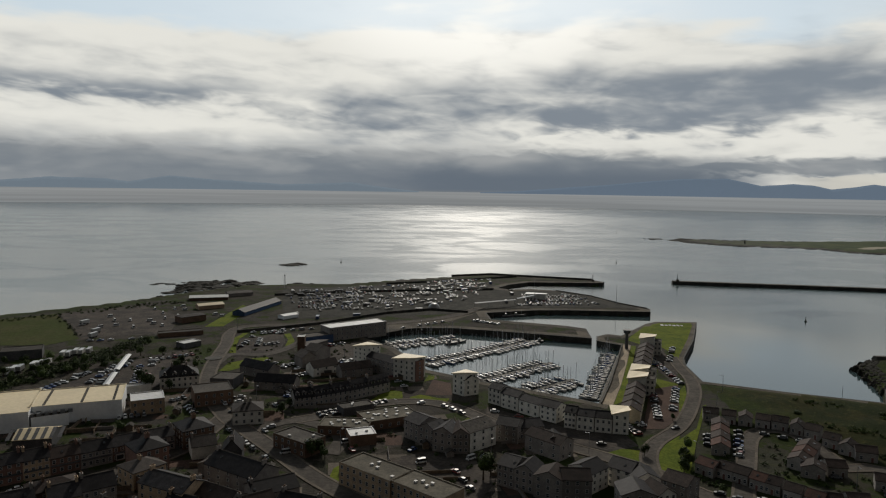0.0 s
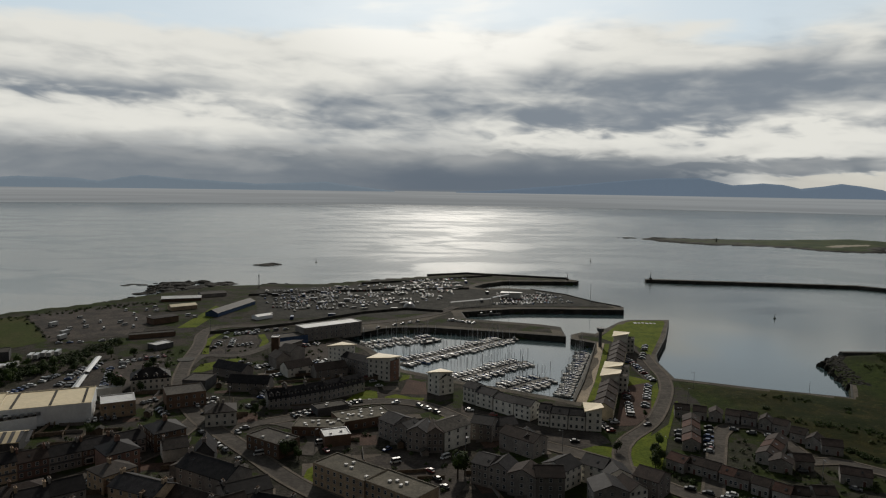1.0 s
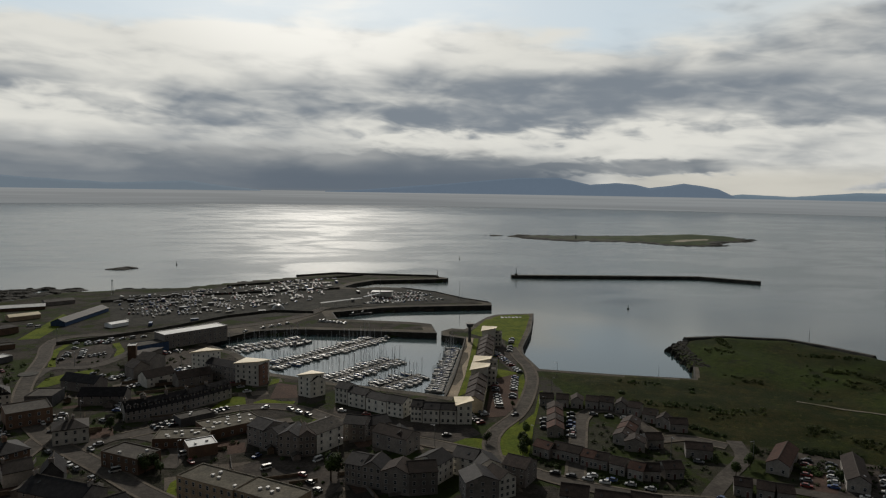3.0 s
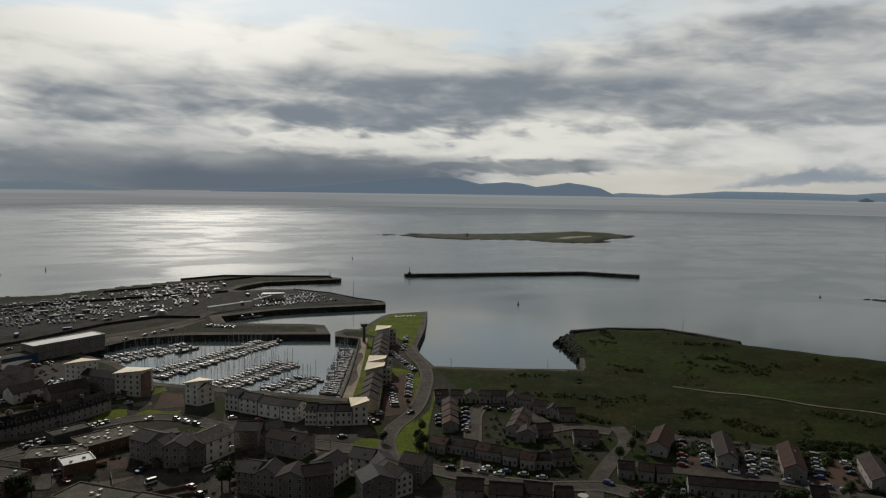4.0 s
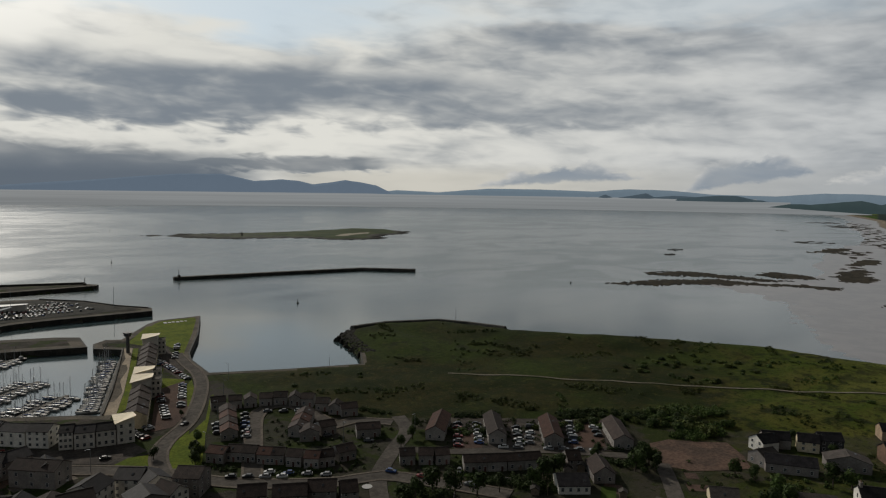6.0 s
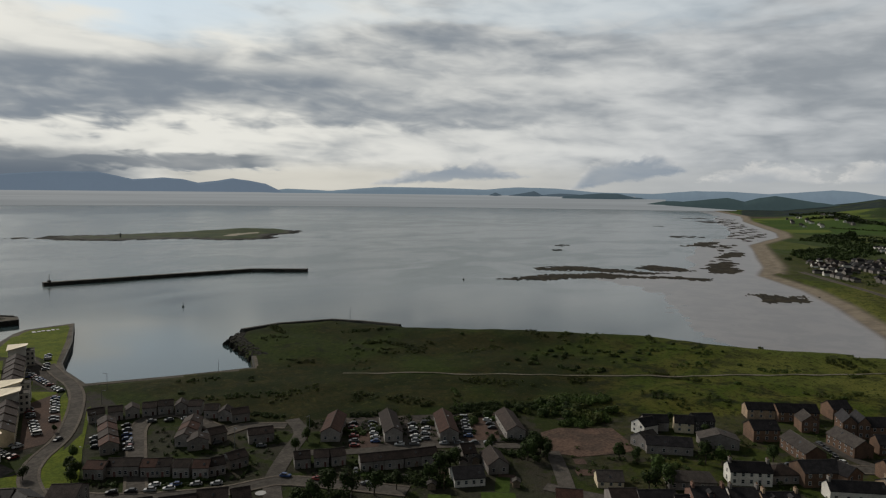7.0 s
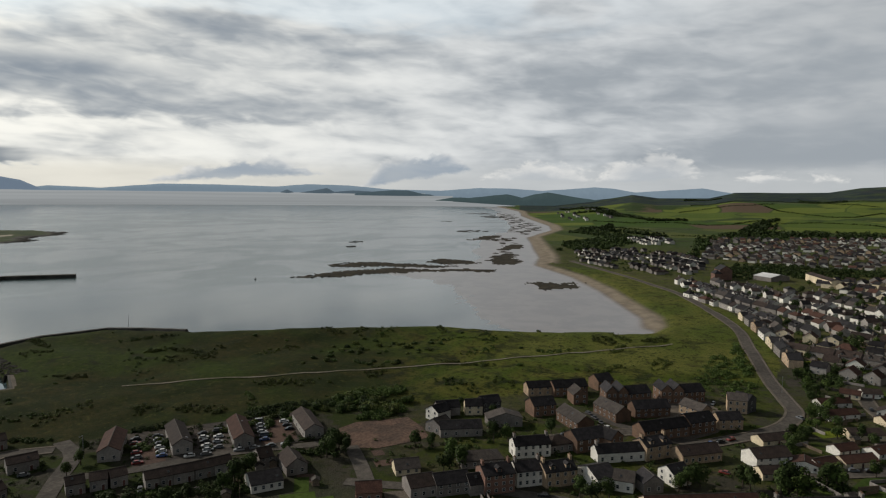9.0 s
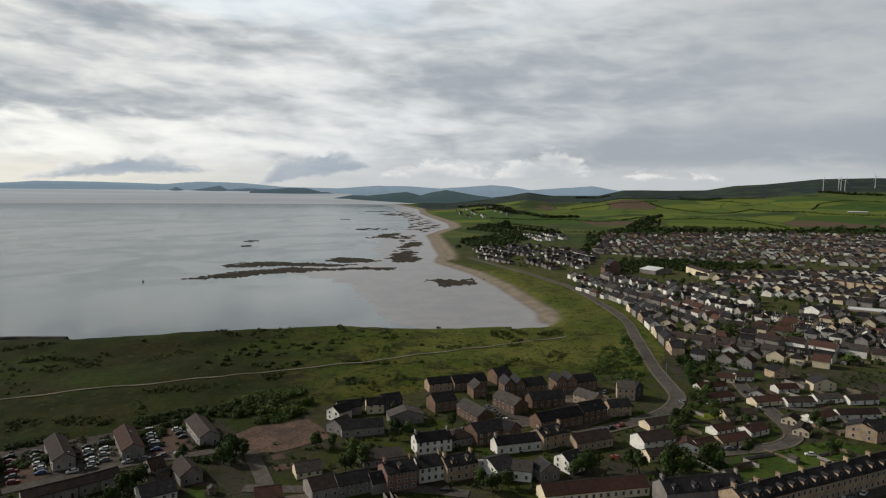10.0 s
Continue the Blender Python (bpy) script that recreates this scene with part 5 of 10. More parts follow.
def canopy(x0, y0, x1, y1, width, z0, label, material, name="canopy", gap=9.0):
    """A long covered walk: a thin roof on posts."""
    length, head = math.hypot(x1 - x0, y1 - y0), math.degrees(math.atan2(y1 - y0, x1 - x0))
    root = new(name)
    root.matrix_world = pose(x0, y0, 4, 0, 0, head)
    v, f = [], []
    b = [(-width / 2, z0), (0, z0 + 0.5), (width / 2, z0), (width / 2, z0 + 0.15), (0, z0 + 0.7), (-width / 2, z0 + 0.15)]
    loft(v, f, [[(0, p, q) for p, q in b], [(length, p, q) for p, q in b]])
    fill("roof", v, f, material, root)

    def build(vv, ff):
        tube(vv, ff, 0, 0, 0, z0, 0.09, 0.09, 6)
    n = max(2, int(length / gap))
    for i in range(n + 1):
        for s in (-1, 1):
            piece("post", shared("canopy_post_%g" % z0, build, STEEL), root, length * i / n, s * (width / 2 - 0.3), 0)
    return tagged(root, label, "canopy")


def truck(x, y, turn, length=8.0, label="white lorry trailer parked in a row"):
    def body(v, f):
        box(v, f, -length / 2, length / 2, -1.2, 1.2, 1.1, 3.6)

    def under(v, f):
        box(v, f, -length / 2 + 0.3, length / 2 - 0.3, -0.9, 0.9, 0.7, 1.1)
        for px in (-length / 2 + 1.2, -length / 2 + 2.3, length / 2 - 1.4):
            for py in (-0.9, 0.9):
                box(v, f, px - 0.42, px + 0.42, py - 0.18, py + 0.18, 0.0, 0.85)
    root = new("trailer")
    root.matrix_world = pose(x, y, height(x, y) + 0.06, 0, 0, turn)
    piece("body", shared("trailer_body_%g" % length, body, HULL["white"]), root)
    piece("chassis", shared("trailer_chassis_%g" % length, under, TYRE), root)
    return tagged(root, label, "trailer", "white trailers")


def dome(x, y, r):
    root = new("dome_tent")
    root.matrix_world = pose(x, y, height(x, y))
    v, f = [], []
    for j in range(5):
        a = j * 0.36
        v += [(r * math.cos(a) * math.cos(i * 0.5236), r * math.cos(a) * math.sin(i * 0.5236), r * 0.9 * math.sin(a)) for i in range(12)]
    f += [(j * 12 + i, j * 12 + (i + 1) % 12, (j + 1) * 12 + (i + 1) % 12, (j + 1) * 12 + i) for j in range(4) for i in range(12)]
    f.append(tuple(48 + i for i in range(12)))
    fill("cover", v, f, HULL["white"], root)
    v, f = [], []
    tube(v, f, 0, 0, -0.2, 0.4, r * 1.03, r * 1.03, 12)
    fill("kerb", v, f, CONCRETE, root)
    return tagged(root, "small white domed tent on the harbour yard", "tent")


def workboat(x, y, turn, size, label="dark steel workboat moored at the quay"):
    root = new("workboat")
    root.matrix_world = pose(x, y, 0, 0, 0, turn) @ Matrix.Scale(size, 4)
    piece("hull", hull_mesh("dark"), root)
    v, f = [], []
    loft(v, f, [[(-3.0, -0.9, 1.0), (-0.9, -0.8, 1.0), (-0.9, 0.8, 1.0), (-3.0, 0.9, 1.0)], [(-2.8, -0.75, 2.3), (-1.2, -0.65, 2.4), (-1.2, 0.65, 2.4), (-2.8, 0.75, 2.3)], [(-2.5, -0.6, 2.5), (-1.4, -0.5, 2.6), (-1.4, 0.5, 2.6), (-2.5, 0.6, 2.5)]])
    fill("wheelhouse", v, f, HULL["grey"], root)
    v, f = [], []
    tube(v, f, -1.8, 0, 2.5, 5.6, 0.08, 0.05, 6)
    tube(v, f, 1.8, 0, 1.1, 4.6, 0.1, 0.07, 6)
    fill("mast", v, f, STEEL, root)
    return tagged(root, label, "boat", "workboats")


# ---- harbour ----
def quay_line(pts, deck=8.0, label="dark weathered stone quay wall with concrete edge"):
    """A stone wall to the water with a worn concrete deck behind it; the land lies to the right of the line."""
    wall = strip("quay", pts, 1.1, -4, 4.12, STONE_DARK, side=-0.7)
    strip("deck", [tuple(p) for p in pts], deck, 2.5, 4.07, CONCRETE, side=-1.16, parent=wall)
    return tagged(wall, label, "quay", kind="structure")


quay_line(COAST_W[-2:] + PIER + QUAY[:1])
quay_line(QUAY + DOCK[:1])
quay_line(DOCK + BASIN[:1])
quay_line(BASIN + LAWN_EDGE[:1], 5.0)
quay_line(LAWN_EDGE + SEAWALL + HEADLAND[:1], 4.0, "sloping stone sea wall round the lawn and bay")
tagged(strip("parapet", [(11, 828), (60, 850), (84, 841), (177, 810)], 1.4, 3.9, 6.2, STONE_DARK), "dark stone parapet along the outer pier", "wall", kind="structure")
tagged(strip("parapet", [(120, 722), (150, 688), (168, 645), (186, 619)], 0.9, 3.9, 5.0, STONE_DARK, side=-1.2), "low broken stone parapet on the quay", "wall", kind="structure")
tagged(strip("sea_bank", [(278, 437), (310, 437), (350, 420), (362, 396), (372, 366)], 3.0, 4.0, 7.0, STONE_DARK, side=-1.0, batter=2.5), "dark stone bank along the edge of the waste ground", "wall", kind="structure")


def beacon(x, y, z, hh, label):
    """A small lattice light on a pier head."""
    root = new("harbour_light")
    root.matrix_world = pose(x, y, z)
    v, f = [], []
    box(v, f, -1.4, 1.4, -1.4, 1.4, 0, 1.8)
    fill("plinth", v, f, CONCRETE, root)
    v, f = [], []
    tube(v, f, 0, 0, 1.8, hh, 0.45, 0.3, 8)
    fill("column", v, f, STEEL, root)
    v, f = [], []
    tube(v, f, 0, 0, hh, hh + 0.25, 0.9, 0.9, 8)
    tube(v, f, 0, 0, hh + 0.25, hh + 1.2, 0.4, 0.4, 8)
    fill("lantern", v, f, FRAME, root)
    return tagged(root, label, "beacon")


beacon(176, 803, 4.0, 6.5, "grey harbour light at the end of the pier")
beacon(281, 820, 3.8, 7.0, "grey harbour light at the end of the breakwater")



def control_tower(x, y):
    root = new("control_tower")
    root.matrix_world = pose(x, y, 4, 0, 0, 20) @ Matrix.Diagonal((0.66, 0.66, 0.82, 1))
    v, f = [], []
    tube(v, f, 0, 0, 0, 12.5, 1.7, 1.5, 10)
    fill("shaft", v, f, WALLS["dark"], root)
    v, f = [], []
    tube(v, f, 0, 0, 12.5, 13.3, 2.0, 4.2, 12)
    tube(v, f, 0, 0, 15.4, 15.9, 4.4, 4.4, 12)
    fill("gallery", v, f, WALLS["dark"], root)
    v, f = [], []
    tube(v, f, 0, 0, 13.3, 15.4, 3.4, 3.7, 12)
    fill("glazing", v, f, GLASS, root)
    v, f = [], []
    tube(v, f, 0, 0, 15.9, 20.5, 0.08, 0.05, 5)
    fill("aerial", v, f, STEEL, root)
    return tagged(root, "dark round harbour control tower with glazed top", "tower")


control_tower(124.8, 458.5)


def post(x, y, hh, name="lamp_post", r=0.12, arm=1.6, label="", z=None, cat="lamp post"):
    def build(v, f):
        tube(v, f, 0, 0, 0, hh, r, r * 0.6, 6)
        if arm:
            box(v, f, -0.06, arm, -0.06, 0.06, hh - 0.12, hh)
            box(v, f, arm - 0.5, arm + 0.2, -0.16, 0.16, hh - 0.2, hh - 0.08)
    ob = new(name, shared("%s_%g_%g" % (name, hh, r), build, STEEL))
    ob.matrix_world = pose(x, y, (height(x, y) if z is None else z), 0, 0, (x * 37 + y * 11) % 360)
    return tagged(ob, label or "tall grey steel lamp post beside the road", cat, "posts")


def radio_mast(x, y):
    root = new("radio_mast")
    root.matrix_world = pose(x, y, 4) @ Matrix.Scale(0.58, 4)
    v, f = [], []
    for sx, sy in ((-1, -1), (1, -1), (1, 1), (-1, 1)):
        b = len(v)
        for z, r in ((0, 1.5), (22, 0.7)):
            v += [(sx * r - 0.12, sy * r - 0.12, z), (sx * r + 0.12, sy * r - 0.12, z), (sx * r + 0.12, sy * r + 0.12, z), (sx * r - 0.12, sy * r + 0.12, z)]
        f += [(b + i, b + (i + 1) % 4, b + 4 + (i + 1) % 4, b + 4 + i) for i in range(4)]
    fill("lattice", v, f, STEEL, root)
    v, f = [], []
    for i in range(11):
        z, r = i * 2.2, 1.5 - 0.8 * i / 10
        for s in (-1, 1):
            box(v, f, -r, r, s * r - 0.06, s * r + 0.06, z - 0.06, z + 0.06)
            box(v, f, s * r - 0.06, s * r + 0.06, -r, r, z - 0.06, z + 0.06)
    fill("bracing", v, f, STEEL, root)
    v, f = [], []
    tube(v, f, 0, 0, 21.5, 24.0, 1.2, 1.2, 8)
    tube(v, f, 0, 0, 24.5, 28.5, 0.1, 0.06, 5)
    fill("antenna", v, f, STEEL, root)
    return tagged(root, "grey lattice radio mast with antennas at its head", "mast")


def pontoon(x0, y0, x1, y1, both=True, spacing=4.3, seed=0, group="yachts in the marina", skip=0.06, width=2.4, one_side=False):
    """A floating walkway with yachts berthed at its sides."""
    rnd = random.Random(seed)
    both = both and not one_side
    head = math.degrees(math.atan2(y1 - y0, x1 - x0))
    length = math.hypot(x1 - x0, y1 - y0)
    root = new("pontoon")
    root.matrix_world = pose(x0, y0, 0, 0, 0, head)
    v, f = [], []
    box(v, f, 0, length, -width / 2, width / 2, -0.3, 0.55)
    fill("walkway", v, f, PONTOON, root)
    n = int(length / spacing)
    def build(v2, f2):
        box(v2, f2, -0.4, 0.4, 0, 8, -0.3, 0.5)
    for i in range(0, n + 1, 2):
        for s in ((-1, 1) if both else (1,)):
            piece("finger", shared("finger", build, PONTOON), root, i * spacing, s * width / 2, 0, 0 if s > 0 else 180)
    for i in range(4):
        pv, pf = [], []
        tube(pv, pf, length * (i + 0.5) / 4, width / 2 + 0.3, -3, 3.2, 0.2, 0.2, 6)
        fill("mooring_post", pv, pf, STEEL, root)
    tagged(root, "grey floating pontoon with finger berths", "pontoon", "marina pontoons")
    for i in range(n):
        for s in ((-1, 1) if both else (1,)):
            if rnd.random() < skip:
                continue
            size = rnd.uniform(0.72, 1.12)
            x, y = (i + 0.5) * spacing, s * (width / 2 + 0.7 + 4.7 * size)
            a = radians(head)
            yacht(x0 + x * math.cos(a) - y * math.sin(a), y0 + x * math.sin(a) + y * math.cos(a), head + (90 if rnd.random() < 0.6 else -90) * 1 + rnd.uniform(-2, 2), size, rnd.choice(("white", "white", "white", "grey", "grey", "blue", "dark")), rnd.random() < 0.86, rnd.choice((11, 12, 13, 14)), group)


PONTOON = mat("pontoon_boards", (0.12, 0.108, 0.092), (0.08, 0.074, 0.066), 0.85, 0.5, 3.0)


def buoy(x, y, hh, colour):
    root = new("buoy")
    root.matrix_world = pose(x, y, 0)
    v, f = [], []
    tube(v, f, 0, 0, -0.5, 0.8, 1.1, 1.1, 8)
    fill("float", v, f, colour, root)
    v, f = [], []
    tube(v, f, 0, 0, 0.8, hh, 0.5, 0.14, 6)
    tube(v, f, 0, 0, hh, hh + 0.9, 0.4, 0.05, 6)
    fill("topmark", v, f, colour, root)
    return tagged(root, "small dark navigation buoy floating at sea", "buoy", "buoys")
PROM = mat("promenade_paving", (0.25, 0.20, 0.135), (0.19, 0.15, 0.105), 0.85, 0.1, 1.0)
YARD = mat("yard_gravel", (0.036, 0.034, 0.028), (0.018, 0.018, 0.015), 0.95, 0.12, 0.5, stain=0.4, spec=0.05)
MEADOW = mat("meadow", (0.048, 0.072, 0.014), (0.030, 0.048, 0.011), 0.95, 0.03, 0.5, 0.1, 2.0, spec=0.03)
TRACK = mat("track", (0.15, 0.132, 0.10), (0.08, 0.075, 0.045), 0.95, 0.08, 0.8, stain=0.35)
ROUGH = mat("rough_turf", (0.036, 0.046, 0.012), (0.048, 0.048, 0.018), 0.95, 0.04, 0.6, 0.1, 2.0, spec=0.03)
BARE = mat("bare_gravel", (0.105, 0.068, 0.052), (0.062, 0.045, 0.036), 0.95, 0.09, 0.7, spec=0.04, stain=0.3)
# ---- ground surfaces: roads, car parks, lawns ----
sheet('lawn', [(131.8, 486.1), (164.8, 546.3), (176.6, 556.6), (205.2, 556.5), (178.3, 493.1), (150.2, 431.5), (151.7, 448.3), (149.7, 469.5), (142.2, 463.9)], GRASS, 0.1019, 'bright green mown lawn at the harbour mouth', 'lawn')
sheet('lawn', [(112.1, 362.7), (130.5, 424.6), (129.5, 404.3), (122.1, 385.4), (131.3, 374.5), (126.0, 363.5)], GRASS, 0.1038, 'small mown lawn beside the flats', 'lawn')
sheet('lawn', [(89.3, 274.1), (100.5, 290.6), (106.4, 297.8), (99.6, 280.7), (89.4, 257.0), (88.9, 263.6)], GRASS, 0.1057, 'green verge beside the curving road', 'lawn')
sheet('lawn', [(64.0, 269.5), (74.9, 276.6), (89.3, 274.1), (87.1, 263.5), (74.8, 259.1), (66.6, 266.1)], GRASS, 0.1076, 'green shrubby verge by the road', 'lawn')
sheet('lawn', [(-35.7, 333.8), (-31.3, 346.2), (-25.5, 354.4), (-20.1, 352.7), (-19.1, 340.1), (-25.2, 335.2)], GRASS, 0.1095, 'mown green lawn beside the crescent', 'lawn')
sheet('lawn', [(-15.7, 334.8), (-15.5, 343.1), (-10.2, 347.3), (-1.4, 342.0), (4.6, 341.3), (2.9, 334.8), (-5.5, 331.7)], GRASS, 0.1114, 'mown green lawn by the flats', 'lawn')
sheet('lawn', [(-126.8, 386.8), (-127.2, 404.7), (-117.9, 414.8), (-108.4, 421.1), (-104.2, 415.7), (-113.4, 398.9), (-121.4, 387.1)], GRASS, 0.1133, 'green verge by the roundabout', 'lawn')
sheet('lawn', [(-134.2, 429.8), (-144.5, 466.7), (-142.8, 489.0), (-138.9, 489.3), (-139.8, 470.6), (-136.1, 450.1), (-130.0, 430.0)], GRASS, 0.1152, 'green verge round the car park', 'lawn')
sheet('lawn', [(-177.3, 508.7), (-177.2, 552.2), (-176.9, 606.6), (-169.8, 595.5), (-163.8, 553.3), (-164.3, 511.8)], GRASS, 0.1171, 'green bank beside the road', 'lawn')
sheet('lawn', [(-286.1, 440.0), (-340.2, 524.5), (-311.5, 550.9), (-246.9, 463.0), (-257.9, 441.9)], ROUGH, 0.1190, 'green playing field by the shore', 'lawn')
sheet('lawn', [(-112.8, 487.4), (-109.3, 491.5), (-100.6, 466.2), (-99.3, 439.7), (-104.0, 452.3), (-105.9, 469.4)], GRASS, 0.1209, 'green verge round the car park', 'lawn')
sheet('lawn', [(-9.4, 371.3), (-7.2, 384.0), (-3.4, 383.1), (-3.9, 376.1)], GRASS, 0.1228, 'small green lawn by the marina', 'lawn')
sheet('lawn', [(113.2, 321.1), (128.5, 363.6), (133.9, 371.4), (128.9, 353.5), (118.0, 325.5)], GRASS, 0.1247, 'green verge beside the car park', 'lawn')
sheet('lawn', [(144.9, 425.5), (169.5, 492.4), (169.8, 485.0), (148.9, 425.7), (144.5, 398.8), (143.3, 405.1)], GRASS, 0.1266, 'green verge behind the sea wall', 'lawn')
sheet('lawn', [(-40.5, 236.2), (-40.1, 252.1), (-37.7, 256.4), (-35.5, 244.6), (-37.0, 232.7)], GRASS, 0.1285, 'green verge beside the road', 'lawn')
sheet('lawn', [(10.0, 306.0), (13.9, 316.4), (17.1, 311.0), (15.0, 303.3)], GRASS, 0.1304, 'small green lawn between the flats', 'lawn')
sheet('car_park', [(90.7, 300.7), (112.1, 362.7), (130.5, 372.3), (112.6, 317.0), (100.2, 301.2)], PAVING, 0.1323, 'red brick paved car park beside the flats', 'car park')
sheet('car_park', [(130.5, 424.6), (143.0, 463.9), (150.9, 469.6), (139.4, 398.5), (128.9, 372.2), (129.2, 397.9)], ASPHALT, 0.0642, 'grey asphalt parking by the flats', 'car park')
sheet('car_park', [(-201.4, 346.2), (-187.7, 405.0), (-164.7, 438.6), (-141.8, 394.6), (-150.4, 348.9)], ASPHALT, 0.0661, 'grey supermarket car park with painted bays', 'car park')
sheet('car_park', [(-245.1, 463.1), (-309.3, 551.1), (-263.8, 598.6), (-210.4, 549.4), (-194.2, 485.3)], ASPHALT, 0.0680, 'grey asphalt trailer park near the shore', 'car park')
sheet('car_park', [(-129.8, 425.6), (-139.4, 470.6), (-114.9, 491.1), (-106.6, 464.0), (-103.6, 427.3)], ASPHALT, 0.0699, 'grey asphalt car park inside a loop road', 'car park')
sheet('yard', [(-127.2, 544.1), (-164.6, 704.5), (-51.1, 746.1), (10.9, 785.3), (56.0, 780.9), (67.5, 697.3), (23.0, 581.9), (-38.4, 563.7)], YARD, 0.0718, 'wide gravel boat yard on the harbour', 'yard')
sheet('yard', [(-90.7, 492.9), (-40.3, 528.0), (8.3, 562.6), (27.7, 579.6), (8.2, 547.9), (-38.1, 500.7), (-71.7, 475.4)], CONCRETE, 0.0737, 'bare concrete quayside yard', 'yard')
sheet('yard', [(33.9, 605.0), (55.9, 696.1), (93.8, 723.5), (133.5, 711.7), (153.5, 669.6), (178.5, 620.7), (111.2, 617.7)], YARD, 0.1456, 'gravel and concrete ferry quay', 'yard')
sheet('car_park', [(-8.1, 347.4), (-4.5, 376.0), (5.4, 368.8), (5.8, 347.1)], PAVING, 0.0775, 'red paved court before the flats', 'car park')
sheet('car_park', [(-67.4, 392.7), (-76.6, 457.5), (-58.8, 467.3), (-47.0, 400.3)], ASPHALT, 0.0794, 'small asphalt car park behind the flats', 'car park')
sheet('car_park', [(-19.6, 262.7), (-4.2, 270.3), (26.2, 254.6), (14.1, 227.8), (0.6, 225.3), (-11.9, 243.0)], ASPHALT, 0.0813, 'worn asphalt car park of the flats', 'car park')
sheet('road', [(22.7, 329.5), (53.6, 302.8), (81.3, 291.8), (82.9, 280.0), (69.4, 273.3), (44.4, 291.6), (21.4, 316.8)], ASPHALT, 0.0832, 'dark asphalt court before the terrace', 'road')
sheet('car_park', [(182.2, 205.3), (205.7, 231.3), (215.6, 224.9), (191.5, 199.2)], PAVING, 0.1551, 'red brick paved parking court between houses', 'car park')
sheet('car_park', [(220.7, 176.4), (240.9, 197.6), (256.6, 189.2), (233.0, 168.3)], PAVING, 0.1570, 'red brick paved parking court between houses', 'car park')
sheet('car_park', [(202.9, 195.4), (224.8, 216.1), (236.9, 208.3), (213.0, 185.1)], ASPHALT, 0.1589, 'grey parking court between houses', 'car park')
sheet('car_park', [(293, 37), (315, 41), (336, 30), (350, 40), (366, 18), (352, 6), (336, 2), (319, 8), (304, 18)], PAVEMENT, 0.165, 'pale paved court between the new houses', 'car park')
sheet('car_park', [(181, 205), (205.7, 236), (262, 188), (236, 160), (222, 172), (200, 192)], ASPHALT, 0.150, 'worn asphalt court round the gable-ended blocks', 'car park')
sheet('play_area', [(233.6, 145.6), (251.2, 159.4), (261.6, 157.0), (269.3, 147.4), (278.3, 139.5), (268.9, 127.3), (259.1, 119.2), (248.3, 125.5), (238.3, 132.8)], BARE, 0.1608, 'bare red gravel play area with fence', 'ground')
sheet('lawn', [(85.8, 267.9), (102.8, 288.3), (115.5, 302.8), (130.6, 336.1), (133.2, 338.1), (111.7, 291.3), (91.0, 244.2), (82.6, 237.5)], GRASS, 0.1627, 'green strip beside the road', 'lawn')
sheet('lawn', [(258.8, -29.3), (293.1, -45.0), (311.3, -71.4), (323.1, -87.0), (315.7, -95.7), (310.7, -100.4), (272.0, -59.7)], MEADOW, 0.1646, 'green allotment gardens behind the terrace', 'lawn')
road([(-24.0, 222.3), (-44.7, 242.7), (-62.1, 264.5), (-82.6, 289.6), (-98.4, 308.8), (-120.8, 350.4), (-134.1, 395.1), (-143.7, 452.9), (-151.6, 488.4), (-145.6, 513.3), (-96.4, 523.6), (-40.6, 532.5), (8.4, 567.6), (34.2, 610.8)], 6.6, lift=0.1982, kerb=True)
road([(-134.1, 395.1), (-132.2, 425.4), (-110.6, 426.8), (-98.4, 452.7), (-90.7, 492.9)], 7, lift=0.2001, kerb=False)
road([(-43.4, 265.8), (-41.2, 281.3), (-48.1, 294.6), (-66.4, 304.8), (-82.6, 289.6)], 7, lift=0.2020, kerb=False)
road([(-66.4, 304.8), (-47.6, 316.0), (-33.1, 330.3), (-22.4, 334.4), (-9.8, 335.1), (5.6, 328.7), (23.4, 306.7), (43.6, 286.2), (64.0, 269.5), (78.4, 256.6)], 7, lift=0.2039, kerb=True)
road([(77.8, 221.6), (79.3, 243.8), (83.5, 267.9), (91.0, 283.6), (107.1, 302.9), (120.8, 327.3), (134.7, 358.8), (141.6, 384.2), (143.6, 405.1), (148.1, 437.3)], 5.4, kerb=True, lift=0.2058)
road([(81.4, 252.8), (92.5, 235.4), (106.3, 221.4), (128.6, 206.7), (143.0, 202.1), (153.3, 188.0), (169.1, 160.8)], 6.5, lift=0.2077, kerb=True)
road([(126.9, 178.7), (141.5, 201.8), (160.6, 219.5), (179.4, 235.0), (187.5, 252.6)], 6.5, lift=0.2096, kerb=False)
road([(104.6, 229.3), (121.1, 264.7), (134.5, 291.8), (145.6, 301.1), (156.1, 294.4), (157.6, 272.0), (157.9, 259.6), (167.6, 260.7), (180.7, 247.6)], 6, lift=0.2115, kerb=True)
road([(161.7, 221.0), (179.8, 203.2), (199.0, 190.6), (215.5, 175.5), (228.3, 160.8), (238.9, 150.4)], 5.5, lift=0.2134, kerb=False)
road([(193.2, 109.3), (209.9, 121.1), (224.5, 133.3), (236.0, 144.0)], 6, lift=0.2153, kerb=False)
road([(224.8, 50.7), (221.5, 76.5), (212.3, 102.6), (205.5, 127.4)], 6, lift=0.2172, kerb=False)
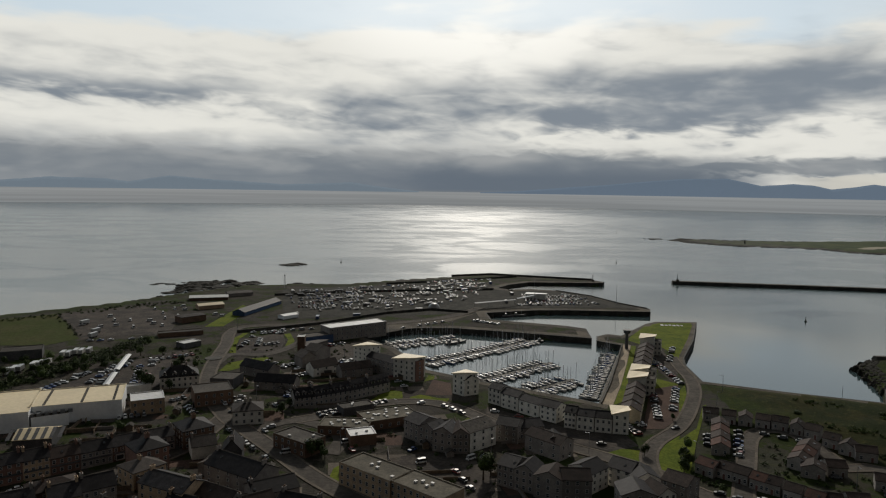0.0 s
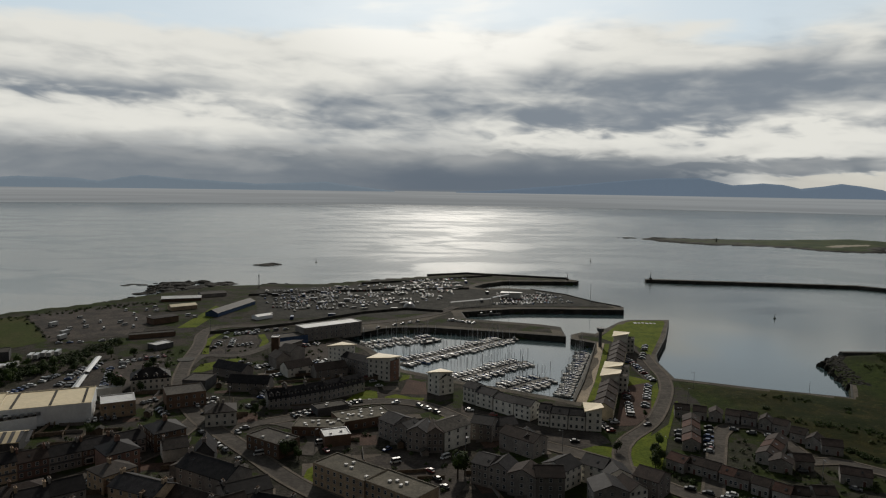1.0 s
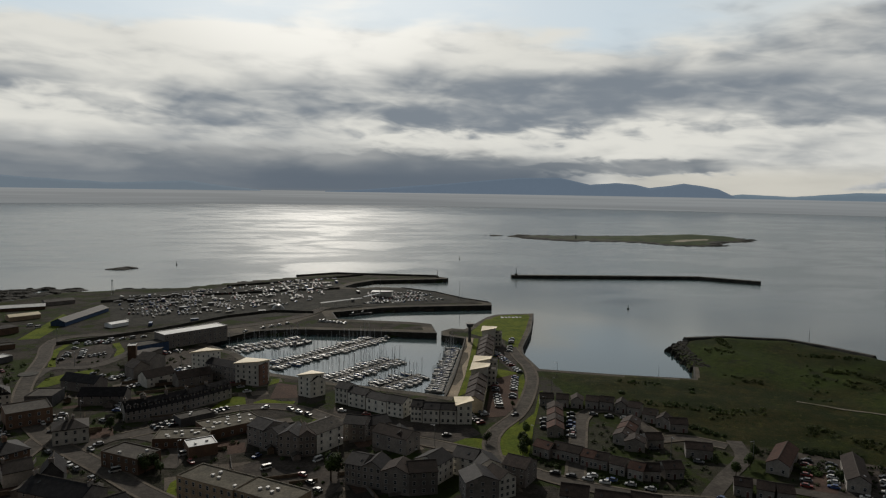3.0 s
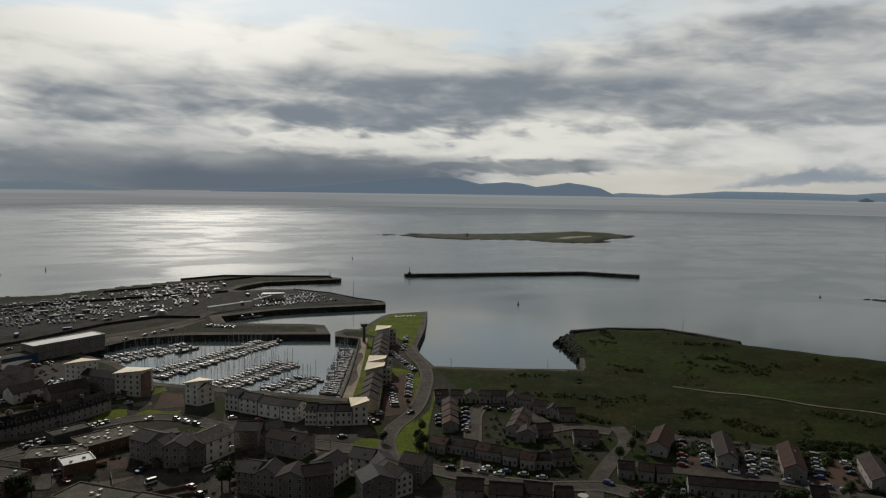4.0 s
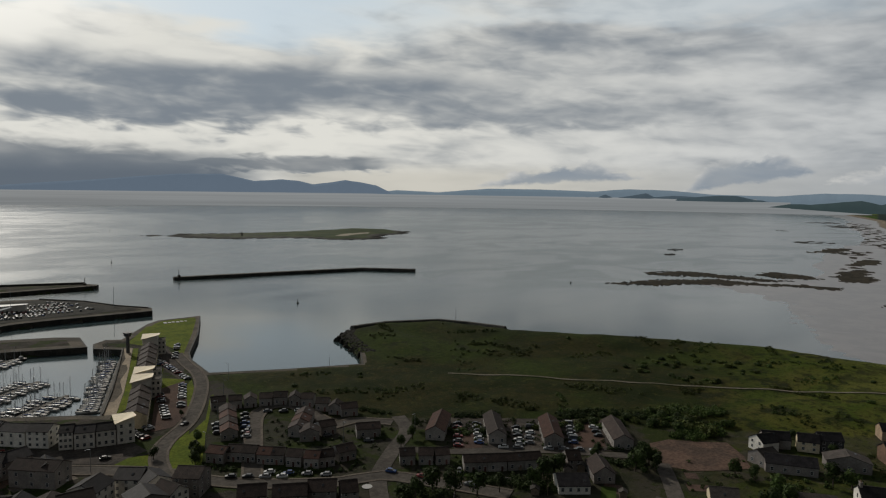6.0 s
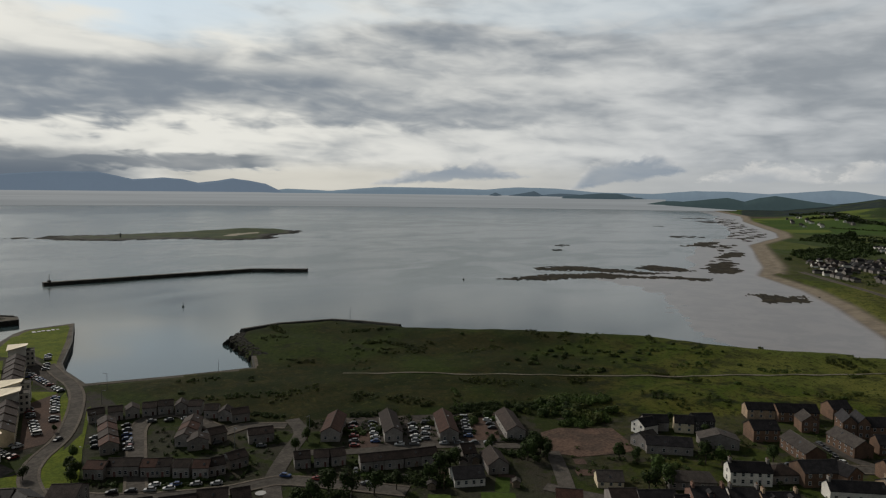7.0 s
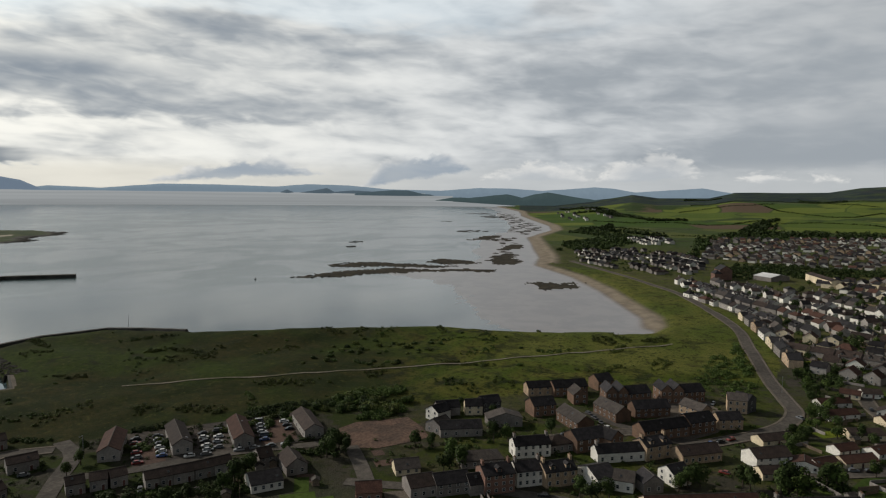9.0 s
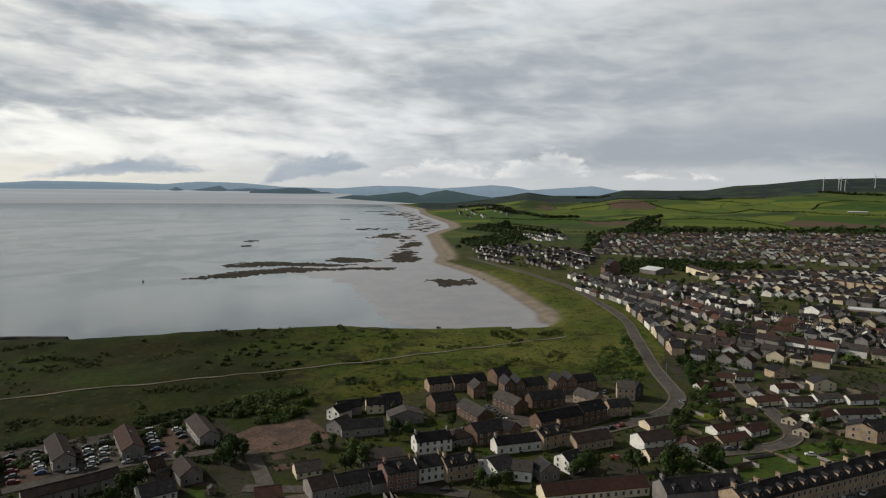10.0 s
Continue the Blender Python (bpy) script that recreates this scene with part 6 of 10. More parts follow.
road([(278.6, 74.0), (294.5, 55.0), (306.0, 36.5), (301.0, 16.0), (312.0, 3.0), (328.4, -10.7), (346.0, -20.6), (366.7, -24.6), (385.8, -21.5), (422.1, -14.5), (462.8, -8.6), (500.0, -4.0), (574.1, 6.7), (653.9, 31.6), (746.8, 66.7), (811.7, 106.0), (900.7, 163.3), (1019.8, 246.8)], 6.6, kerb=True, lift=0.2191)
road([(348.7, 45.2), (348.3, 30.8), (364.0, 14.8), (326.3, 25.8), (308.2, 41.9), (322.2, 66.2)], 5.5, lift=0.2210, kerb=False)
road([(423.5, -58.5), (388.5, -59.9), (352.1, -67.5), (325.2, -70.9), (308.3, -62.3), (295.7, -43.2), (287.5, -27.5), (279.8, -3.4)], 6, lift=0.2229, kerb=True)
road([(371.0, -62.8), (362.8, -86.8), (376.9, -121.8)], 5.5, lift=0.2248, kerb=False)
road([(236.9, -16.8), (231.9, -40.7), (259.7, -75.2), (281.9, -99.3)], 7, lift=0.2267, kerb=False)
road([(-141.6, 214.4), (-132.2, 230.2), (-122.1, 241.4), (-111.5, 254.7), (-103.0, 272.4), (-98.4, 308.8)], 8, lift=0.2286, kerb=True)
road([(253.5, 294.5), (287.8, 255.3), (328.2, 209.0), (375.1, 159.2), (429.2, 103.9), (488.8, 44.5)], 1.8, material=TRACK, label='pale trodden track across the waste ground', lift=0.36, name='path', kerb=False)
# ---- buildings ----
building(-166.5, 311.6, 20.5, 37.1, 27.0, 8.0, 0.6, 'f', 'metal', 'sheet', name='supermarket', label='large pale metal supermarket with cream sheet roof')
market = bpy.data.objects["supermarket"]
strips_on(market, [(x - 0.55, x + 0.55, -12.5, 12.5, 8.2, 8.36) for x in (-13, 2, 15)], ROOFS["felt"], "rooflight")
building(-199.8, 296.1, 22.4, 37.8, 36.0, 8.0, 0.6, 'f', 'metal', 'sheet', name='supermarket', label='wide pale metal supermarket wing with cream roof')
building(-171.5, 295.2, 32.1, 14.3, 9.0, 5.0, 0.4, 'f', 'metal', 'felt', name='plant_room', label='pale plant room with roof ventilators')
plant = bpy.data.objects["plant_room"]
strips_on(plant, [(x - 0.9, x + 0.9, y - 0.9, y + 0.9, 5.2, 6.5) for x in (-7, -4, -1, 2, 5, 8) for y in (-2, 1.5)], STEEL, "ventilator")
building(-163.2, 272.2, 14.4, 14.0, 14.0, 4.5, 2.0, 'g', 'dark', 'sheet', name='striped_shed', label='dark shed with green and cream striped roof')
hut = bpy.data.objects["striped_shed"]
for i in range(7):
    v, f = [], []
    x = -9.5 + i * 3.1
    loft(v, f, [[(x, -7.3, 4.72), (x + 1.4, -7.3, 4.72), (x + 1.4, -7.3, 4.78), (x, -7.3, 4.78)], [(x, 0, 6.8), (x + 1.4, 0, 6.8), (x + 1.4, 0, 6.86), (x, 0, 6.86)]])
    fill("strip", v, f, WALLS["dark"], hut)
# a long row of old tenements over shops, along one straight street
for i, (s0, length, hh, wall, tiles) in enumerate(((-15, 14, 7.2, "red", "brown"), (-1, 8, 7.4, "red", "slate"), (7, 8.5, 7.2, "tan", "slate"), (15.5, 10, 6.2, "red", "brown"), (25.5, 11, 6.0, "grey", "slate"), (36.5, 11, 5.9, "brick", "slate"), (47.5, 12, 5.8, "grey", "slate"))):
    mid = s0 + length / 2
    row = building(-153.0 + 0.783 * mid - 0.622 * 4.6, 232.2 + 0.622 * mid + 0.783 * 4.6, 38.4, length, 9.2, hh, 2.5, "g", wall, tiles, win=max(3, round(length / 2.3)), chim=2, name="tenement", group="tenements of the street")
    strips_on(row, [(-length / 2 + 0.3, length / 2 - 0.3, -4.95, -4.6, 3.05, 3.6)], WALLS["dark"], "shop_sign")
    if i == 5:
        strips_on(row, [(q - 1.5, q + 1.5, -4.85, -4.6, 0.5, 2.9) for q in (-3.0, 0.9)], FRAME, "shop_front")
        strips_on(row, [(q - 1.2, q + 1.2, -4.95, -4.6, 0.9, 2.5) for q in (-3.0, 0.9)], GLASS, "pane")
corner = building(-101.5, 276.5, 38.4, 12.5, 13.0, 7.6, 3.0, "h", "brick", "slate", win=4, ends=4, chim=2, name="tenement", label="brown brick corner tenement with hipped slate roof")
building(-106.0, 238.0, 52.0, 12.0, 11.0, 6.4, 2.4, "h", "tan", "grey", win=4, ends=3, chim=1, name="tenement", label="sandstone corner tenement with hipped grey roof")
building(-97.5, 230.5, 52.0, 9.0, 14.0, 4.8, 0.5, "f", "brick", "felt", win=3, name="workshop", label="low brick workshop with patched felt roof")
building(-128.5, 221.5, 38.0, 15.0, 10.0, 6.0, 2.2, "h", "brick", "brown", win=5, ends=2, chim=1, name="tenement", label="dark brick corner block with hipped brown roof")
building(-133.4, 206.4, 34.3, 13.3, 11.0, 7.0, 3.2, 'g', 'grey', 'slate', chim=2, name='tenement', group='tenements of the street')
building(-121.8, 215.7, 35.4, 9.3, 11.0, 6.0, 3.0, 'g', 'tan', 'slate', win=4, chim=2, name='tenement', group='tenements of the street')
building(-114.2, 222.2, 37.5, 10.3, 10.0, 6.5, 3.0, 'g', 'grey', 'slate', win=4, chim=1, name='tenement', group='tenements of the street')
building(-109.3, 250.2, 42.9, 11.7, 12.0, 9.0, 3.0, 'h', 'red', 'slate', name='tenement', win=4, chim=2)
building(-87.7, 219.4, -25.4, 19.4, 11.0, 8.5, 2.5, 'g', 'tan', 'slate', win=5, chim=2, name='tenement')
building(-72.1, 216.3, -29.3, 18.0, 10.0, 6.0, 3.0, 'g', 'grey', 'brown', win=4, chim=1)
building(-98.6, 204.7, -15.8, 12.5, 10.0, 6.0, 3.0, 'g', 'grey', 'slate', chim=2)
building(-81.0, 211.1, -16.2, 10.4, 9.0, 5.0, 3.0, 'g', 'tan', 'slate', chim=1)
building(-93.6, 264.6, 27.1, 9.4, 10.0, 5.0, 2.5, 'g', 'white', 'grey', chim=1)
building(-81.2, 247.1, -20.9, 12.6, 9.0, 4.0, 2.5, 'x', 'grey', 'grey')
building(-137.7, 316.6, 25.5, 14.4, 13.0, 6.5, 0.6, 'f', 'tan', 'white', win=4, name='office_building')
building(-138.8, 358.7, 22.0, 19.0, 13.0, 6.0, 4.6, 'h', 'white', 'slate', win=7, ends=3, dorm=4, chim=2, name='hotel', label='large white rendered hotel with dark mansard roof')
building(-112.5, 332.1, 25.7, 17.8, 16.0, 6.5, 0.6, 'f', 'brick', 'felt', win=5, name='office_building')
building(-113.5, 358.8, -6.5, 12.4, 14.0, 5.0, 0.6, 'f', 'dark', 'felt', name='office_building')
building(-87.0, 304.5, 15.5, 13.1, 12.0, 6.2, 2.6, 'h', 'white', 'grey', win=4, ends=2, chim=2, label='square white villa with hipped grey roof')
building(-56.9, 271.4, -36.6, 18.8, 11.0, 5.5, 0.6, 'f', 'brick', 'felt', win=5, name='office_building')
building(-70.3, 236.9, -32.1, 24.7, 12.0, 7.0, 3.4, 'g', 'grey', 'slate', win=5, chim=2, name='tenement')
building(-79.7, 258.4, 11.9, 7.3, 11.0, 6.0, 4.0, 'x', 'dark', 'slate', chim=1, name='church_hall', label='dark stone hall with steep slate roof')
building(-56.7, 225.6, 32.2, 15.6, 11.0, 5.0, 2.6, 'g', 'grey', 'slate', chim=1)
building(-43.4, 210.6, -21.1, 14.5, 11.0, 6.0, 3.0, 'g', 'grey', 'slate', chim=2)
building(-58.7, 211.6, 37.4, 11.2, 10.0, 5.5, 3.0, 'g', 'grey', 'brown', chim=1)
building(-41.2, 292.6, -4.8, 21.6, 12.0, 3.6, 0.5, 'f', 'brick', 'gravel', win=6, name='school_block', label='low brown brick school block with flat roof')
building(-23.8, 304.7, 27.1, 24.4, 15.0, 3.8, 0.5, 'f', 'brick', 'gravel', win=6, name='school_block', label='low school block with many white rooflights')
building(-40.2, 318.7, 30.7, 15.5, 8.0, 3.4, 0.5, 'f', 'dark', 'felt', name='school_block', label='low dark school block with flat roof')
building(-32.9, 279.9, 18.8, 10.9, 9.0, 4.2, 0.4, 'f', 'brick', 'white', name='school_block', label='small brick block with pale flat roof')
building(-22.4, 235.0, -38.8, 24.8, 12.0, 8.0, 0.5, 'f', 'tan', 'gravel', win=8, name='office_building', label='long grey three-storey block with flat roof')
building(-4.2, 220.8, -40.3, 22.4, 12.0, 8.0, 0.5, 'f', 'tan', 'gravel', win=8, name='office_building', label='long grey three-storey block with flat roof')
building(-67.1, 327.6, 24.1, 9.3, 9.0, 5.2, 3.4, 'g', 'harl', 'slate', win=4, dorm=3, chim=1, name='terrace_house', group='crescent terrace')
building(-59.4, 332.0, 34.5, 10.1, 9.0, 5.2, 3.4, 'g', 'harl', 'slate', win=4, dorm=3, chim=1, name='terrace_house', group='crescent terrace')
building(-50.9, 337.8, 34.1, 10.5, 9.0, 5.2, 3.4, 'g', 'harl', 'slate', win=4, dorm=3, chim=1, name='terrace_house', group='crescent terrace')
building(-42.8, 343.9, 40.1, 10.9, 9.0, 5.2, 3.4, 'g', 'harl', 'slate', win=4, dorm=3, chim=1, name='terrace_house', group='crescent terrace')
building(-34.2, 351.5, 42.7, 12.4, 9.0, 5.2, 3.4, 'g', 'harl', 'slate', win=4, dorm=3, chim=1, name='terrace_house', group='crescent terrace')
building(-85.9, 354.7, -7.8, 21.4, 9.0, 4.6, 3.0, 'g', 'grey', 'slate', win=5, name='terrace_house')
building(-101.8, 380.2, -29.4, 21.4, 9.0, 5.0, 3.0, 'g', 'grey', 'slate', win=3, name='terrace_house')
building(-67.5, 385.5, 39.0, 16.2, 9.0, 5.0, 3.0, 'g', 'white', 'brown', win=3, name='terrace_house')
building(-48.8, 381.6, 29.1, 18.5, 9.0, 5.0, 3.0, 'g', 'grey', 'brown', win=4, name='terrace_house')
building(-80.6, 402.4, 37.9, 9.1, 10.0, 6.0, 3.0, 'x', 'grey', 'grey', name='house')
building(-76.9, 420.2, 60.6, 13.4, 10.0, 6.0, 3.0, 'x', 'grey', 'grey', name='house')
building(-62.4, 485.1, 36.1, 45.2, 14.0, 9.0, 0.5, 'f', 'grey', 'white', win=12, name='office_building', label='dark glazed office block with white roof')
building(-88.8, 431.2, 3.8, 4.5, 6.0, 11.0, 0.5, 'f', 'brick', 'white', name='tower_block', label='slim dark brick tower with metal top')
building(-85.6, 463.9, 34.3, 20.2, 12.0, 5.0, 0.5, 'f', 'blue', 'felt', name='office_building', label='blue metal clad leisure building')
building(-82.8, 437.8, 42.2, 14.6, 12.0, 5.0, 2.5, 'm', 'grey', 'grey', name='office_building')
building(-44.0, 401.9, -35.4, 10.2, 12.0, 12.5, 2.2, 'm', 'white', 'sheet', win=3, ends=3, name='flats', label='white block of flats with cream sloping roof')
building(-31.7, 388.3, -42.1, 23.6, 9.0, 8.3, 2.2, 'g', 'grey', 'slate', win=7, name='flats')
building(-17.8, 379.4, -26.6, 13.6, 12.0, 11.2, 2.0, 'm', 'white', 'sheet', win=4, ends=3, name='flats', label='white block of flats with cream sloping roof')
building(-15.5, 376.7, 48.8, 6.4, 10.0, 10.8, 0.5, 'f', 'red', 'felt', win=1, name='flats', label='red clad end block of marina flats')
building(12.5, 351.9, -44.0, 8.1, 10.0, 10.2, 2.2, 'm', 'white', 'sheet', win=2, ends=2, name='flats', label='white block of flats with cream sloping roof')
building(13.6, 351.6, 29.8, 8.6, 9.0, 8.2, 2.0, 'x', 'white', 'slate', win=2, ends=2, name='flats')
building(29.2, 336.3, -42.8, 7.5, 8.2, 7.8, 2.0, 'g', 'white', 'slate', win=3, ends=2, name='flats', group='white marina terrace')
building(36.0, 329.1, -44.2, 10.5, 8.2, 6.9, 2.0, 'g', 'white', 'slate', win=3, ends=2, name='flats', group='white marina terrace')
building(44.4, 320.2, -46.0, 12.0, 8.2, 6.4, 2.0, 'g', 'white', 'slate', win=3, ends=2, name='flats', group='white marina terrace')
building(52.0, 312.5, -40.9, 8.9, 8.2, 6.9, 2.0, 'g', 'white', 'slate', win=3, ends=2, name='flats', group='white marina terrace')
building(59.4, 304.2, -23.1, 5.1, 8.2, 7.2, 2.0, 'g', 'white', 'slate', win=3, ends=2, name='flats', group='white marina terrace')
building(65.4, 301.2, -20.4, 7.5, 8.2, 6.7, 2.0, 'g', 'white', 'slate', win=3, ends=2, name='flats', group='white marina terrace')
building(72.6, 299.2, -15.2, 7.3, 8.2, 6.7, 2.0, 'g', 'white', 'slate', win=3, ends=2, name='flats', group='white marina terrace')
building(79.8, 299.8, -9.5, 6.7, 12.0, 8.6, 2.4, 'm', 'white', 'sheet', win=2, ends=2, name='flats', label='white corner block with cream sloping roof')

for s, length, hh, kind in ((15, 9.6, 5.8, "x"), (25, 9.6, 6.2, "x"), (35, 9.6, 6.6, "x"), (45, 9.6, 7.0, "x"), (60, 15, 9.4, "m"), (79, 14, 8.8, "m"), (94, 10.6, 6.2, "x"), (105, 10.6, 6.6, "x"), (116, 10.6, 7.0, "x"), (127, 10.6, 7.4, "x"), (138, 10.6, 7.8, "x"), (156, 16, 11.0, "m")):
    # the row along the promenade, each unit a little higher than the last
    building(83.6 + 0.331 * s, 299.1 + 0.944 * s, -19.3, 8.8, length, hh, 2.3, kind, "white" if kind == "m" else "cream", "sheet" if kind == "m" else "brown", win=0, ends=2, name="flats", group="promenade flats")
for s in (61, 80, 157):
    building(81.0 + 0.331 * s + 8.6, 300 + 0.944 * s - 3.0, -19.3, 4.4, 8.0, 8.6, 0.5, "f", "white", "felt", win=2, ends=2, name="flats", group="promenade flats")

building(-8.0, 287.0, -47.5, 9.8, 11.3, 7.7, 2.2, 'g', 'grey', 'slate', win=3, ends=2, name='flats', group='grey flats round a court')
building(-2.8, 278.8, -39.6, 8.9, 8.5, 7.7, 2.2, 'x', 'grey', 'slate', win=3, ends=2, name='flats', group='grey flats round a court')
building(2.9, 274.7, -22.4, 8.7, 10.3, 8.2, 2.2, 'x', 'grey', 'slate', win=3, ends=2, name='flats', group='grey flats round a court')
building(7.9, 273.7, 3.4, 6.7, 10.3, 8.2, 2.2, 'x', 'grey', 'brown', win=3, ends=2, name='flats', group='grey flats round a court')
building(13.6, 279.3, 41.7, 14.9, 12.2, 8.2, 2.2, 'g', 'white', 'felt', win=3, ends=2, name='flats', group='grey flats round a court')
building(29.8, 286.6, -22.5, 9.4, 10.3, 7.3, 2.2, 'g', 'grey', 'slate', win=3, ends=2, name='flats', group='grey flats round a court')
building(37.2, 290.8, 16.7, 12.2, 9.4, 5.2, 2.2, 'g', 'grey', 'slate', win=3, ends=2, name='flats', group='grey flats round a court')
building(44.1, 271.6, -45.5, 17.3, 9.4, 6.5, 2.2, 'g', 'grey', 'brown', win=3, ends=2, name='flats', group='grey flats round a court')
building(45.8, 271.8, -6.7, 6.8, 9.4, 6.0, 2.2, 'x', 'white', 'slate', win=3, ends=2, name='flats', group='grey flats round a court')
building(26.8, 242.9, -35.7, 7.0, 11.3, 7.7, 2.2, 'g', 'grey', 'slate', win=3, ends=2, name='flats', group='grey flats round a court')
building(31.9, 238.6, -29.4, 7.3, 9.4, 7.7, 2.2, 'x', 'grey', 'slate', win=3, ends=2, name='flats', group='grey flats round a court')
building(39.3, 232.7, -27.1, 10.3, 9.4, 7.7, 2.2, 'x', 'grey', 'brown', win=3, ends=2, name='flats', group='grey flats round a court')
building(46.9, 231.2, -1.7, 9.9, 10.3, 8.2, 2.2, 'g', 'grey', 'brown', win=3, ends=2, name='flats', group='grey flats round a court')
building(53.4, 240.3, 43.0, 10.1, 10.3, 7.3, 2.2, 'g', 'white', 'slate', win=3, ends=2, name='flats', group='grey flats round a court')
building(67.3, 243.0, -40.1, 9.2, 10.3, 6.9, 2.2, 'g', 'white', 'slate', win=3, ends=2, name='flats', group='grey flats round a court')
building(71.7, 236.9, 4.8, 9.6, 10.3, 6.5, 2.2, 'x', 'white', 'slate', win=3, ends=2, name='flats', group='grey flats round a court')
building(83.6, 231.7, -43.3, 9.3, 10.3, 6.9, 2.2, 'g', 'grey', 'brown', win=3, ends=2, name='flats', group='grey flats round a court')
building(65.6, 222.7, -1.0, 11.8, 10.3, 6.9, 2.2, 'x', 'grey', 'slate', win=3, ends=2, name='flats', group='grey flats round a court')
building(73.3, 223.0, 18.2, 7.1, 9.4, 6.9, 2.2, 'x', 'white', 'brown', win=3, ends=2, name='flats', group='grey flats round a court')
building(101.9, 253.3, -51.6, 7.4, 7.0, 4.0, 1.7, 'g', 'harl', 'redtile', win=3, door=1, name='terrace_house', group='terraced houses of the estate')
building(107.8, 250.4, -43.6, 5.8, 7.0, 4.0, 1.7, 'g', 'harl', 'brown', win=3, door=1, name='terrace_house', group='terraced houses of the estate')
building(112.0, 246.2, -45.7, 5.6, 7.0, 4.0, 1.7, 'g', 'harl', 'brown', win=3, door=1, name='terrace_house', group='terraced houses of the estate')
building(115.8, 241.0, -45.0, 5.2, 7.0, 4.0, 1.7, 'g', 'harl', 'redtile', win=3, door=1, name='terrace_house', group='terraced houses of the estate')
building(119.4, 237.8, -39.7, 5.3, 7.0, 4.0, 1.7, 'g', 'harl', 'brown', win=3, door=1, name='terrace_house', group='terraced houses of the estate')
building(123.7, 231.9, -44.3, 5.9, 7.0, 4.0, 1.7, 'g', 'harl', 'brown', win=3, door=1, name='terrace_house', group='terraced houses of the estate')
building(128.3, 226.4, -44.3, 5.7, 7.0, 4.0, 1.7, 'g', 'harl', 'redtile', win=3, door=1, name='terrace_house', group='terraced houses of the estate')
building(132.5, 225.0, -18.1, 6.1, 7.0, 4.0, 1.7, 'g', 'harl', 'brown', win=3, door=1, name='terrace_house', group='terraced houses of the estate')
building(141.1, 225.2, -6.3, 7.3, 7.0, 4.0, 1.7, 'g', 'harl', 'brown', win=3, door=1, name='terrace_house', group='terraced houses of the estate')
building(114.7, 274.4, -21.3, 6.9, 8.0, 3.9, 1.7, 'x', 'harl', 'redtile', win=2, ends=2, name='terrace_house', group='terraced houses of the estate')
building(117.6, 281.9, -21.3, 6.9, 8.0, 4.2, 1.7, 'x', 'harl', 'brown', win=0, ends=2, name='terrace_house', group='terraced houses of the estate')
building(120.5, 289.4, -21.3, 6.9, 8.0, 4.4, 1.7, 'x', 'harl', 'redtile', win=0, ends=2, name='terrace_house', group='terraced houses of the estate')
building(123.4, 296.9, -21.3, 6.9, 8.0, 4.7, 1.7, 'x', 'harl', 'brown', win=0, ends=2, name='terrace_house', group='terraced houses of the estate')
building(139.8, 260.1, -38.4, 7.4, 8.0, 3.9, 1.7, 'x', 'harl', 'brown', win=2, ends=1, name='terrace_house', group='terraced houses of the estate')
building(144.8, 266.4, -38.4, 7.4, 8.0, 4.1, 1.7, 'x', 'harl', 'redtile', win=0, ends=1, name='terrace_house', group='terraced houses of the estate')
building(149.8, 272.7, -38.4, 7.4, 8.0, 4.3, 1.7, 'x', 'harl', 'brown', win=0, ends=1, name='terrace_house', group='terraced houses of the estate')
building(140.9, 252.4, -28.8, 8.1, 7.0, 3.9, 1.7, 'x', 'harl', 'brown', win=2, door=1, name='terrace_house', group='terraced houses of the estate')
building(150.1, 254.5, -9.2, 6.9, 7.0, 3.9, 1.7, 'g', 'harl', 'brown', win=2, door=1, name='terrace_house', group='terraced houses of the estate')
building(162.8, 240.9, -26.1, 10.2, 7.0, 3.9, 1.7, 'g', 'harl', 'brown', win=2, door=1, name='terrace_house', group='terraced houses of the estate')
building(126.6, 316.0, -17.4, 6.7, 7.0, 3.9, 1.7, 'g', 'harl', 'brown', win=2, door=1, name='terrace_house', group='terraced houses of the estate')
building(134.0, 312.9, -24.8, 6.0, 7.0, 3.9, 1.7, 'g', 'harl', 'brown', win=2, door=1, name='terrace_house', group='terraced houses of the estate')
building(140.3, 309.9, -24.0, 5.9, 7.0, 3.9, 1.7, 'x', 'harl', 'brown', win=2, door=1, name='terrace_house', group='terraced houses of the estate')
building(147.0, 306.2, -32.9, 6.1, 7.0, 3.9, 1.7, 'g', 'harl', 'brown', win=2, door=1, name='terrace_house', group='terraced houses of the estate')
building(152.8, 302.4, -32.7, 6.3, 7.0, 3.9, 1.7, 'g', 'harl', 'brown', win=2, door=1, name='terrace_house', group='terraced houses of the estate')
building(157.2, 296.4, -32.5, 5.2, 7.0, 3.9, 1.7, 'x', 'harl', 'brown', win=2, door=1, name='terrace_house', group='terraced houses of the estate')
building(162.4, 292.5, -41.6, 5.9, 7.0, 3.9, 1.7, 'g', 'harl', 'brown', win=2, door=1, name='terrace_house', group='terraced houses of the estate')
building(165.3, 283.3, -41.6, 6.0, 7.0, 3.9, 1.7, 'g', 'harl', 'brown', win=2, door=1, name='terrace_house', group='terraced houses of the estate')
building(167.7, 275.7, -40.7, 5.7, 7.0, 3.9, 1.7, 'x', 'harl', 'brown', win=2, door=1, name='terrace_house', group='terraced houses of the estate')
building(171.2, 270.0, -21.0, 7.8, 7.0, 3.9, 1.7, 'g', 'harl', 'brown', win=2, door=1, name='terrace_house', group='terraced houses of the estate')
building(158.4, 206.8, -33.1, 5.9, 7.0, 3.9, 1.7, 'g', 'harl', 'brown', win=2, door=1, name='terrace_house', group='terraced houses of the estate')
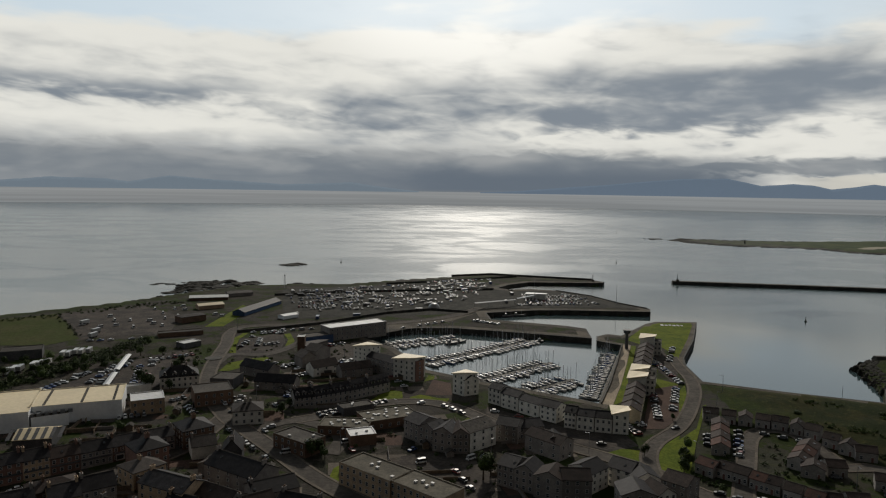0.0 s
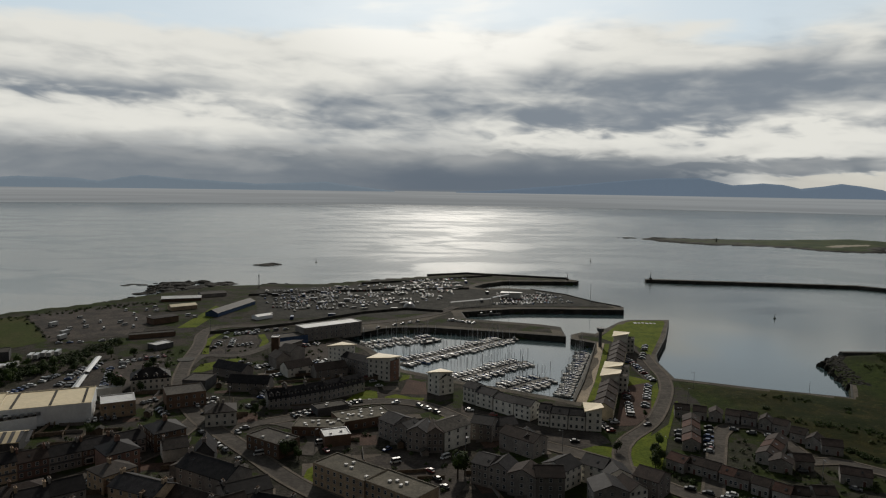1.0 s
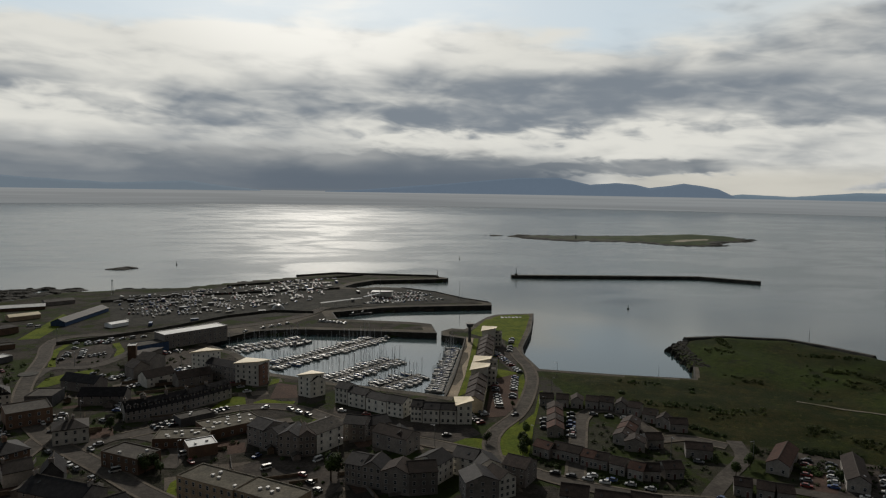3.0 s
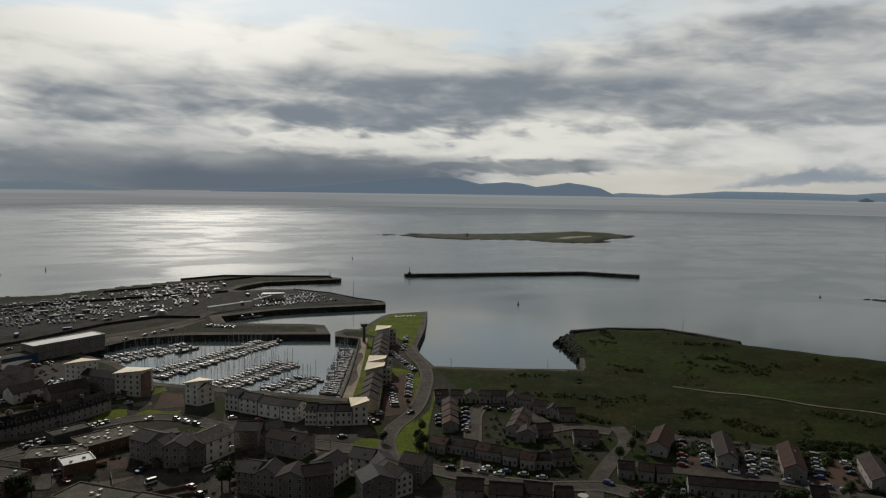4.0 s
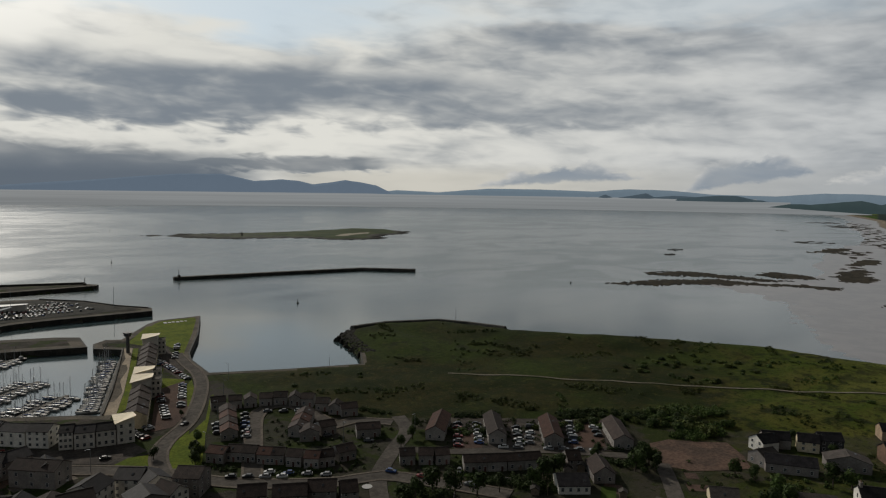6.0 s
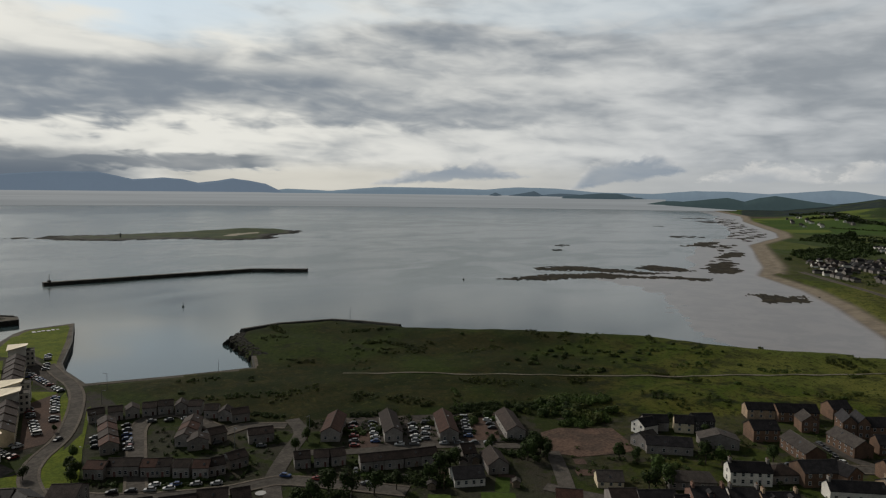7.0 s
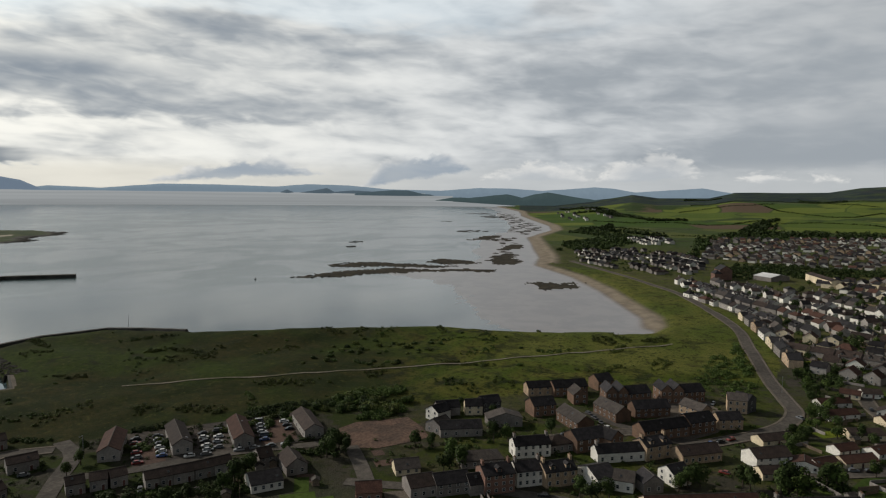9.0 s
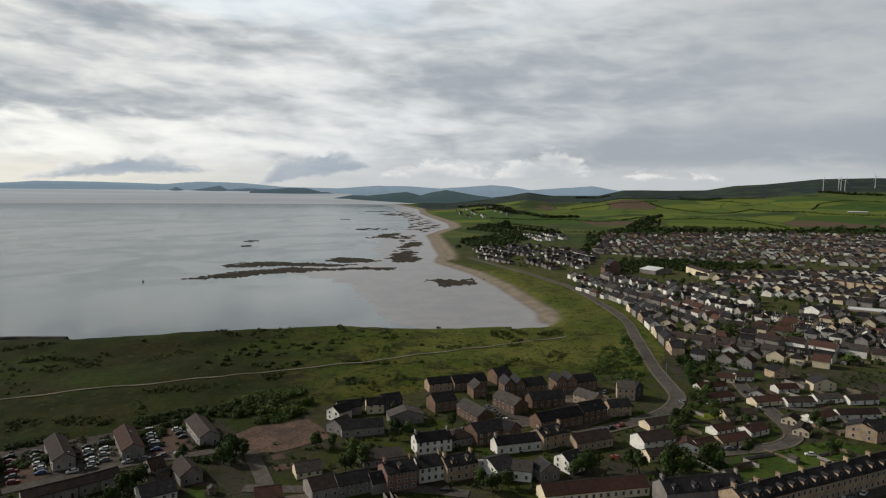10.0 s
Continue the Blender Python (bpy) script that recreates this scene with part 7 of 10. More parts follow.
building(164.4, 202.5, -38.5, 5.6, 7.0, 3.9, 1.7, 'g', 'harl', 'brown', win=2, door=1, name='terrace_house', group='terraced houses of the estate')
building(169.3, 199.2, -27.0, 5.5, 7.0, 3.9, 1.7, 'g', 'harl', 'brown', win=2, door=1, name='terrace_house', group='terraced houses of the estate')
building(173.1, 186.9, -34.4, 4.6, 7.0, 3.9, 1.7, 'g', 'harl', 'brown', win=2, door=1, name='terrace_house', group='terraced houses of the estate')
building(176.9, 184.5, -32.6, 4.3, 7.0, 3.9, 1.7, 'g', 'harl', 'brown', win=2, door=1, name='terrace_house', group='terraced houses of the estate')
building(181.8, 181.2, -33.5, 7.1, 7.0, 3.9, 1.7, 'g', 'harl', 'brown', win=2, door=1, name='terrace_house', group='terraced houses of the estate')
building(187.8, 177.6, -29.3, 6.5, 7.0, 3.9, 1.7, 'g', 'harl', 'brown', win=2, door=1, name='terrace_house', group='terraced houses of the estate')
building(193.8, 174.2, -29.2, 6.8, 7.0, 3.9, 1.7, 'g', 'harl', 'brown', win=2, door=1, name='terrace_house', group='terraced houses of the estate')
building(190.0, 225.9, -47.5, 8.0, 22.8, 4.1, 2.2, 'x', 'harl', 'redtile', win=2, ends=4, name='terrace_house', group='gable-ended house blocks')
building(207.5, 208.8, -37.9, 7.5, 25.6, 4.1, 2.2, 'x', 'harl', 'brown', win=2, ends=4, name='terrace_house', group='gable-ended house blocks')
building(223.9, 190.9, -41.9, 7.9, 25.6, 4.1, 2.2, 'x', 'harl', 'redtile', win=2, ends=4, name='terrace_house', group='gable-ended house blocks')
building(244.7, 171.4, -41.5, 8.0, 25.0, 4.1, 2.2, 'x', 'harl', 'brown', win=2, ends=4, name='terrace_house', group='gable-ended house blocks')
building(190.6, 151.6, -38.1, 11.2, 11.0, 3.0, 2.4, 'g', 'white', 'slate', name='bungalow', win=4)
building(207.0, 151.5, -38.0, 7.8, 13.0, 3.6, 2.6, 'x', 'grey', 'brown', name='bungalow', win=2)
building(205.4, 163.8, -33.4, 5.3, 9.0, 4.4, 2.4, 'g', 'grey', 'brown', name='house', win=2)
building(116.4, 199.1, -33.5, 9.6, 9.0, 4.4, 2.4, 'g', 'grey', 'brown', name='house', win=2)
building(96.0, 210.1, -28.2, 9.3, 9.0, 4.4, 2.4, 'g', 'grey', 'brown', name='house', win=2)
building(106.0, 202.5, -29.3, 11.2, 9.0, 4.4, 2.4, 'g', 'grey', 'brown', name='house', win=2)
building(123.1, 193.1, -24.8, 5.7, 9.0, 4.4, 2.4, 'g', 'grey', 'brown', name='house', win=2)
building(348.4, 81.9, -52.3, 18.5, 8.8, 4.7, 2.8, 'g', 'brick', 'slate', group='brick houses of the new estate', win=5, name='terrace_house')
building(336.9, 74.1, -56.7, 7.3, 9.4, 5.0, 2.8, 'x', 'brick', 'grey', group='brick houses of the new estate', win=2)
building(366.2, 68.4, -43.7, 9.4, 9.4, 5.2, 2.8, 'g', 'brick', 'slate', group='brick houses of the new estate', win=2)
building(343.2, 59.9, -62.5, 5.6, 11.4, 6.7, 2.8, 'x', 'brick', 'slate', group='brick houses of the new estate', win=2, ends=2, name='terrace_house')
building(345.8, 55.0, -60.9, 5.1, 11.4, 6.7, 2.8, 'x', 'brick', 'slate', group='brick houses of the new estate', win=2, ends=2, name='terrace_house')
building(349.9, 48.3, -49.7, 12.8, 9.9, 5.6, 2.8, 'g', 'brick', 'slate', group='brick houses of the new estate', win=4, name='terrace_house')
building(358.3, 35.7, -61.6, 5.7, 11.4, 6.7, 2.8, 'x', 'brick', 'slate', group='brick houses of the new estate', win=2, ends=2, name='terrace_house')
building(361.1, 30.4, -62.5, 5.6, 11.4, 6.7, 2.8, 'x', 'brick', 'slate', group='brick houses of the new estate', win=2, ends=2, name='terrace_house')
building(364.9, 23.7, -51.5, 11.9, 9.9, 5.6, 2.8, 'g', 'brick', 'slate', group='brick houses of the new estate', win=4, name='terrace_house')
building(357.5, 1.2, -84.2, 8.8, 8.8, 6.2, 2.4, 'g', 'tan', 'grey', group='brick houses of the new estate', win=3)
building(359.1, -2.1, -28.4, 8.2, 7.9, 6.2, 2.4, 'x', 'dark', 'slate', group='brick houses of the new estate', win=1)
building(301.5, 67.0, -135.9, 19.0, 8.3, 4.5, 2.8, 'g', 'brick', 'grey', group='brick houses of the new estate', win=5, name='terrace_house')
building(321.2, 54.1, -132.9, 17.5, 8.3, 4.5, 2.8, 'g', 'brick', 'grey', group='brick houses of the new estate', win=5, name='terrace_house')
building(331.6, 38.8, -54.9, 17.7, 8.3, 4.5, 2.8, 'g', 'brick', 'slate', group='brick houses of the new estate', win=5, name='terrace_house')
building(340.9, 18.7, -127.0, 13.1, 7.5, 4.2, 2.4, 'g', 'tan', 'grey', group='brick houses of the new estate', win=4, name='terrace_house')
building(304.5, 30.0, -46.1, 23.1, 8.8, 4.7, 2.8, 'g', 'brick', 'slate', group='brick houses of the new estate', win=6, name='terrace_house')
building(318.3, 16.8, -45.6, 13.7, 9.4, 5.6, 2.8, 'g', 'brick', 'slate', group='brick houses of the new estate', win=4, name='terrace_house')
building(329.9, 4.5, -59.3, 11.2, 7.9, 4.6, 2.4, 'g', 'tan', 'slate', group='brick houses of the new estate', win=3, name='terrace_house')
building(311.3, 85.7, -46.1, 11.5, 9.4, 5.2, 2.8, 'g', 'brick', 'slate', group='brick houses of the new estate', win=3, name='terrace_house')
building(277.7, 56.2, -45.0, 15.4, 10.4, 5.4, 2.8, 'g', 'brick', 'slate', group='brick houses of the new estate', win=4, name='terrace_house')
building(281.6, 48.5, -23.3, 8.6, 9.4, 5.2, 2.8, 'x', 'brick', 'slate', group='brick houses of the new estate', win=2)
building(260.1, 75.1, -53.5, 14.8, 7.9, 5.1, 2.4, 'g', 'white', 'slate', group='', win=5, chim=2, ends=1)
building(242.6, 89.8, -53.0, 16.3, 9.7, 3.0, 2.4, 'h', 'grey', 'grey', group='', win=5, name='bungalow')
building(270.4, 67.0, -43.5, 10.5, 8.8, 3.3, 2.4, 'h', 'grey', 'brown', group='', win=3, name='bungalow')
building(223.7, 76.7, -48.3, 11.1, 9.7, 7.0, 2.4, 'g', 'red', 'slate', group='', win=4, dorm=1, ends=1, chim=2, name='tenement')
building(234.2, 68.6, -50.2, 10.2, 8.8, 5.7, 2.4, 'g', 'white', 'slate', group='', win=4, chim=2)
building(238.8, 58.7, -48.3, 12.2, 8.8, 5.7, 2.4, 'g', 'tan', 'slate', group='', win=4, chim=2, dorm=2)
building(244.5, 44.8, -133.7, 12.7, 8.8, 4.4, 2.4, 'x', 'white', 'slate', group='', win=2)
building(270.7, 42.2, -55.0, 20.0, 7.0, 4.0, 2.4, 'g', 'white', 'slate', group='', win=5, chim=2)
building(280.0, 30.5, -42.1, 12.4, 8.8, 5.7, 2.4, 'g', 'tan', 'slate', group='', win=3, dorm=2, ends=1, chim=2)
building(284.0, 14.2, -49.8, 17.7, 8.8, 3.7, 2.4, 'g', 'tan', 'brown', group='', win=6, name='terrace_house')
building(257.7, 19.6, -130.8, 8.7, 7.9, 4.4, 2.4, 'x', 'white', 'slate', group='', win=2)
building(244.5, 35.2, -88.4, 7.2, 7.9, 4.0, 2.4, 'g', 'white', 'grey', group='', win=2)
building(247.1, 27.4, -53.1, 7.5, 7.9, 4.0, 2.4, 'x', 'grey', 'slate', group='', win=2)
building(291.0, -11.2, -53.9, 15.5, 9.7, 4.4, 2.4, 'g', 'white', 'brown', group='', win=4, name='terrace_house')
building(233.2, 16.9, -61.0, 21.5, 8.8, 3.2, 2.4, 'g', 'cream', 'redtile', group='', win=8, name='bungalow')
building(242.5, 0.1, -60.9, 17.1, 8.8, 3.2, 2.4, 'g', 'cream', 'redtile', group='', win=6, name='bungalow')
building(223.5, 111.9, -50.7, 9.3, 7.9, 2.5, 2.4, 'g', 'cream', 'grey', group='', win=3, name='bungalow')
building(209.9, 99.7, -45.4, 9.4, 10.6, 4.0, 2.4, 'g', 'grey', 'brown', group='', win=3)
building(215.6, 90.6, -47.0, 12.3, 8.8, 4.4, 2.4, 'g', 'grey', 'slate', group='', win=4)
building(219.1, 82.5, -47.6, 6.2, 7.9, 4.0, 2.4, 'g', 'grey', 'slate', group='')
building(268.3, 118.8, -109.2, 9.1, 7.9, 3.9, 2.4, 'x', 'grey', 'grey', group='', win=2)
building(268.9, 109.2, -57.1, 18.2, 7.9, 3.7, 2.4, 'g', 'grey', 'slate', group='', win=4)
building(283.0, 126.1, -112.6, 8.3, 7.9, 4.4, 2.4, 'x', 'white', 'slate', group='', win=2)
building(291.0, 125.2, -50.3, 10.8, 7.0, 4.0, 2.4, 'g', 'grey', 'slate', group='')
building(297.5, 114.6, -59.9, 8.0, 7.0, 4.4, 2.4, 'g', 'cream', 'slate', group='', win=2)
building(304.6, 109.3, -45.0, 9.5, 7.0, 4.9, 2.4, 'g', 'dark', 'slate', group='', win=3)
building(288.7, 96.3, -58.3, 15.6, 7.9, 4.0, 2.4, 'x', 'grey', 'grey', group='', win=3)
building(341.2, 96.1, -53.4, 12.6, 7.9, 4.4, 2.4, 'g', 'tan', 'slate', group='', win=3)
building(198.1, 113.2, -56.3, 8.7, 7.9, 3.5, 2.4, 'g', 'red', 'redtile', group='', win=3, name='bungalow')
building(386.1, -41.9, -57.8, 16.9, 6.8, 2.5, 1.7, 'g', 'white', 'redtile', win=3, door=1, group='bungalows with tiled roofs', name='bungalow')
building(407.2, -52.1, -100.5, 9.4, 6.8, 2.5, 1.7, 'g', 'cream', 'redtile', win=3, door=1, group='bungalows with tiled roofs', name='bungalow')
building(413.2, -61.7, -71.8, 9.6, 6.8, 2.5, 1.7, 'g', 'white', 'brown', win=3, door=1, group='bungalows with tiled roofs', name='bungalow')
building(367.0, -43.2, -53.3, 17.2, 6.8, 2.5, 1.7, 'g', 'white', 'redtile', win=3, door=1, group='bungalows with tiled roofs', name='bungalow')
building(380.8, -64.3, -104.4, 7.2, 7.6, 2.5, 1.7, 'x', 'white', 'brown', win=3, door=1, group='bungalows with tiled roofs', name='bungalow')
building(368.2, -65.7, -58.2, 15.2, 7.6, 2.5, 1.7, 'g', 'cream', 'redtile', win=3, door=1, group='bungalows with tiled roofs', name='bungalow')
building(395.4, -79.9, -62.4, 12.5, 6.8, 2.5, 1.7, 'g', 'white', 'redtile', win=3, door=1, group='bungalows with tiled roofs', name='bungalow')
building(372.0, -81.4, -65.2, 14.8, 6.8, 2.5, 1.7, 'g', 'white', 'brown', win=3, door=1, group='bungalows with tiled roofs', name='bungalow')
building(382.6, -96.5, -64.3, 14.3, 6.8, 2.5, 1.7, 'g', 'white', 'grey', win=3, door=1, group='bungalows with tiled roofs', name='bungalow')
building(385.9, -112.8, -65.3, 16.1, 6.8, 2.5, 1.7, 'g', 'white', 'brown', win=3, door=1, group='bungalows with tiled roofs', name='bungalow')
building(341.0, -72.7, -115.0, 6.6, 7.6, 2.5, 1.7, 'x', 'cream', 'brown', win=3, door=1, group='bungalows with tiled roofs', name='bungalow')
building(326.5, -74.4, -110.4, 6.6, 7.6, 2.5, 1.7, 'x', 'cream', 'brown', win=3, door=1, group='bungalows with tiled roofs', name='bungalow')
building(349.7, -86.2, -49.3, 16.1, 6.8, 2.5, 1.7, 'g', 'white', 'redtile', win=3, door=1, group='bungalows with tiled roofs', name='bungalow')
building(359.9, -104.2, -67.7, 20.9, 6.8, 2.5, 1.7, 'g', 'white', 'brown', win=3, door=1, group='bungalows with tiled roofs', name='bungalow')
building(341.5, -49.8, -66.0, 15.0, 8.5, 2.5, 1.7, 'g', 'cream', 'brown', win=3, door=1, group='bungalows with tiled roofs', name='bungalow')
building(305.2, -42.8, -52.8, 15.2, 7.6, 2.5, 1.7, 'g', 'cream', 'redtile', win=3, door=1, group='bungalows with tiled roofs', name='bungalow')
building(292.2, -24.4, -92.1, 10.8, 7.6, 2.5, 1.7, 'x', 'white', 'redtile', win=3, door=1, group='bungalows with tiled roofs', name='bungalow')
building(296.0, -30.9, -45.0, 10.7, 7.6, 2.5, 1.7, 'g', 'white', 'redtile', win=3, door=1, group='bungalows with tiled roofs', name='bungalow')
building(321.1, -53.7, -45.0, 12.0, 7.6, 2.5, 1.7, 'g', 'white', 'redtile', win=3, door=1, group='bungalows with tiled roofs', name='bungalow')
building(317.4, -14.0, -50.4, 15.8, 7.6, 2.5, 1.7, 'g', 'cream', 'brown', win=3, door=1, group='bungalows with tiled roofs', name='bungalow')
building(317.0, -39.8, -48.2, 10.2, 6.8, 2.5, 1.7, 'g', 'white', 'redtile', win=3, door=1, group='bungalows with tiled roofs', name='bungalow')
building(277.9, -11.9, -60.4, 8.5, 6.8, 2.5, 1.7, 'g', 'cream', 'brown', win=3, door=1, group='bungalows with tiled roofs', name='bungalow')
building(329.7, -98.9, -115.0, 11.8, 8.8, 5.3, 2.4, 'x', 'tan', 'slate', group='', name='bungalow', win=2)
building(332.3, -106.4, -50.0, 17.7, 8.8, 5.3, 2.4, 'g', 'tan', 'slate', group='', name='house', win=3)
building(405.7, -99.4, -72.0, 12.3, 7.9, 4.4, 2.4, 'x', 'cream', 'slate', group='', name='house', win=2)
building(426.3, -81.5, -59.1, 10.7, 7.9, 4.4, 2.4, 'x', 'tan', 'slate', group='', name='house', win=2)
building(238.2, -38.7, -49.0, 10.2, 11.0, 6.6, 3.0, 'g', 'tan', 'slate', win=4, dorm=2, chim=1, name='tenement', group='sandstone tenement terrace')
building(245.0, -46.6, -48.8, 10.6, 11.0, 6.6, 3.0, 'g', 'tan', 'slate', win=4, dorm=2, chim=1, name='tenement', group='sandstone tenement terrace')
building(252.2, -54.7, -49.1, 11.0, 11.0, 6.6, 3.0, 'g', 'tan', 'slate', win=4, dorm=2, chim=1, name='tenement', group='sandstone tenement terrace')
building(259.5, -63.3, -49.2, 11.5, 11.0, 6.6, 3.0, 'g', 'tan', 'slate', win=4, dorm=2, chim=1, name='tenement', group='sandstone tenement terrace')
building(267.2, -72.1, -49.1, 11.9, 11.0, 6.6, 3.0, 'g', 'tan', 'slate', win=4, dorm=2, chim=1, name='tenement', group='sandstone tenement terrace')
building(275.1, -81.3, -48.9, 12.5, 11.0, 6.6, 3.0, 'g', 'tan', 'slate', win=4, dorm=2, chim=1, name='tenement', group='sandstone tenement terrace')
building(283.5, -90.9, -49.1, 13.0, 11.0, 6.6, 3.0, 'g', 'tan', 'slate', win=4, dorm=2, chim=1, name='tenement', group='sandstone tenement terrace')
building(243.1, -25.5, -62.9, 29.2, 10.0, 6.0, 3.0, 'g', 'grey', 'slate', dorm=4, chim=2, name='tenement')
building(619.5, 0.9, -163.6, 12.7, 8.0, 4.4, 2.3, 'x', 'cream', 'slate', win=3, chim=1, name='house', group='sea-front villas')
building(596.7, -4.2, -166.4, 14.5, 8.0, 5.6, 2.3, 'g', 'grey', 'slate', win=3, chim=1, name='house', group='sea-front villas')
building(573.4, -9.3, -165.2, 15.6, 8.0, 5.2, 2.3, 'x', 'tan', 'slate', win=3, chim=1, name='house', group='sea-front villas')
building(548.3, -14.4, -168.6, 18.8, 8.0, 4.8, 2.3, 'g', 'white', 'slate', win=3, chim=1, name='house', group='sea-front villas')
building(521.3, -19.1, -170.1, 21.0, 8.0, 4.4, 2.3, 'x', 'cream', 'slate', win=3, chim=1, name='house', group='sea-front villas')
building(495.2, -23.6, -169.9, 18.9, 8.0, 5.6, 2.3, 'g', 'grey', 'slate', win=3, chim=1, name='house', group='sea-front villas')
building(470.0, -27.7, -170.9, 20.2, 8.0, 5.2, 2.3, 'x', 'tan', 'slate', win=3, chim=1, name='house', group='sea-front villas')
building(897.2, 29.5, -68.3, 14.6, 20.0, 12.0, 5.0, 'x', 'red', 'slate', name='mansion', label='large red sandstone mansion with gables')
building(879.0, 36.0, -68.2, 8.6, 14.0, 9.0, 4.0, 'h', 'red', 'slate', name='mansion', label='red sandstone wing of a mansion')
building(914.5, -24.0, -133.3, 26.1, 30.0, 5.0, 3.0, 'g', 'grey', 'white', name='hall', label='long pale roofed hall among trees')
building(932.1, -68.6, -163.1, 9.6, 12.0, 8.0, 2.0, 'g', 'cream', 'brown', name='flats', group='cream flats on the rise')
building(923.0, -71.4, -162.9, 9.5, 12.0, 8.0, 2.0, 'g', 'cream', 'brown', name='flats', group='cream flats on the rise')
building(914.1, -74.2, -162.5, 9.3, 12.0, 8.0, 2.0, 'g', 'cream', 'brown', name='flats', group='cream flats on the rise')
building(905.3, -77.0, -162.6, 9.0, 12.0, 8.0, 2.0, 'g', 'cream', 'brown', name='flats', group='cream flats on the rise')
building(896.7, -79.6, -163.0, 8.9, 12.0, 8.0, 2.0, 'g', 'cream', 'brown', name='flats', group='cream flats on the rise')
building(888.3, -82.2, -162.8, 8.8, 12.0, 8.0, 2.0, 'g', 'cream', 'brown', name='flats', group='cream flats on the rise')
building(880.0, -84.8, -162.8, 8.5, 12.0, 8.0, 2.0, 'g', 'cream', 'brown', name='flats', group='cream flats on the rise')
building(872.0, -87.3, -162.6, 8.4, 12.0, 8.0, 2.0, 'g', 'cream', 'brown', name='flats', group='cream flats on the rise')
building(613.9, -106.4, -140.2, 7.8, 8.0, 4.8, 2.4, 'x', 'cream', 'slate', dorm=1, chim=1, win=2, name='terrace_house', group='cream terrace on the long street')
building(606.1, -113.6, -140.9, 7.6, 8.0, 5.4, 2.4, 'g', 'white', 'slate', dorm=1, chim=1, win=2, name='terrace_house', group='cream terrace on the long street')
building(598.6, -120.5, -140.5, 7.4, 8.0, 6.0, 2.4, 'g', 'tan', 'slate', dorm=1, chim=1, win=2, name='terrace_house', group='cream terrace on the long street')
building(591.4, -127.3, -140.1, 7.2, 8.0, 5.1, 2.4, 'x', 'grey', 'slate', dorm=1, chim=1, win=2, name='terrace_house', group='cream terrace on the long street')
building(584.3, -133.8, -140.8, 7.0, 8.0, 5.7, 2.4, 'g', 'cream', 'slate', dorm=1, chim=1, win=2, name='terrace_house', group='cream terrace on the long street')
building(577.5, -140.1, -141.1, 6.7, 8.0, 4.8, 2.4, 'g', 'white', 'slate', dorm=1, chim=1, win=2, name='terrace_house', group='cream terrace on the long street')
building(570.9, -146.2, -140.6, 6.5, 8.0, 5.4, 2.4, 'x', 'tan', 'slate', dorm=1, chim=1, win=2, name='terrace_house', group='cream terrace on the long street')
building(564.6, -152.2, -140.8, 6.3, 8.0, 6.0, 2.4, 'g', 'grey', 'slate', dorm=1, chim=1, win=2, name='terrace_house', group='cream terrace on the long street')
building(558.4, -157.9, -140.3, 6.1, 8.0, 5.1, 2.4, 'g', 'cream', 'slate', dorm=1, chim=1, win=2, name='terrace_house', group='cream terrace on the long street')
building(552.3, -163.6, -141.2, 5.9, 8.0, 5.7, 2.4, 'x', 'white', 'slate', dorm=1, chim=1, win=2, name='terrace_house', group='cream terrace on the long street')
building(545.3, -169.5, -146.5, 7.4, 8.0, 4.8, 2.4, 'g', 'tan', 'slate', dorm=1, chim=1, win=2, name='terrace_house', group='cream terrace on the long street')
building(850.9, -221.3, -139.7, 9.4, 10.0, 7.0, 0.5, 'f', 'tan', 'felt', name='flats', group='blocks of flats')
building(844.5, -229.1, -139.9, 9.2, 10.0, 7.0, 0.5, 'f', 'tan', 'felt', name='flats', group='blocks of flats')
building(838.3, -236.7, -139.5, 8.9, 10.0, 7.0, 0.5, 'f', 'tan', 'felt', name='flats', group='blocks of flats')
building(832.3, -244.2, -140.1, 8.7, 10.0, 7.0, 0.5, 'f', 'tan', 'felt', name='flats', group='blocks of flats')
building(826.3, -251.6, -139.8, 8.5, 10.0, 7.0, 0.5, 'f', 'tan', 'felt', name='flats', group='blocks of flats')
building(660.2, -157.7, -52.8, 26.6, 16.0, 5.0, 3.0, 'g', 'white', 'slate', name='hall')
building(674.9, -195.5, -105.4, 28.2, 18.0, 4.0, 0.5, 'f', 'tan', 'white', name='school_block', label='low sandstone school with pale flat roof')
building(-216.2, 634.1, 16.2, 34.0, 13.0, 2.6, 1.4, 'g', 'brick', 'white', name='shed', label='long pale roofed shed by the shore')
building(-200.2, 588.7, 35.8, 21.7, 10.0, 3.2, 1.3, 'g', 'tan', 'sheet', name='shed')
building(-196.1, 660.1, 31.5, 23.7, 12.0, 3.0, 1.3, 'g', 'grey', 'grey', name='shed')
building(-195.7, 531.1, 47.4, 20.0, 11.0, 4.4, 0.6, 'h', 'brick', 'brown', name='shed', label='low round-cornered brown brick building')
building(-157.9, 585.9, 76.1, 63.9, 11.0, 3.0, 2.4, 'g', 'blue', 'slate', name='shed', label='long blue shed with grey ribbed roof')
building(-124.0, 549.8, 47.6, 14.1, 8.0, 2.6, 0.8, 'g', 'metal', 'white', name='shed')
building(-184.4, 480.3, 26.1, 29.7, 8.0, 2.4, 0.4, 'f', 'brick', 'felt', name='station', label='low station building beside the railway')
building(-166.0, 446.2, 53.8, 12.5, 9.0, 3.0, 0.4, 'f', 'dark', 'white', name='shed')
building(-254.0, 411.5, 25.6, 21.7, 14.0, 5.0, 0.5, 'f', 'dark', 'felt', name='depot', label='dark flat-roofed depot building')
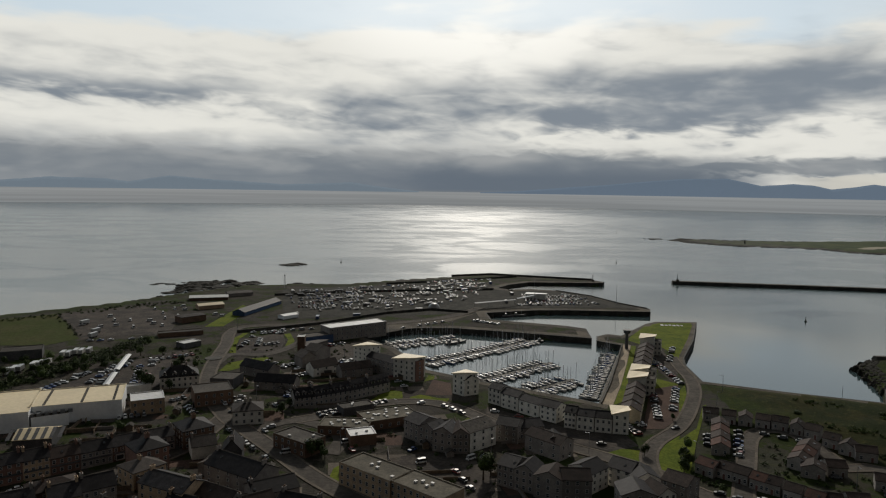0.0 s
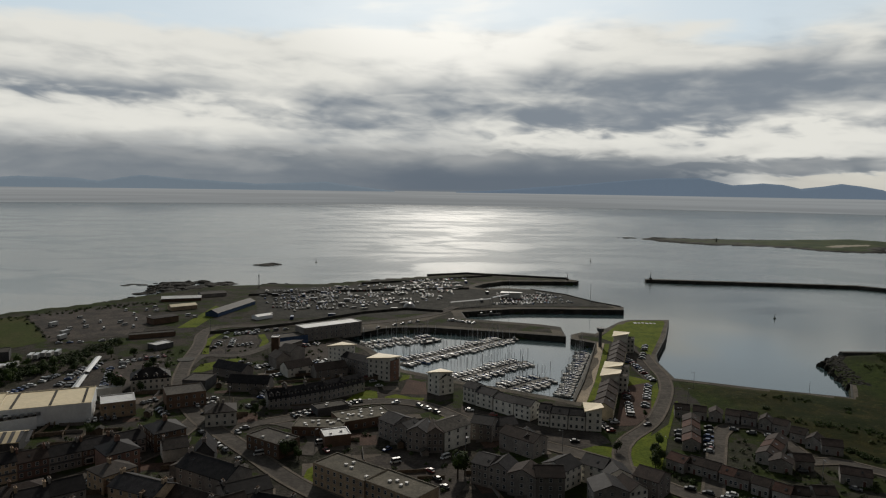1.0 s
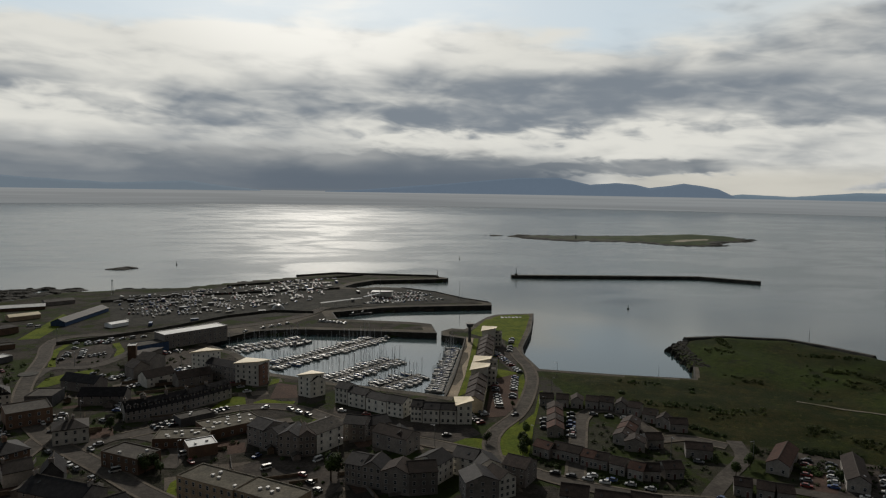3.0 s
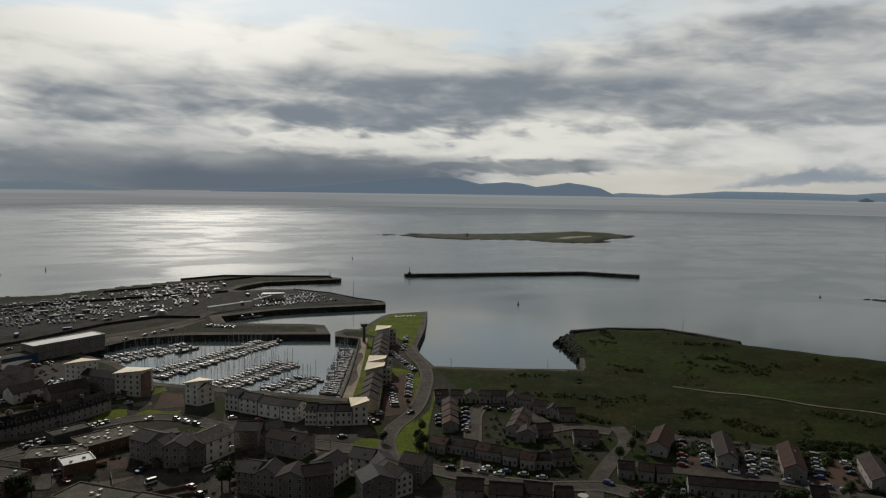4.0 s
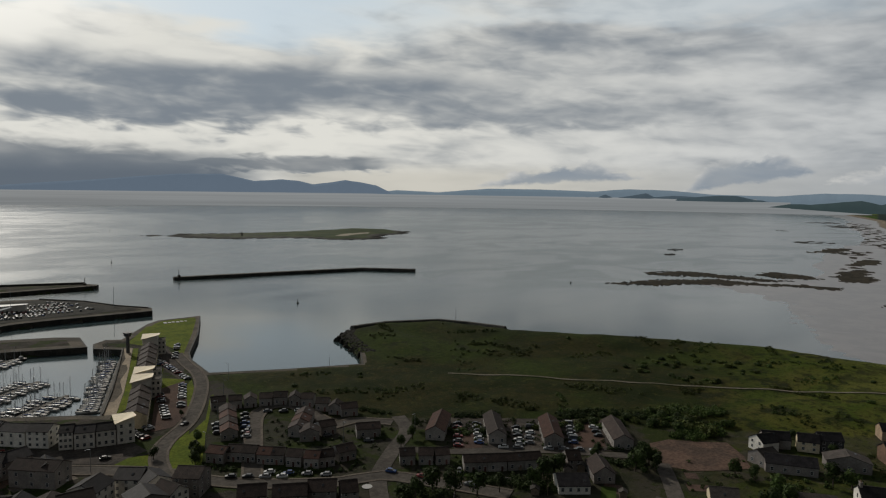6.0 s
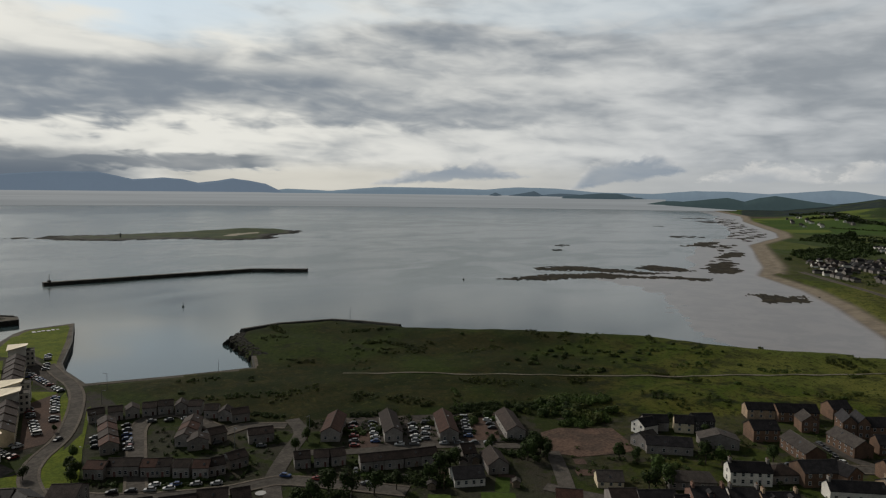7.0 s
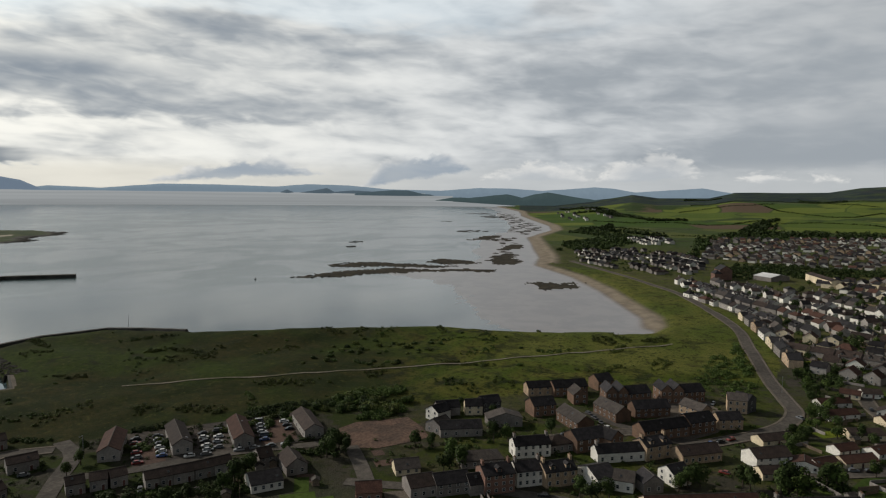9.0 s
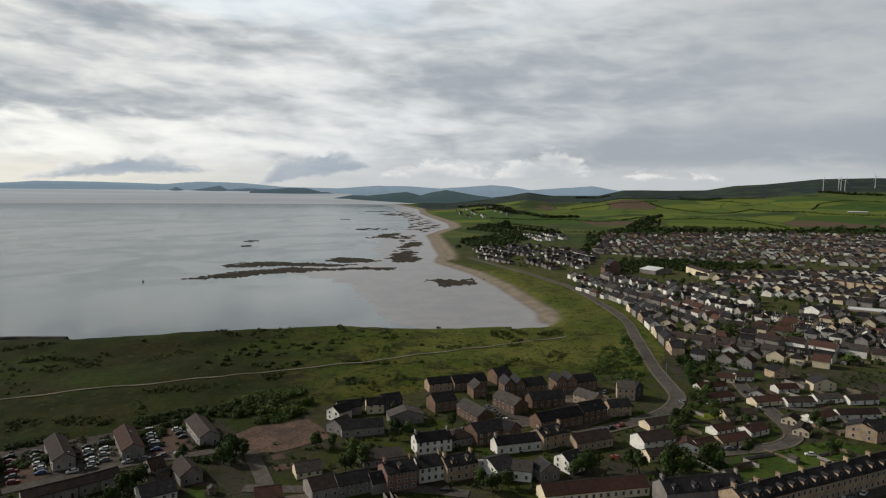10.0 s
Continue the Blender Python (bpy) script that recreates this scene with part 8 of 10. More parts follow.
building(91.2, 664.9, -15.2, 19.1, 10.0, 5.0, 1.0, 'm', 'white', 'white', name='ferry_terminal', label='small white ferry terminal building')
building(-154.4, 345.6, 28.8, 11.4, 3.0, 3.2, 0.2, 'f', 'white', 'white', name='canopy')
# ---- marina ----
sheet('promenade', [(80.3, 336.5), (93.3, 372), (107.9, 416), (125.5, 471), (130.7, 469.3), (113.1, 414.2), (98.5, 370.2), (85.5, 334.7)], PROM, 0.08, 'tan paved promenade beside the marina', 'pavement')
sheet('lawn', [(85.7, 334.7), (98.7, 370.2), (113.3, 414.2), (130.5, 467.7), (133.5, 466.5), (116.3, 413), (101.5, 369), (91.5, 340)], GRASS, 0.12, 'strip of yellowed grass beside the promenade', 'lawn')
rail = tagged(strip('parapet', [(80.1, 336.5), (93.1, 372), (107.7, 416), (125.2, 471)], 0.5, 3.6, 4.9, STONE_DARK), 'low dark stone parapet of the promenade', 'wall', kind='structure')
pontoon(-11, 423, 64.6, 494, True, seed=1)
pontoon(23.2, 388, 70.2, 432, True, seed=2)
pontoon(43, 362, 77, 394, True, seed=3)
pontoon(-36, 472, 14, 500, True, seed=4)
pontoon(83.5, 354, 119, 455, True, spacing=3.6, seed=6, width=1.6, one_side=True)
radio_mast(-164.1, 712.6)
# ---- parked cars ----
car_row(111.5, 355.5, 101.2, 312.5, 10, near=True)
car_row(127.1, 365.6, 112.2, 325.2, 9, near=True)
car_row(83.5, 306.3, 86.7, 292.1, 5, near=True)
car_row(133.2, 421.9, 132.4, 372.4, 13, near=True)
car_row(157.4, 463.2, 141.8, 422.4, 7, near=True)
car_row(138.4, 447.4, 129.8, 410.8, 5, near=True)
car_row(90.7, 309.7, 91.8, 303.0, 2, near=True)
car_row(-203.4, 342.1, -196.3, 385.2, 12)
car_row(-185.3, 343.1, -189.4, 394.4, 12)
car_row(-178.8, 347.4, -185.4, 405.1, 12)
car_row(-158.9, 346.4, -175.6, 395.2, 9)
car_row(-154.4, 346.7, -172.2, 405.9, 9)
car_row(-175.5, 405.7, -154.0, 424.0, 8)
car_row(-199.8, 356.5, -196.5, 379.1, 6)
car_row(-132.0, 443.9, -132.6, 478.4, 7)
car_row(-121.6, 447.8, -125.6, 471.6, 5)
car_row(-118.8, 451.3, -109.2, 458.7, 4)
car_row(-129.9, 486.1, -111.8, 499.3, 9)
car_row(-123.9, 494.4, -114.0, 487.3, 4)
car_row(-77.1, 449.2, -65.8, 461.7, 6)
car_row(-64.6, 405.8, -53.7, 413.2, 6)
car_row(-28.9, 382.8, -17.9, 355.9, 3)
car_row(-49.4, 317.5, -38.1, 325.7, 9)
car_row(-37.0, 327.5, -26.6, 335.1, 7)
car_row(-102.9, 378.6, -82.6, 411.5, 12)
car_row(-81.1, 352.5, -70.8, 338.4, 5)
car_row(-112.8, 374.5, -102.9, 397.0, 7)
car_row(21.8, 549.0, 45.7, 534.7, 9)
car_row(-29.9, 394.9, -47.8, 406.8, 6)
car_row(68.6, 625.9, 108.0, 629.5, 16)
car_row(95.4, 650.6, 136.5, 668.0, 14)
car_row(122.8, 684.3, 146.0, 636.0, 10)
car_row(117.3, 702.3, 142.2, 668.5, 8)
car_row(23.1, 322.7, 39.4, 312.0, 6, near=True, turn=20)
car_row(16.2, 319.0, 20.7, 314.3, 3, near=True, turn=20)
car_row(62.1, 282.4, 73.0, 278.4, 6, near=True, turn=20)
car_row(47.4, 272.4, 52.7, 263.8, 3, near=True, turn=20)
car_row(-14.4, 269.9, -7.7, 273.2, 3, near=True, turn=20)
car_row(-9.0, 248.1, -3.6, 242.3, 3, near=True, turn=20)
car_row(9.2, 262.1, 20.6, 266.6, 5, near=True, turn=20)
car_row(4.7, 253.8, 12.3, 232.2, 4, near=True, turn=20)
car_row(133.3, 300.7, 119.2, 267.5, 6, near=True)
car_row(204.2, 229.6, 183.0, 204.8, 6, near=True)
car_row(210.7, 223.5, 192.5, 202.3, 6, near=True)
car_row(244.2, 197.2, 224.0, 177.9, 6, near=True)
car_row(249.5, 187.7, 235.2, 172.8, 4, near=True)
car_row(221.5, 209.3, 204.8, 190.5, 5, near=True)
car_row(226.8, 205.9, 208.3, 188.2, 4, near=True)
car_row(117.5, 295.1, 111.7, 279.1, 3, near=True)
car_row(151.5, 266.5, 147.7, 247.3, 3, near=True)
car_row(139.2, 296.9, 157.3, 285.2, 6, near=True, turn=10)
car_row(156.6, 236.6, 160.9, 232.2, 2, near=True, turn=10)
car_row(165.4, 184.8, 170.8, 188.7, 2, near=True, turn=10)
car_row(109.0, 232.0, 129.5, 212.2, 7, near=True, turn=10)
car_row(322.2, 66.2, 301.2, 51.1, 4, turn=15)
car_row(304.4, 41.4, 317.9, 38.1, 2, turn=15)
car_row(348.3, 30.8, 330.6, 20.8, 4, turn=15)
car_row(276.4, 7.5, 270.1, -1.4, 4, turn=15)
car_row(352.8, 16.9, 365.4, 10.5, 2, turn=15)
car_row(261.8, 93.7, 267.1, 88.0, 2, turn=15)
car_row(361.4, -24.5, 352.9, -28.1, 2, turn=15)
car_row(359.0, -61.1, 369.6, -70.4, 3, turn=15)
car_row(300.8, -69.3, 299.6, -75.2, 3, turn=15)
car_row(256.1, -70.8, 268.3, -84.5, 4, turn=15)
car(-115.0, 239.2, 25, 'white', 'car', True)
car(-61.4, 266.2, 25, 'white', 'van', True)
car(-39.1, 278.2, 25, 'white', 'van', True)
car(-7.2, 258.7, 25, 'white', 'van', True)
car(-74.3, 295.6, 25, 'silver', 'car', True)
car(49.8, 266.6, 25, 'white', 'van', True)
car(-82.8, 304.1, 25, 'white', 'car', True)
car(-74.7, 349.8, 25, 'white', 'car', True)
car(-9.7, 332.3, 25, 'white', 'car', True)
car(105.3, 301.4, 25, 'black', 'car', True)
# ---- single trees ----
tree(-50.4, 263.8, 1, 0, 264)
tree(-47.1, 265.6, 0.9, 4, 16)
tree(-44.9, 261.7, 0.8, 5, 65)
tree(16.0, 244.0, 1.5, 3, 225)
tree(18.8, 246.6, 1.2, 4, 316)
tree(-150.8, 394.1, 1, 4, 94)
tree(-151.7, 387.8, 0.9, 0, 24)
tree(-141.2, 388.4, 0.9, 3, 255)
tree(-152.4, 348.8, 1.3, 0, 6)
tree(-158.2, 356.7, 1.1, 4, 310)
tree(-151.2, 350.8, 1, 1, 55)
tree(-73.3, 312.3, 0.9, 2, 260)
tree(-72.5, 323.1, 0.7, 2, 344)
tree(101.0, 274.6, 0.9, 3, 225)
tree(96.3, 265.5, 0.8, 2, 176)
tree(94.1, 320.2, 0.5, 2, 350)
tree(107.8, 312.8, 0.5, 2, 50)
tree(-136.3, 287.2, 0.8, 5, 65)
tree(82.0, 269.0, 0.7, 0, 60)
tree(-140.4, 349.4, 0.8, 0, 300)
tree(276.6, -30.8, 1.3, 2, 110)
tree(276.4, -33.9, 1.4, 5, 215)
tree(260.2, -5.7, 1.3, 2, 350)
tree(263.3, -3.2, 1.2, 2, 266)
tree(266.9, -18.0, 1.6, 2, 50)
tree(265.0, -20.9, 1.5, 5, 155)
tree(260.6, -15.4, 1.4, 2, 326)
tree(253.8, 14.6, 1.1, 4, 10)
tree(256.7, 10.6, 1.2, 0, 150)
tree(249.3, 17.2, 1, 1, 265)
tree(238.0, 99.8, 1.3, 1, 55)
tree(234.0, 94.6, 1.2, 4, 160)
tree(227.4, 98.2, 1.2, 0, 324)
tree(246.9, 119.7, 1, 2, 320)
tree(265.6, 92.5, 1.2, 4, 220)
tree(269.3, 87.5, 1.2, 5, 35)
tree(286.2, 73.6, 1, 2, 200)
tree(228.9, 147.1, 1.2, 2, 350)
tree(232.4, 145.6, 1.1, 5, 95)
tree(226.7, 140.8, 1, 4, 130)
tree(294.2, -48.4, 1, 5, 275)
tree(337.4, -48.2, 0.9, 4, 100)
tree(328.9, -51.9, 0.9, 0, 240)
tree(340.2, -81.9, 1, 0, 0)
tree(332.6, -82.6, 0.9, 4, 70)
tree(301.0, -79.6, 1.1, 0, 210)
tree(305.4, -83.7, 0.9, 3, 315)
tree(299.5, 122.0, 0.8, 4, 160)
tree(292.8, 102.4, 0.9, 4, 220)
tree(249.0, 113.2, 0.9, 2, 170)
tree(229.6, 47.8, 1, 4, 190)
tree(233.5, 38.5, 1, 0, 180)
tree(227.2, 43.2, 1.1, 0, 330)
tree(149.1, 179.5, 1.3, 2, 260)
tree(153.9, 173.0, 1.3, 0, 180)
tree(159.3, 167.3, 1.2, 4, 100)
tree(141.4, 179.2, 1.1, 2, 50)
tree(193.1, 161.7, 1.2, 0, 0)
tree(185.9, 160.7, 1.2, 4, 220)
tree(179.0, 159.6, 1.1, 2, 80)
tree(199.6, 164.7, 0.9, 4, 70)
tree(230.3, 149.5, 1.2, 4, 40)
tree(230.6, 146.1, 1.1, 1, 145)
tree(221.5, 145.9, 1.2, 0, 330)
tree(95.6, 258.4, 1, 5, 305)
tree(92.2, 252.3, 0.9, 0, 270)
tree(165.3, 220.1, 0.8, 1, 235)
tree(213.9, 160.3, 0.9, 4, 130)
tree(182.5, 233.0, 0.9, 2, 50)
tree(175.1, 225.3, 0.9, 3, 15)
tree(167.4, 164.6, 1, 2, 20)
tree(222.6, 164.5, 0.8, 2, 200)
# ---- harbour furniture ----
canopy(-171.5, 345.6, -178.0, 369.1, 3.2, 3.0, 'long white covered walk across the car park', HULL['white'])
canopy(-179.8, 374.9, -188.7, 409.5, 3.2, 3.0, 'long white covered walk across the car park', HULL['white'])
canopy(28.7, 604.9, 67.1, 627.2, 3.0, 5.0, 'raised white passenger gangway to the ferry berth', HULL['white'], 'gangway', 14.0)
canopy(68.8, 633.9, 87.9, 656.1, 3.0, 5.0, 'raised white passenger gangway to the ferry berth', HULL['white'], 'gangway', 14.0)
dome(-7.2, 604.2, 5.5)
truck(-230.5, 413.4, 102, 7.0)
truck(-227.1, 413.6, 102, 7.0)
truck(-225.8, 419.4, 102, 7.0)
truck(-222.4, 419.7, 102, 7.0)
truck(-219.4, 422.8, 102, 7.0)
truck(-232.6, 386.7, 102, 7.0)
truck(-230.3, 389.4, 102, 7.0)
truck(-228.3, 393.3, 102, 7.0)
truck(-238.8, 372.0, 102, 7.0)
truck(-237.7, 376.7, 102, 7.0)
truck(-235.8, 379.2, 102, 7.0)
truck(-267.6, 510.3, 72, 7.0)
truck(-244.7, 481.6, 72, 7.0)
truck(-239.4, 467.1, 77, 7.0)
workboat(66.8, 593.9, 10, 1.3)
workboat(57.6, 590.5, 20, 1.2)
workboat(7.5, 482.5, 30, 1.2)
workboat(13.6, 488.3, 35, 1.1)
workboat(-28.5, 514.3, 15, 1.3)
workboat(68.9, 492.2, 200, 1.1)

for block, spots_xy in (("school_block", ((-6, -2), (-3, 1), (0, -2), (3, 2), (5, -1), (-1, 2))), ("school_block.001", ((-9, -4), (-6, 0), (-2, -4), (0, 2), (3, -3), (5, 1), (8, -4), (10, 2), (-8, 4), (6, 5), (1, 5)))):
    strips_on(bpy.data.objects[block], [(x - 0.6, x + 0.6, y - 0.6, y + 0.6, 3.8, 4.5) for x, y in spots_xy], FRAME, "rooflight")

car_row(-106.3, 410.0, -82.0, 391.9, 8)
car_row(-81.9, 376.3, -75.5, 383.7, 5)
car_row(-77.1, 392.2, -71.3, 405.4, 5)
car_row(-62.2, 412.7, -48.9, 393.8, 6)
car_row(-81.5, 324.4, -75.8, 329.1, 4)
car_row(-57.7, 313.1, -48.1, 319.3, 4)
car_row(-77.8, 338.1, -75.7, 347.8, 4)
car_row(-113.1, 350.8, -102.9, 334.0, 4)
car_row(-96.5, 311.3, -100.1, 341.7, 4)
car_row(-132.3, 329.0, -126.5, 335.6, 5)
car_row(-146.4, 303.5, -134.9, 309.5, 6)
car_row(-121.6, 322.5, -113.2, 310.5, 3)
car_row(-138.9, 489.3, -93.3, 506.8, 7, turn=10)
car_row(-38.6, 506.8, 3.6, 542.9, 7, turn=10)
car_row(-238.9, 454.8, -202.1, 466.2, 7, turn=10)
disc = mesh_object('road_marking', [(133.4, 197.1, 4.29)] + [(133.4 + 1.9 * math.cos(i * 0.3927), 197.1 + 1.9 * math.sin(i * 0.3927), 4.29) for i in range(16)], [(0, i + 1, (i + 1) % 16 + 1) for i in range(16)], FRAME)
tagged(disc, 'white painted disc of a mini roundabout', 'road marking', kind='structure')
# ---- roundabout and dense hedges ----
hump = tagged(strip('roundabout', [(-139.3 + 2.6 * math.cos(q * 0.5236), 414.9 + 2.6 * math.sin(q * 0.5236)) for q in range(12)], 5.0, 3.9, 4.55, STONE_DARK, closed=True, batter=0.3), 'round raised island of dark setts in a roundabout', 'roundabout', kind='structure')
scrub('hedge', [(-234.2, 358.9), (-227.1, 377.3), (-218.8, 403.1), (-210.7, 435.5), (-202.8, 469.7), (-193.4, 452.9), (-200.7, 418.1), (-206.3, 385.8), (-213.8, 360.0), (-222.8, 341.1)], 230, 1.6, 3, 501, 'long dark belt of trees along the railway', 0, 0.4)
scrub('hedge', [(-305.7, 536.7), (-246.9, 463.0), (-240.7, 459.9), (-305.3, 546.4)], 40, 1, 1.8, 502, 'dark hedge beside the playing field', 0, 0.4)
scrub('hedge', [(-340.2, 524.5), (-311.5, 550.9), (-266.3, 604.4), (-234.3, 625.9), (-229.8, 613.8), (-259.0, 587.5), (-303.6, 536.8), (-332.0, 511.7)], 120, 0.9, 1.6, 503, 'dark rough growth along the shore', 0, 0.4)
scrub('hedge', [(285.2, 182.5), (303.1, 180.7), (319.5, 164.2), (310.2, 157.0), (289.0, 163.7), (275.2, 174.4)], 170, 1.3, 2.4, 504, 'long dense hedge of dark shrubs', 1, 0.4)
scrub('hedge', [(263.6, 158.8), (283.4, 160.4), (295.2, 151.0), (283.9, 144.0), (268.2, 148.9)], 110, 1.3, 2.4, 505, 'dense clump of mid green shrubs', 1, 0.4)
scrub('hedge', [(249.7, 209.5), (277.8, 194.2), (284.1, 183.3), (278.5, 179.5), (270.1, 188.6), (242.2, 203.0)], 110, 1, 1.7, 506, 'hedge of dark shrubs behind the houses', 0, 0.4)
scrub('hedge', [(209.9, 238.2), (229.0, 225.8), (224.9, 221.7), (206.2, 233.8)], 50, 0.9, 1.5, 507, 'hedge of dark shrubs behind the houses', 0, 0.4)
scrub('hedge', [(178.4, 277.8), (190.0, 256.0), (187.5, 251.7), (175.6, 273.4)], 40, 0.9, 1.4, 508, 'hedge of dark shrubs by the road', 0, 0.4)
scrub('hedge', [(95.3, 253.1), (116.6, 228.3), (139.3, 216.0), (137.4, 212.0), (114.2, 223.5), (93.2, 247.6)], 110, 0.7, 1.2, 509, 'low dark front garden hedges', 0, 0.4)
scrub('hedge', [(141.0, 190.4), (173.7, 176.9), (197.5, 157.6), (187.1, 148.9), (162.5, 165.2), (136.5, 182.4)], 230, 1.2, 2.2, 510, 'dark overgrown shrubbery beside the road', 0, 0.4)
scrub('hedge', [(226.1, 172.8), (244.3, 156.5), (239.5, 143.5), (222.8, 142.1), (220.7, 152.7), (217.5, 163.2)], 90, 1, 1.9, 511, 'dark shrubs between gardens', 0, 0.4)
scrub('hedge', [(506.1, -33.3), (443.7, -36.7), (381.7, -39.1), (335.5, -29.6), (301.5, -19.4), (304.8, -14.4), (345.7, -25.9), (384.0, -32.8), (430.2, -30.4), (486.1, -28.7)], 200, 1.1, 2.2, 512, 'green shrubs on the verge of the road', 1, 0.4)
scrub('hedge', [(521.3, -66.5), (528.7, -87.9), (464.6, -76.6), (443.5, -57.7), (445.4, -41.7), (469.1, -43.6)], 120, 1.6, 2.8, 513, 'dark garden trees between the streets', 0, 0.4)
scrub('hedge', [(423.0, 24.9), (474.6, 15.6), (461.8, 2.3), (419.5, -6.6), (376.9, -8.1), (377.7, 6.6), (391.3, 19.5)], 150, 1.3, 2.4, 514, 'green bushes beside the main road', 1, 0.4)
scrub('hedge', [(311.8, 356.2), (296.6, 323.0), (273.3, 290.6), (260.7, 298.3)], 20, 1, 1.6, 515, 'dark gorse patch', 0, 0.4)


# ---- planting, cars and the rest of the town ----


def spots(poly, count, gap, rnd):
    """Random places inside an outline, kept apart."""
    xs, ys = [p[0] for p in poly], [p[1] for p in poly]
    out = []
    for _ in range(count * 30):
        x, y = rnd.uniform(min(xs), max(xs)), rnd.uniform(min(ys), max(ys))
        if inside(np.array([x]), np.array([y]), poly)[0] and all((x - a) ** 2 + (y - b) ** 2 > gap * gap for a, b in out):
            out.append((x, y))
            if len(out) == count:
                break
    return out


def belt(poly, count, gap, lo, hi, seed, as_bush=False, flat=1.0):
    rnd = random.Random(seed)
    for i, (x, y) in enumerate(spots(poly, count, gap, rnd)):
        if not off_road(np.array([x]), np.array([y]), 2.5)[0]:
            continue
        if as_bush:
            bush(x, y, rnd.uniform(lo, hi), rnd.randrange(6), rnd.uniform(0, 360), flat * rnd.uniform(0.8, 1.1))
        else:
            tree(x, y, rnd.uniform(lo, hi), rnd.randrange(6), rnd.uniform(0, 360), rnd.uniform(0.95, 1.3))


# wooded strips and gardens
belt([(437, -28), (420, -50), (324, -40), (299, -14), (343, -24), (374, -30)], 26, 5, 0.6, 1.0, 21)
belt([(-240, 345), (-258, 397), (-210, 402), (-172, 436), (-166, 428), (-200, 372)], 26, 6, 0.6, 1.0, 22)
belt([(264, 184), (281, 146), (301, 149), (290, 183)], 26, 4, 1.3, 2.3, 23, True)
belt([(196, 228), (250, 194), (262, 182), (258, 176), (190, 218)], 22, 4, 1.0, 1.9, 24, True)
belt([(760, 0), (830, 20), (900, -60), (800, -150), (560, -120), (520, -70)], 34, 14, 0.8, 1.3, 29)
# gorse and scrub on the waste ground
FIELD_CORE = [(245, 330), (268, 410), (300, 425), (345, 408), (395, 315), (455, 232), (470, 170), (515, 75), (470, 35), (410, 50), (345, 105), (300, 165), (240, 225), (160, 300), (170, 345)]
belt(FIELD_CORE, 36, 4, 0.5, 1.3, 31, True, 0.8)
belt([(330, 240), (410, 240), (420, 180), (350, 190)], 40, 3, 0.8, 1.7, 32, True, 0.8)


# the northern town: streets of houses filling the districts
def district(poly, angle, gap_x, gap_y, seed, lo=4.2, hi=6.2, walls=("white", "cream", "grey", "tan"), tiles=("slate", "brown", "redtile", "grey"), group="houses of the northern town", base=0.9, joined="", trees=60):
    """Streets of detached, paired and terraced houses, back to back, with trees in the gardens between."""
    places, green = [], []
    rnd = random.Random(seed)
    ca, sa = math.cos(radians(angle)), math.sin(radians(angle))
    us = [p[0] * ca + p[1] * sa for p in poly]
    vs = [-p[0] * sa + p[1] * ca for p in poly]
    v, row = min(vs), 0
    while v < max(vs):
        u = min(us) + rnd.uniform(0, 6)
        # each stretch of a street was built at one time and looks alike
        stretch = 0
        while u < max(us):
            if stretch <= 0:
                stretch = rnd.uniform(25, 80)
                style = rnd.choice(("villa", "villa", "pair", "bungalow") if joined else ("villa", "villa", "pair", "pair", "terrace", "bungalow"))
                wall, tile, bow = rnd.choice(walls), rnd.choice(tiles), rnd.uniform(-7, 7)
                tall = rnd.uniform(lo, hi)
            w = {"villa": rnd.uniform(7.5, 11), "pair": rnd.uniform(9, 12), "terrace": rnd.uniform(11, 17), "bungalow": rnd.uniform(8, 11)}[style]
            d = {"villa": rnd.uniform(7.5, 9.5), "pair": 8.0, "terrace": 8.4, "bungalow": rnd.uniform(7, 8.5)}[style]
            h = tall * (0.62 if style == "bungalow" else 0.84) * rnd.uniform(0.94, 1.08)
            uu = u + w / 2
            sway = 6 * math.sin(uu / 61 + row * 0.4) + rnd.uniform(-1.8, 1.8)
            x, y = uu * ca - (v + sway) * sa, uu * sa + (v + sway) * ca
            if inside(np.array([x]), np.array([y]), poly)[0]:
                if rnd.random() < base:
                    roof = {"villa": rnd.choice("gxxh"), "pair": rnd.choice("ggh"), "terrace": "g", "bungalow": rnd.choice("ghx")}[style]
                    args = (x, y, angle + 180 * (row % 2) + bow + rnd.uniform(-7, 7) + rnd.choice((0, 0, 90)) * (style in ("villa", "pair")), w, d, h, rnd.uniform(2.3, 3.3), roof, wall if rnd.random() < 0.5 else rnd.choice(walls), tile if rnd.random() < 0.55 else rnd.choice(tiles))
                    if joined:
                        places.append(args)
                        if rnd.random() < 0.35:
                            places.append((x + 4 * sa, y - 4 * ca, args[2] + 90, d * 0.8, w * 0.4, h * 0.8, 1.6, "g", args[8], args[9]))
                    else:
                        building(*args, win=1 if w < 9.5 else 2, chim=rnd.choice((0, 1, 1)) if style != "bungalow" else rnd.choice((0, 1)), dorm=rnd.choice((0, 0, 0, 2)) if roof == "g" and style != "bungalow" else 0, name={"bungalow": "bungalow", "terrace": "terrace_house"}.get(style, "house"), group=group)
                elif rnd.random() < 0.6:
                    green.append((x, y))
            u += w + gap_x * rnd.uniform(0.5, 1.5) * (0.3 if style == "terrace" else 1.0)
            stretch -= w
        v += gap_y * (0.72 if row % 2 else 1.28)
        row += 1
    if joined:
        joined_houses(places, joined)
    else:
        for x, y in green:
            tree(x, y, rnd.uniform(0.7, 1.3), rnd.randrange(6), rnd.uniform(0, 360), rnd.uniform(1.0, 1.4))
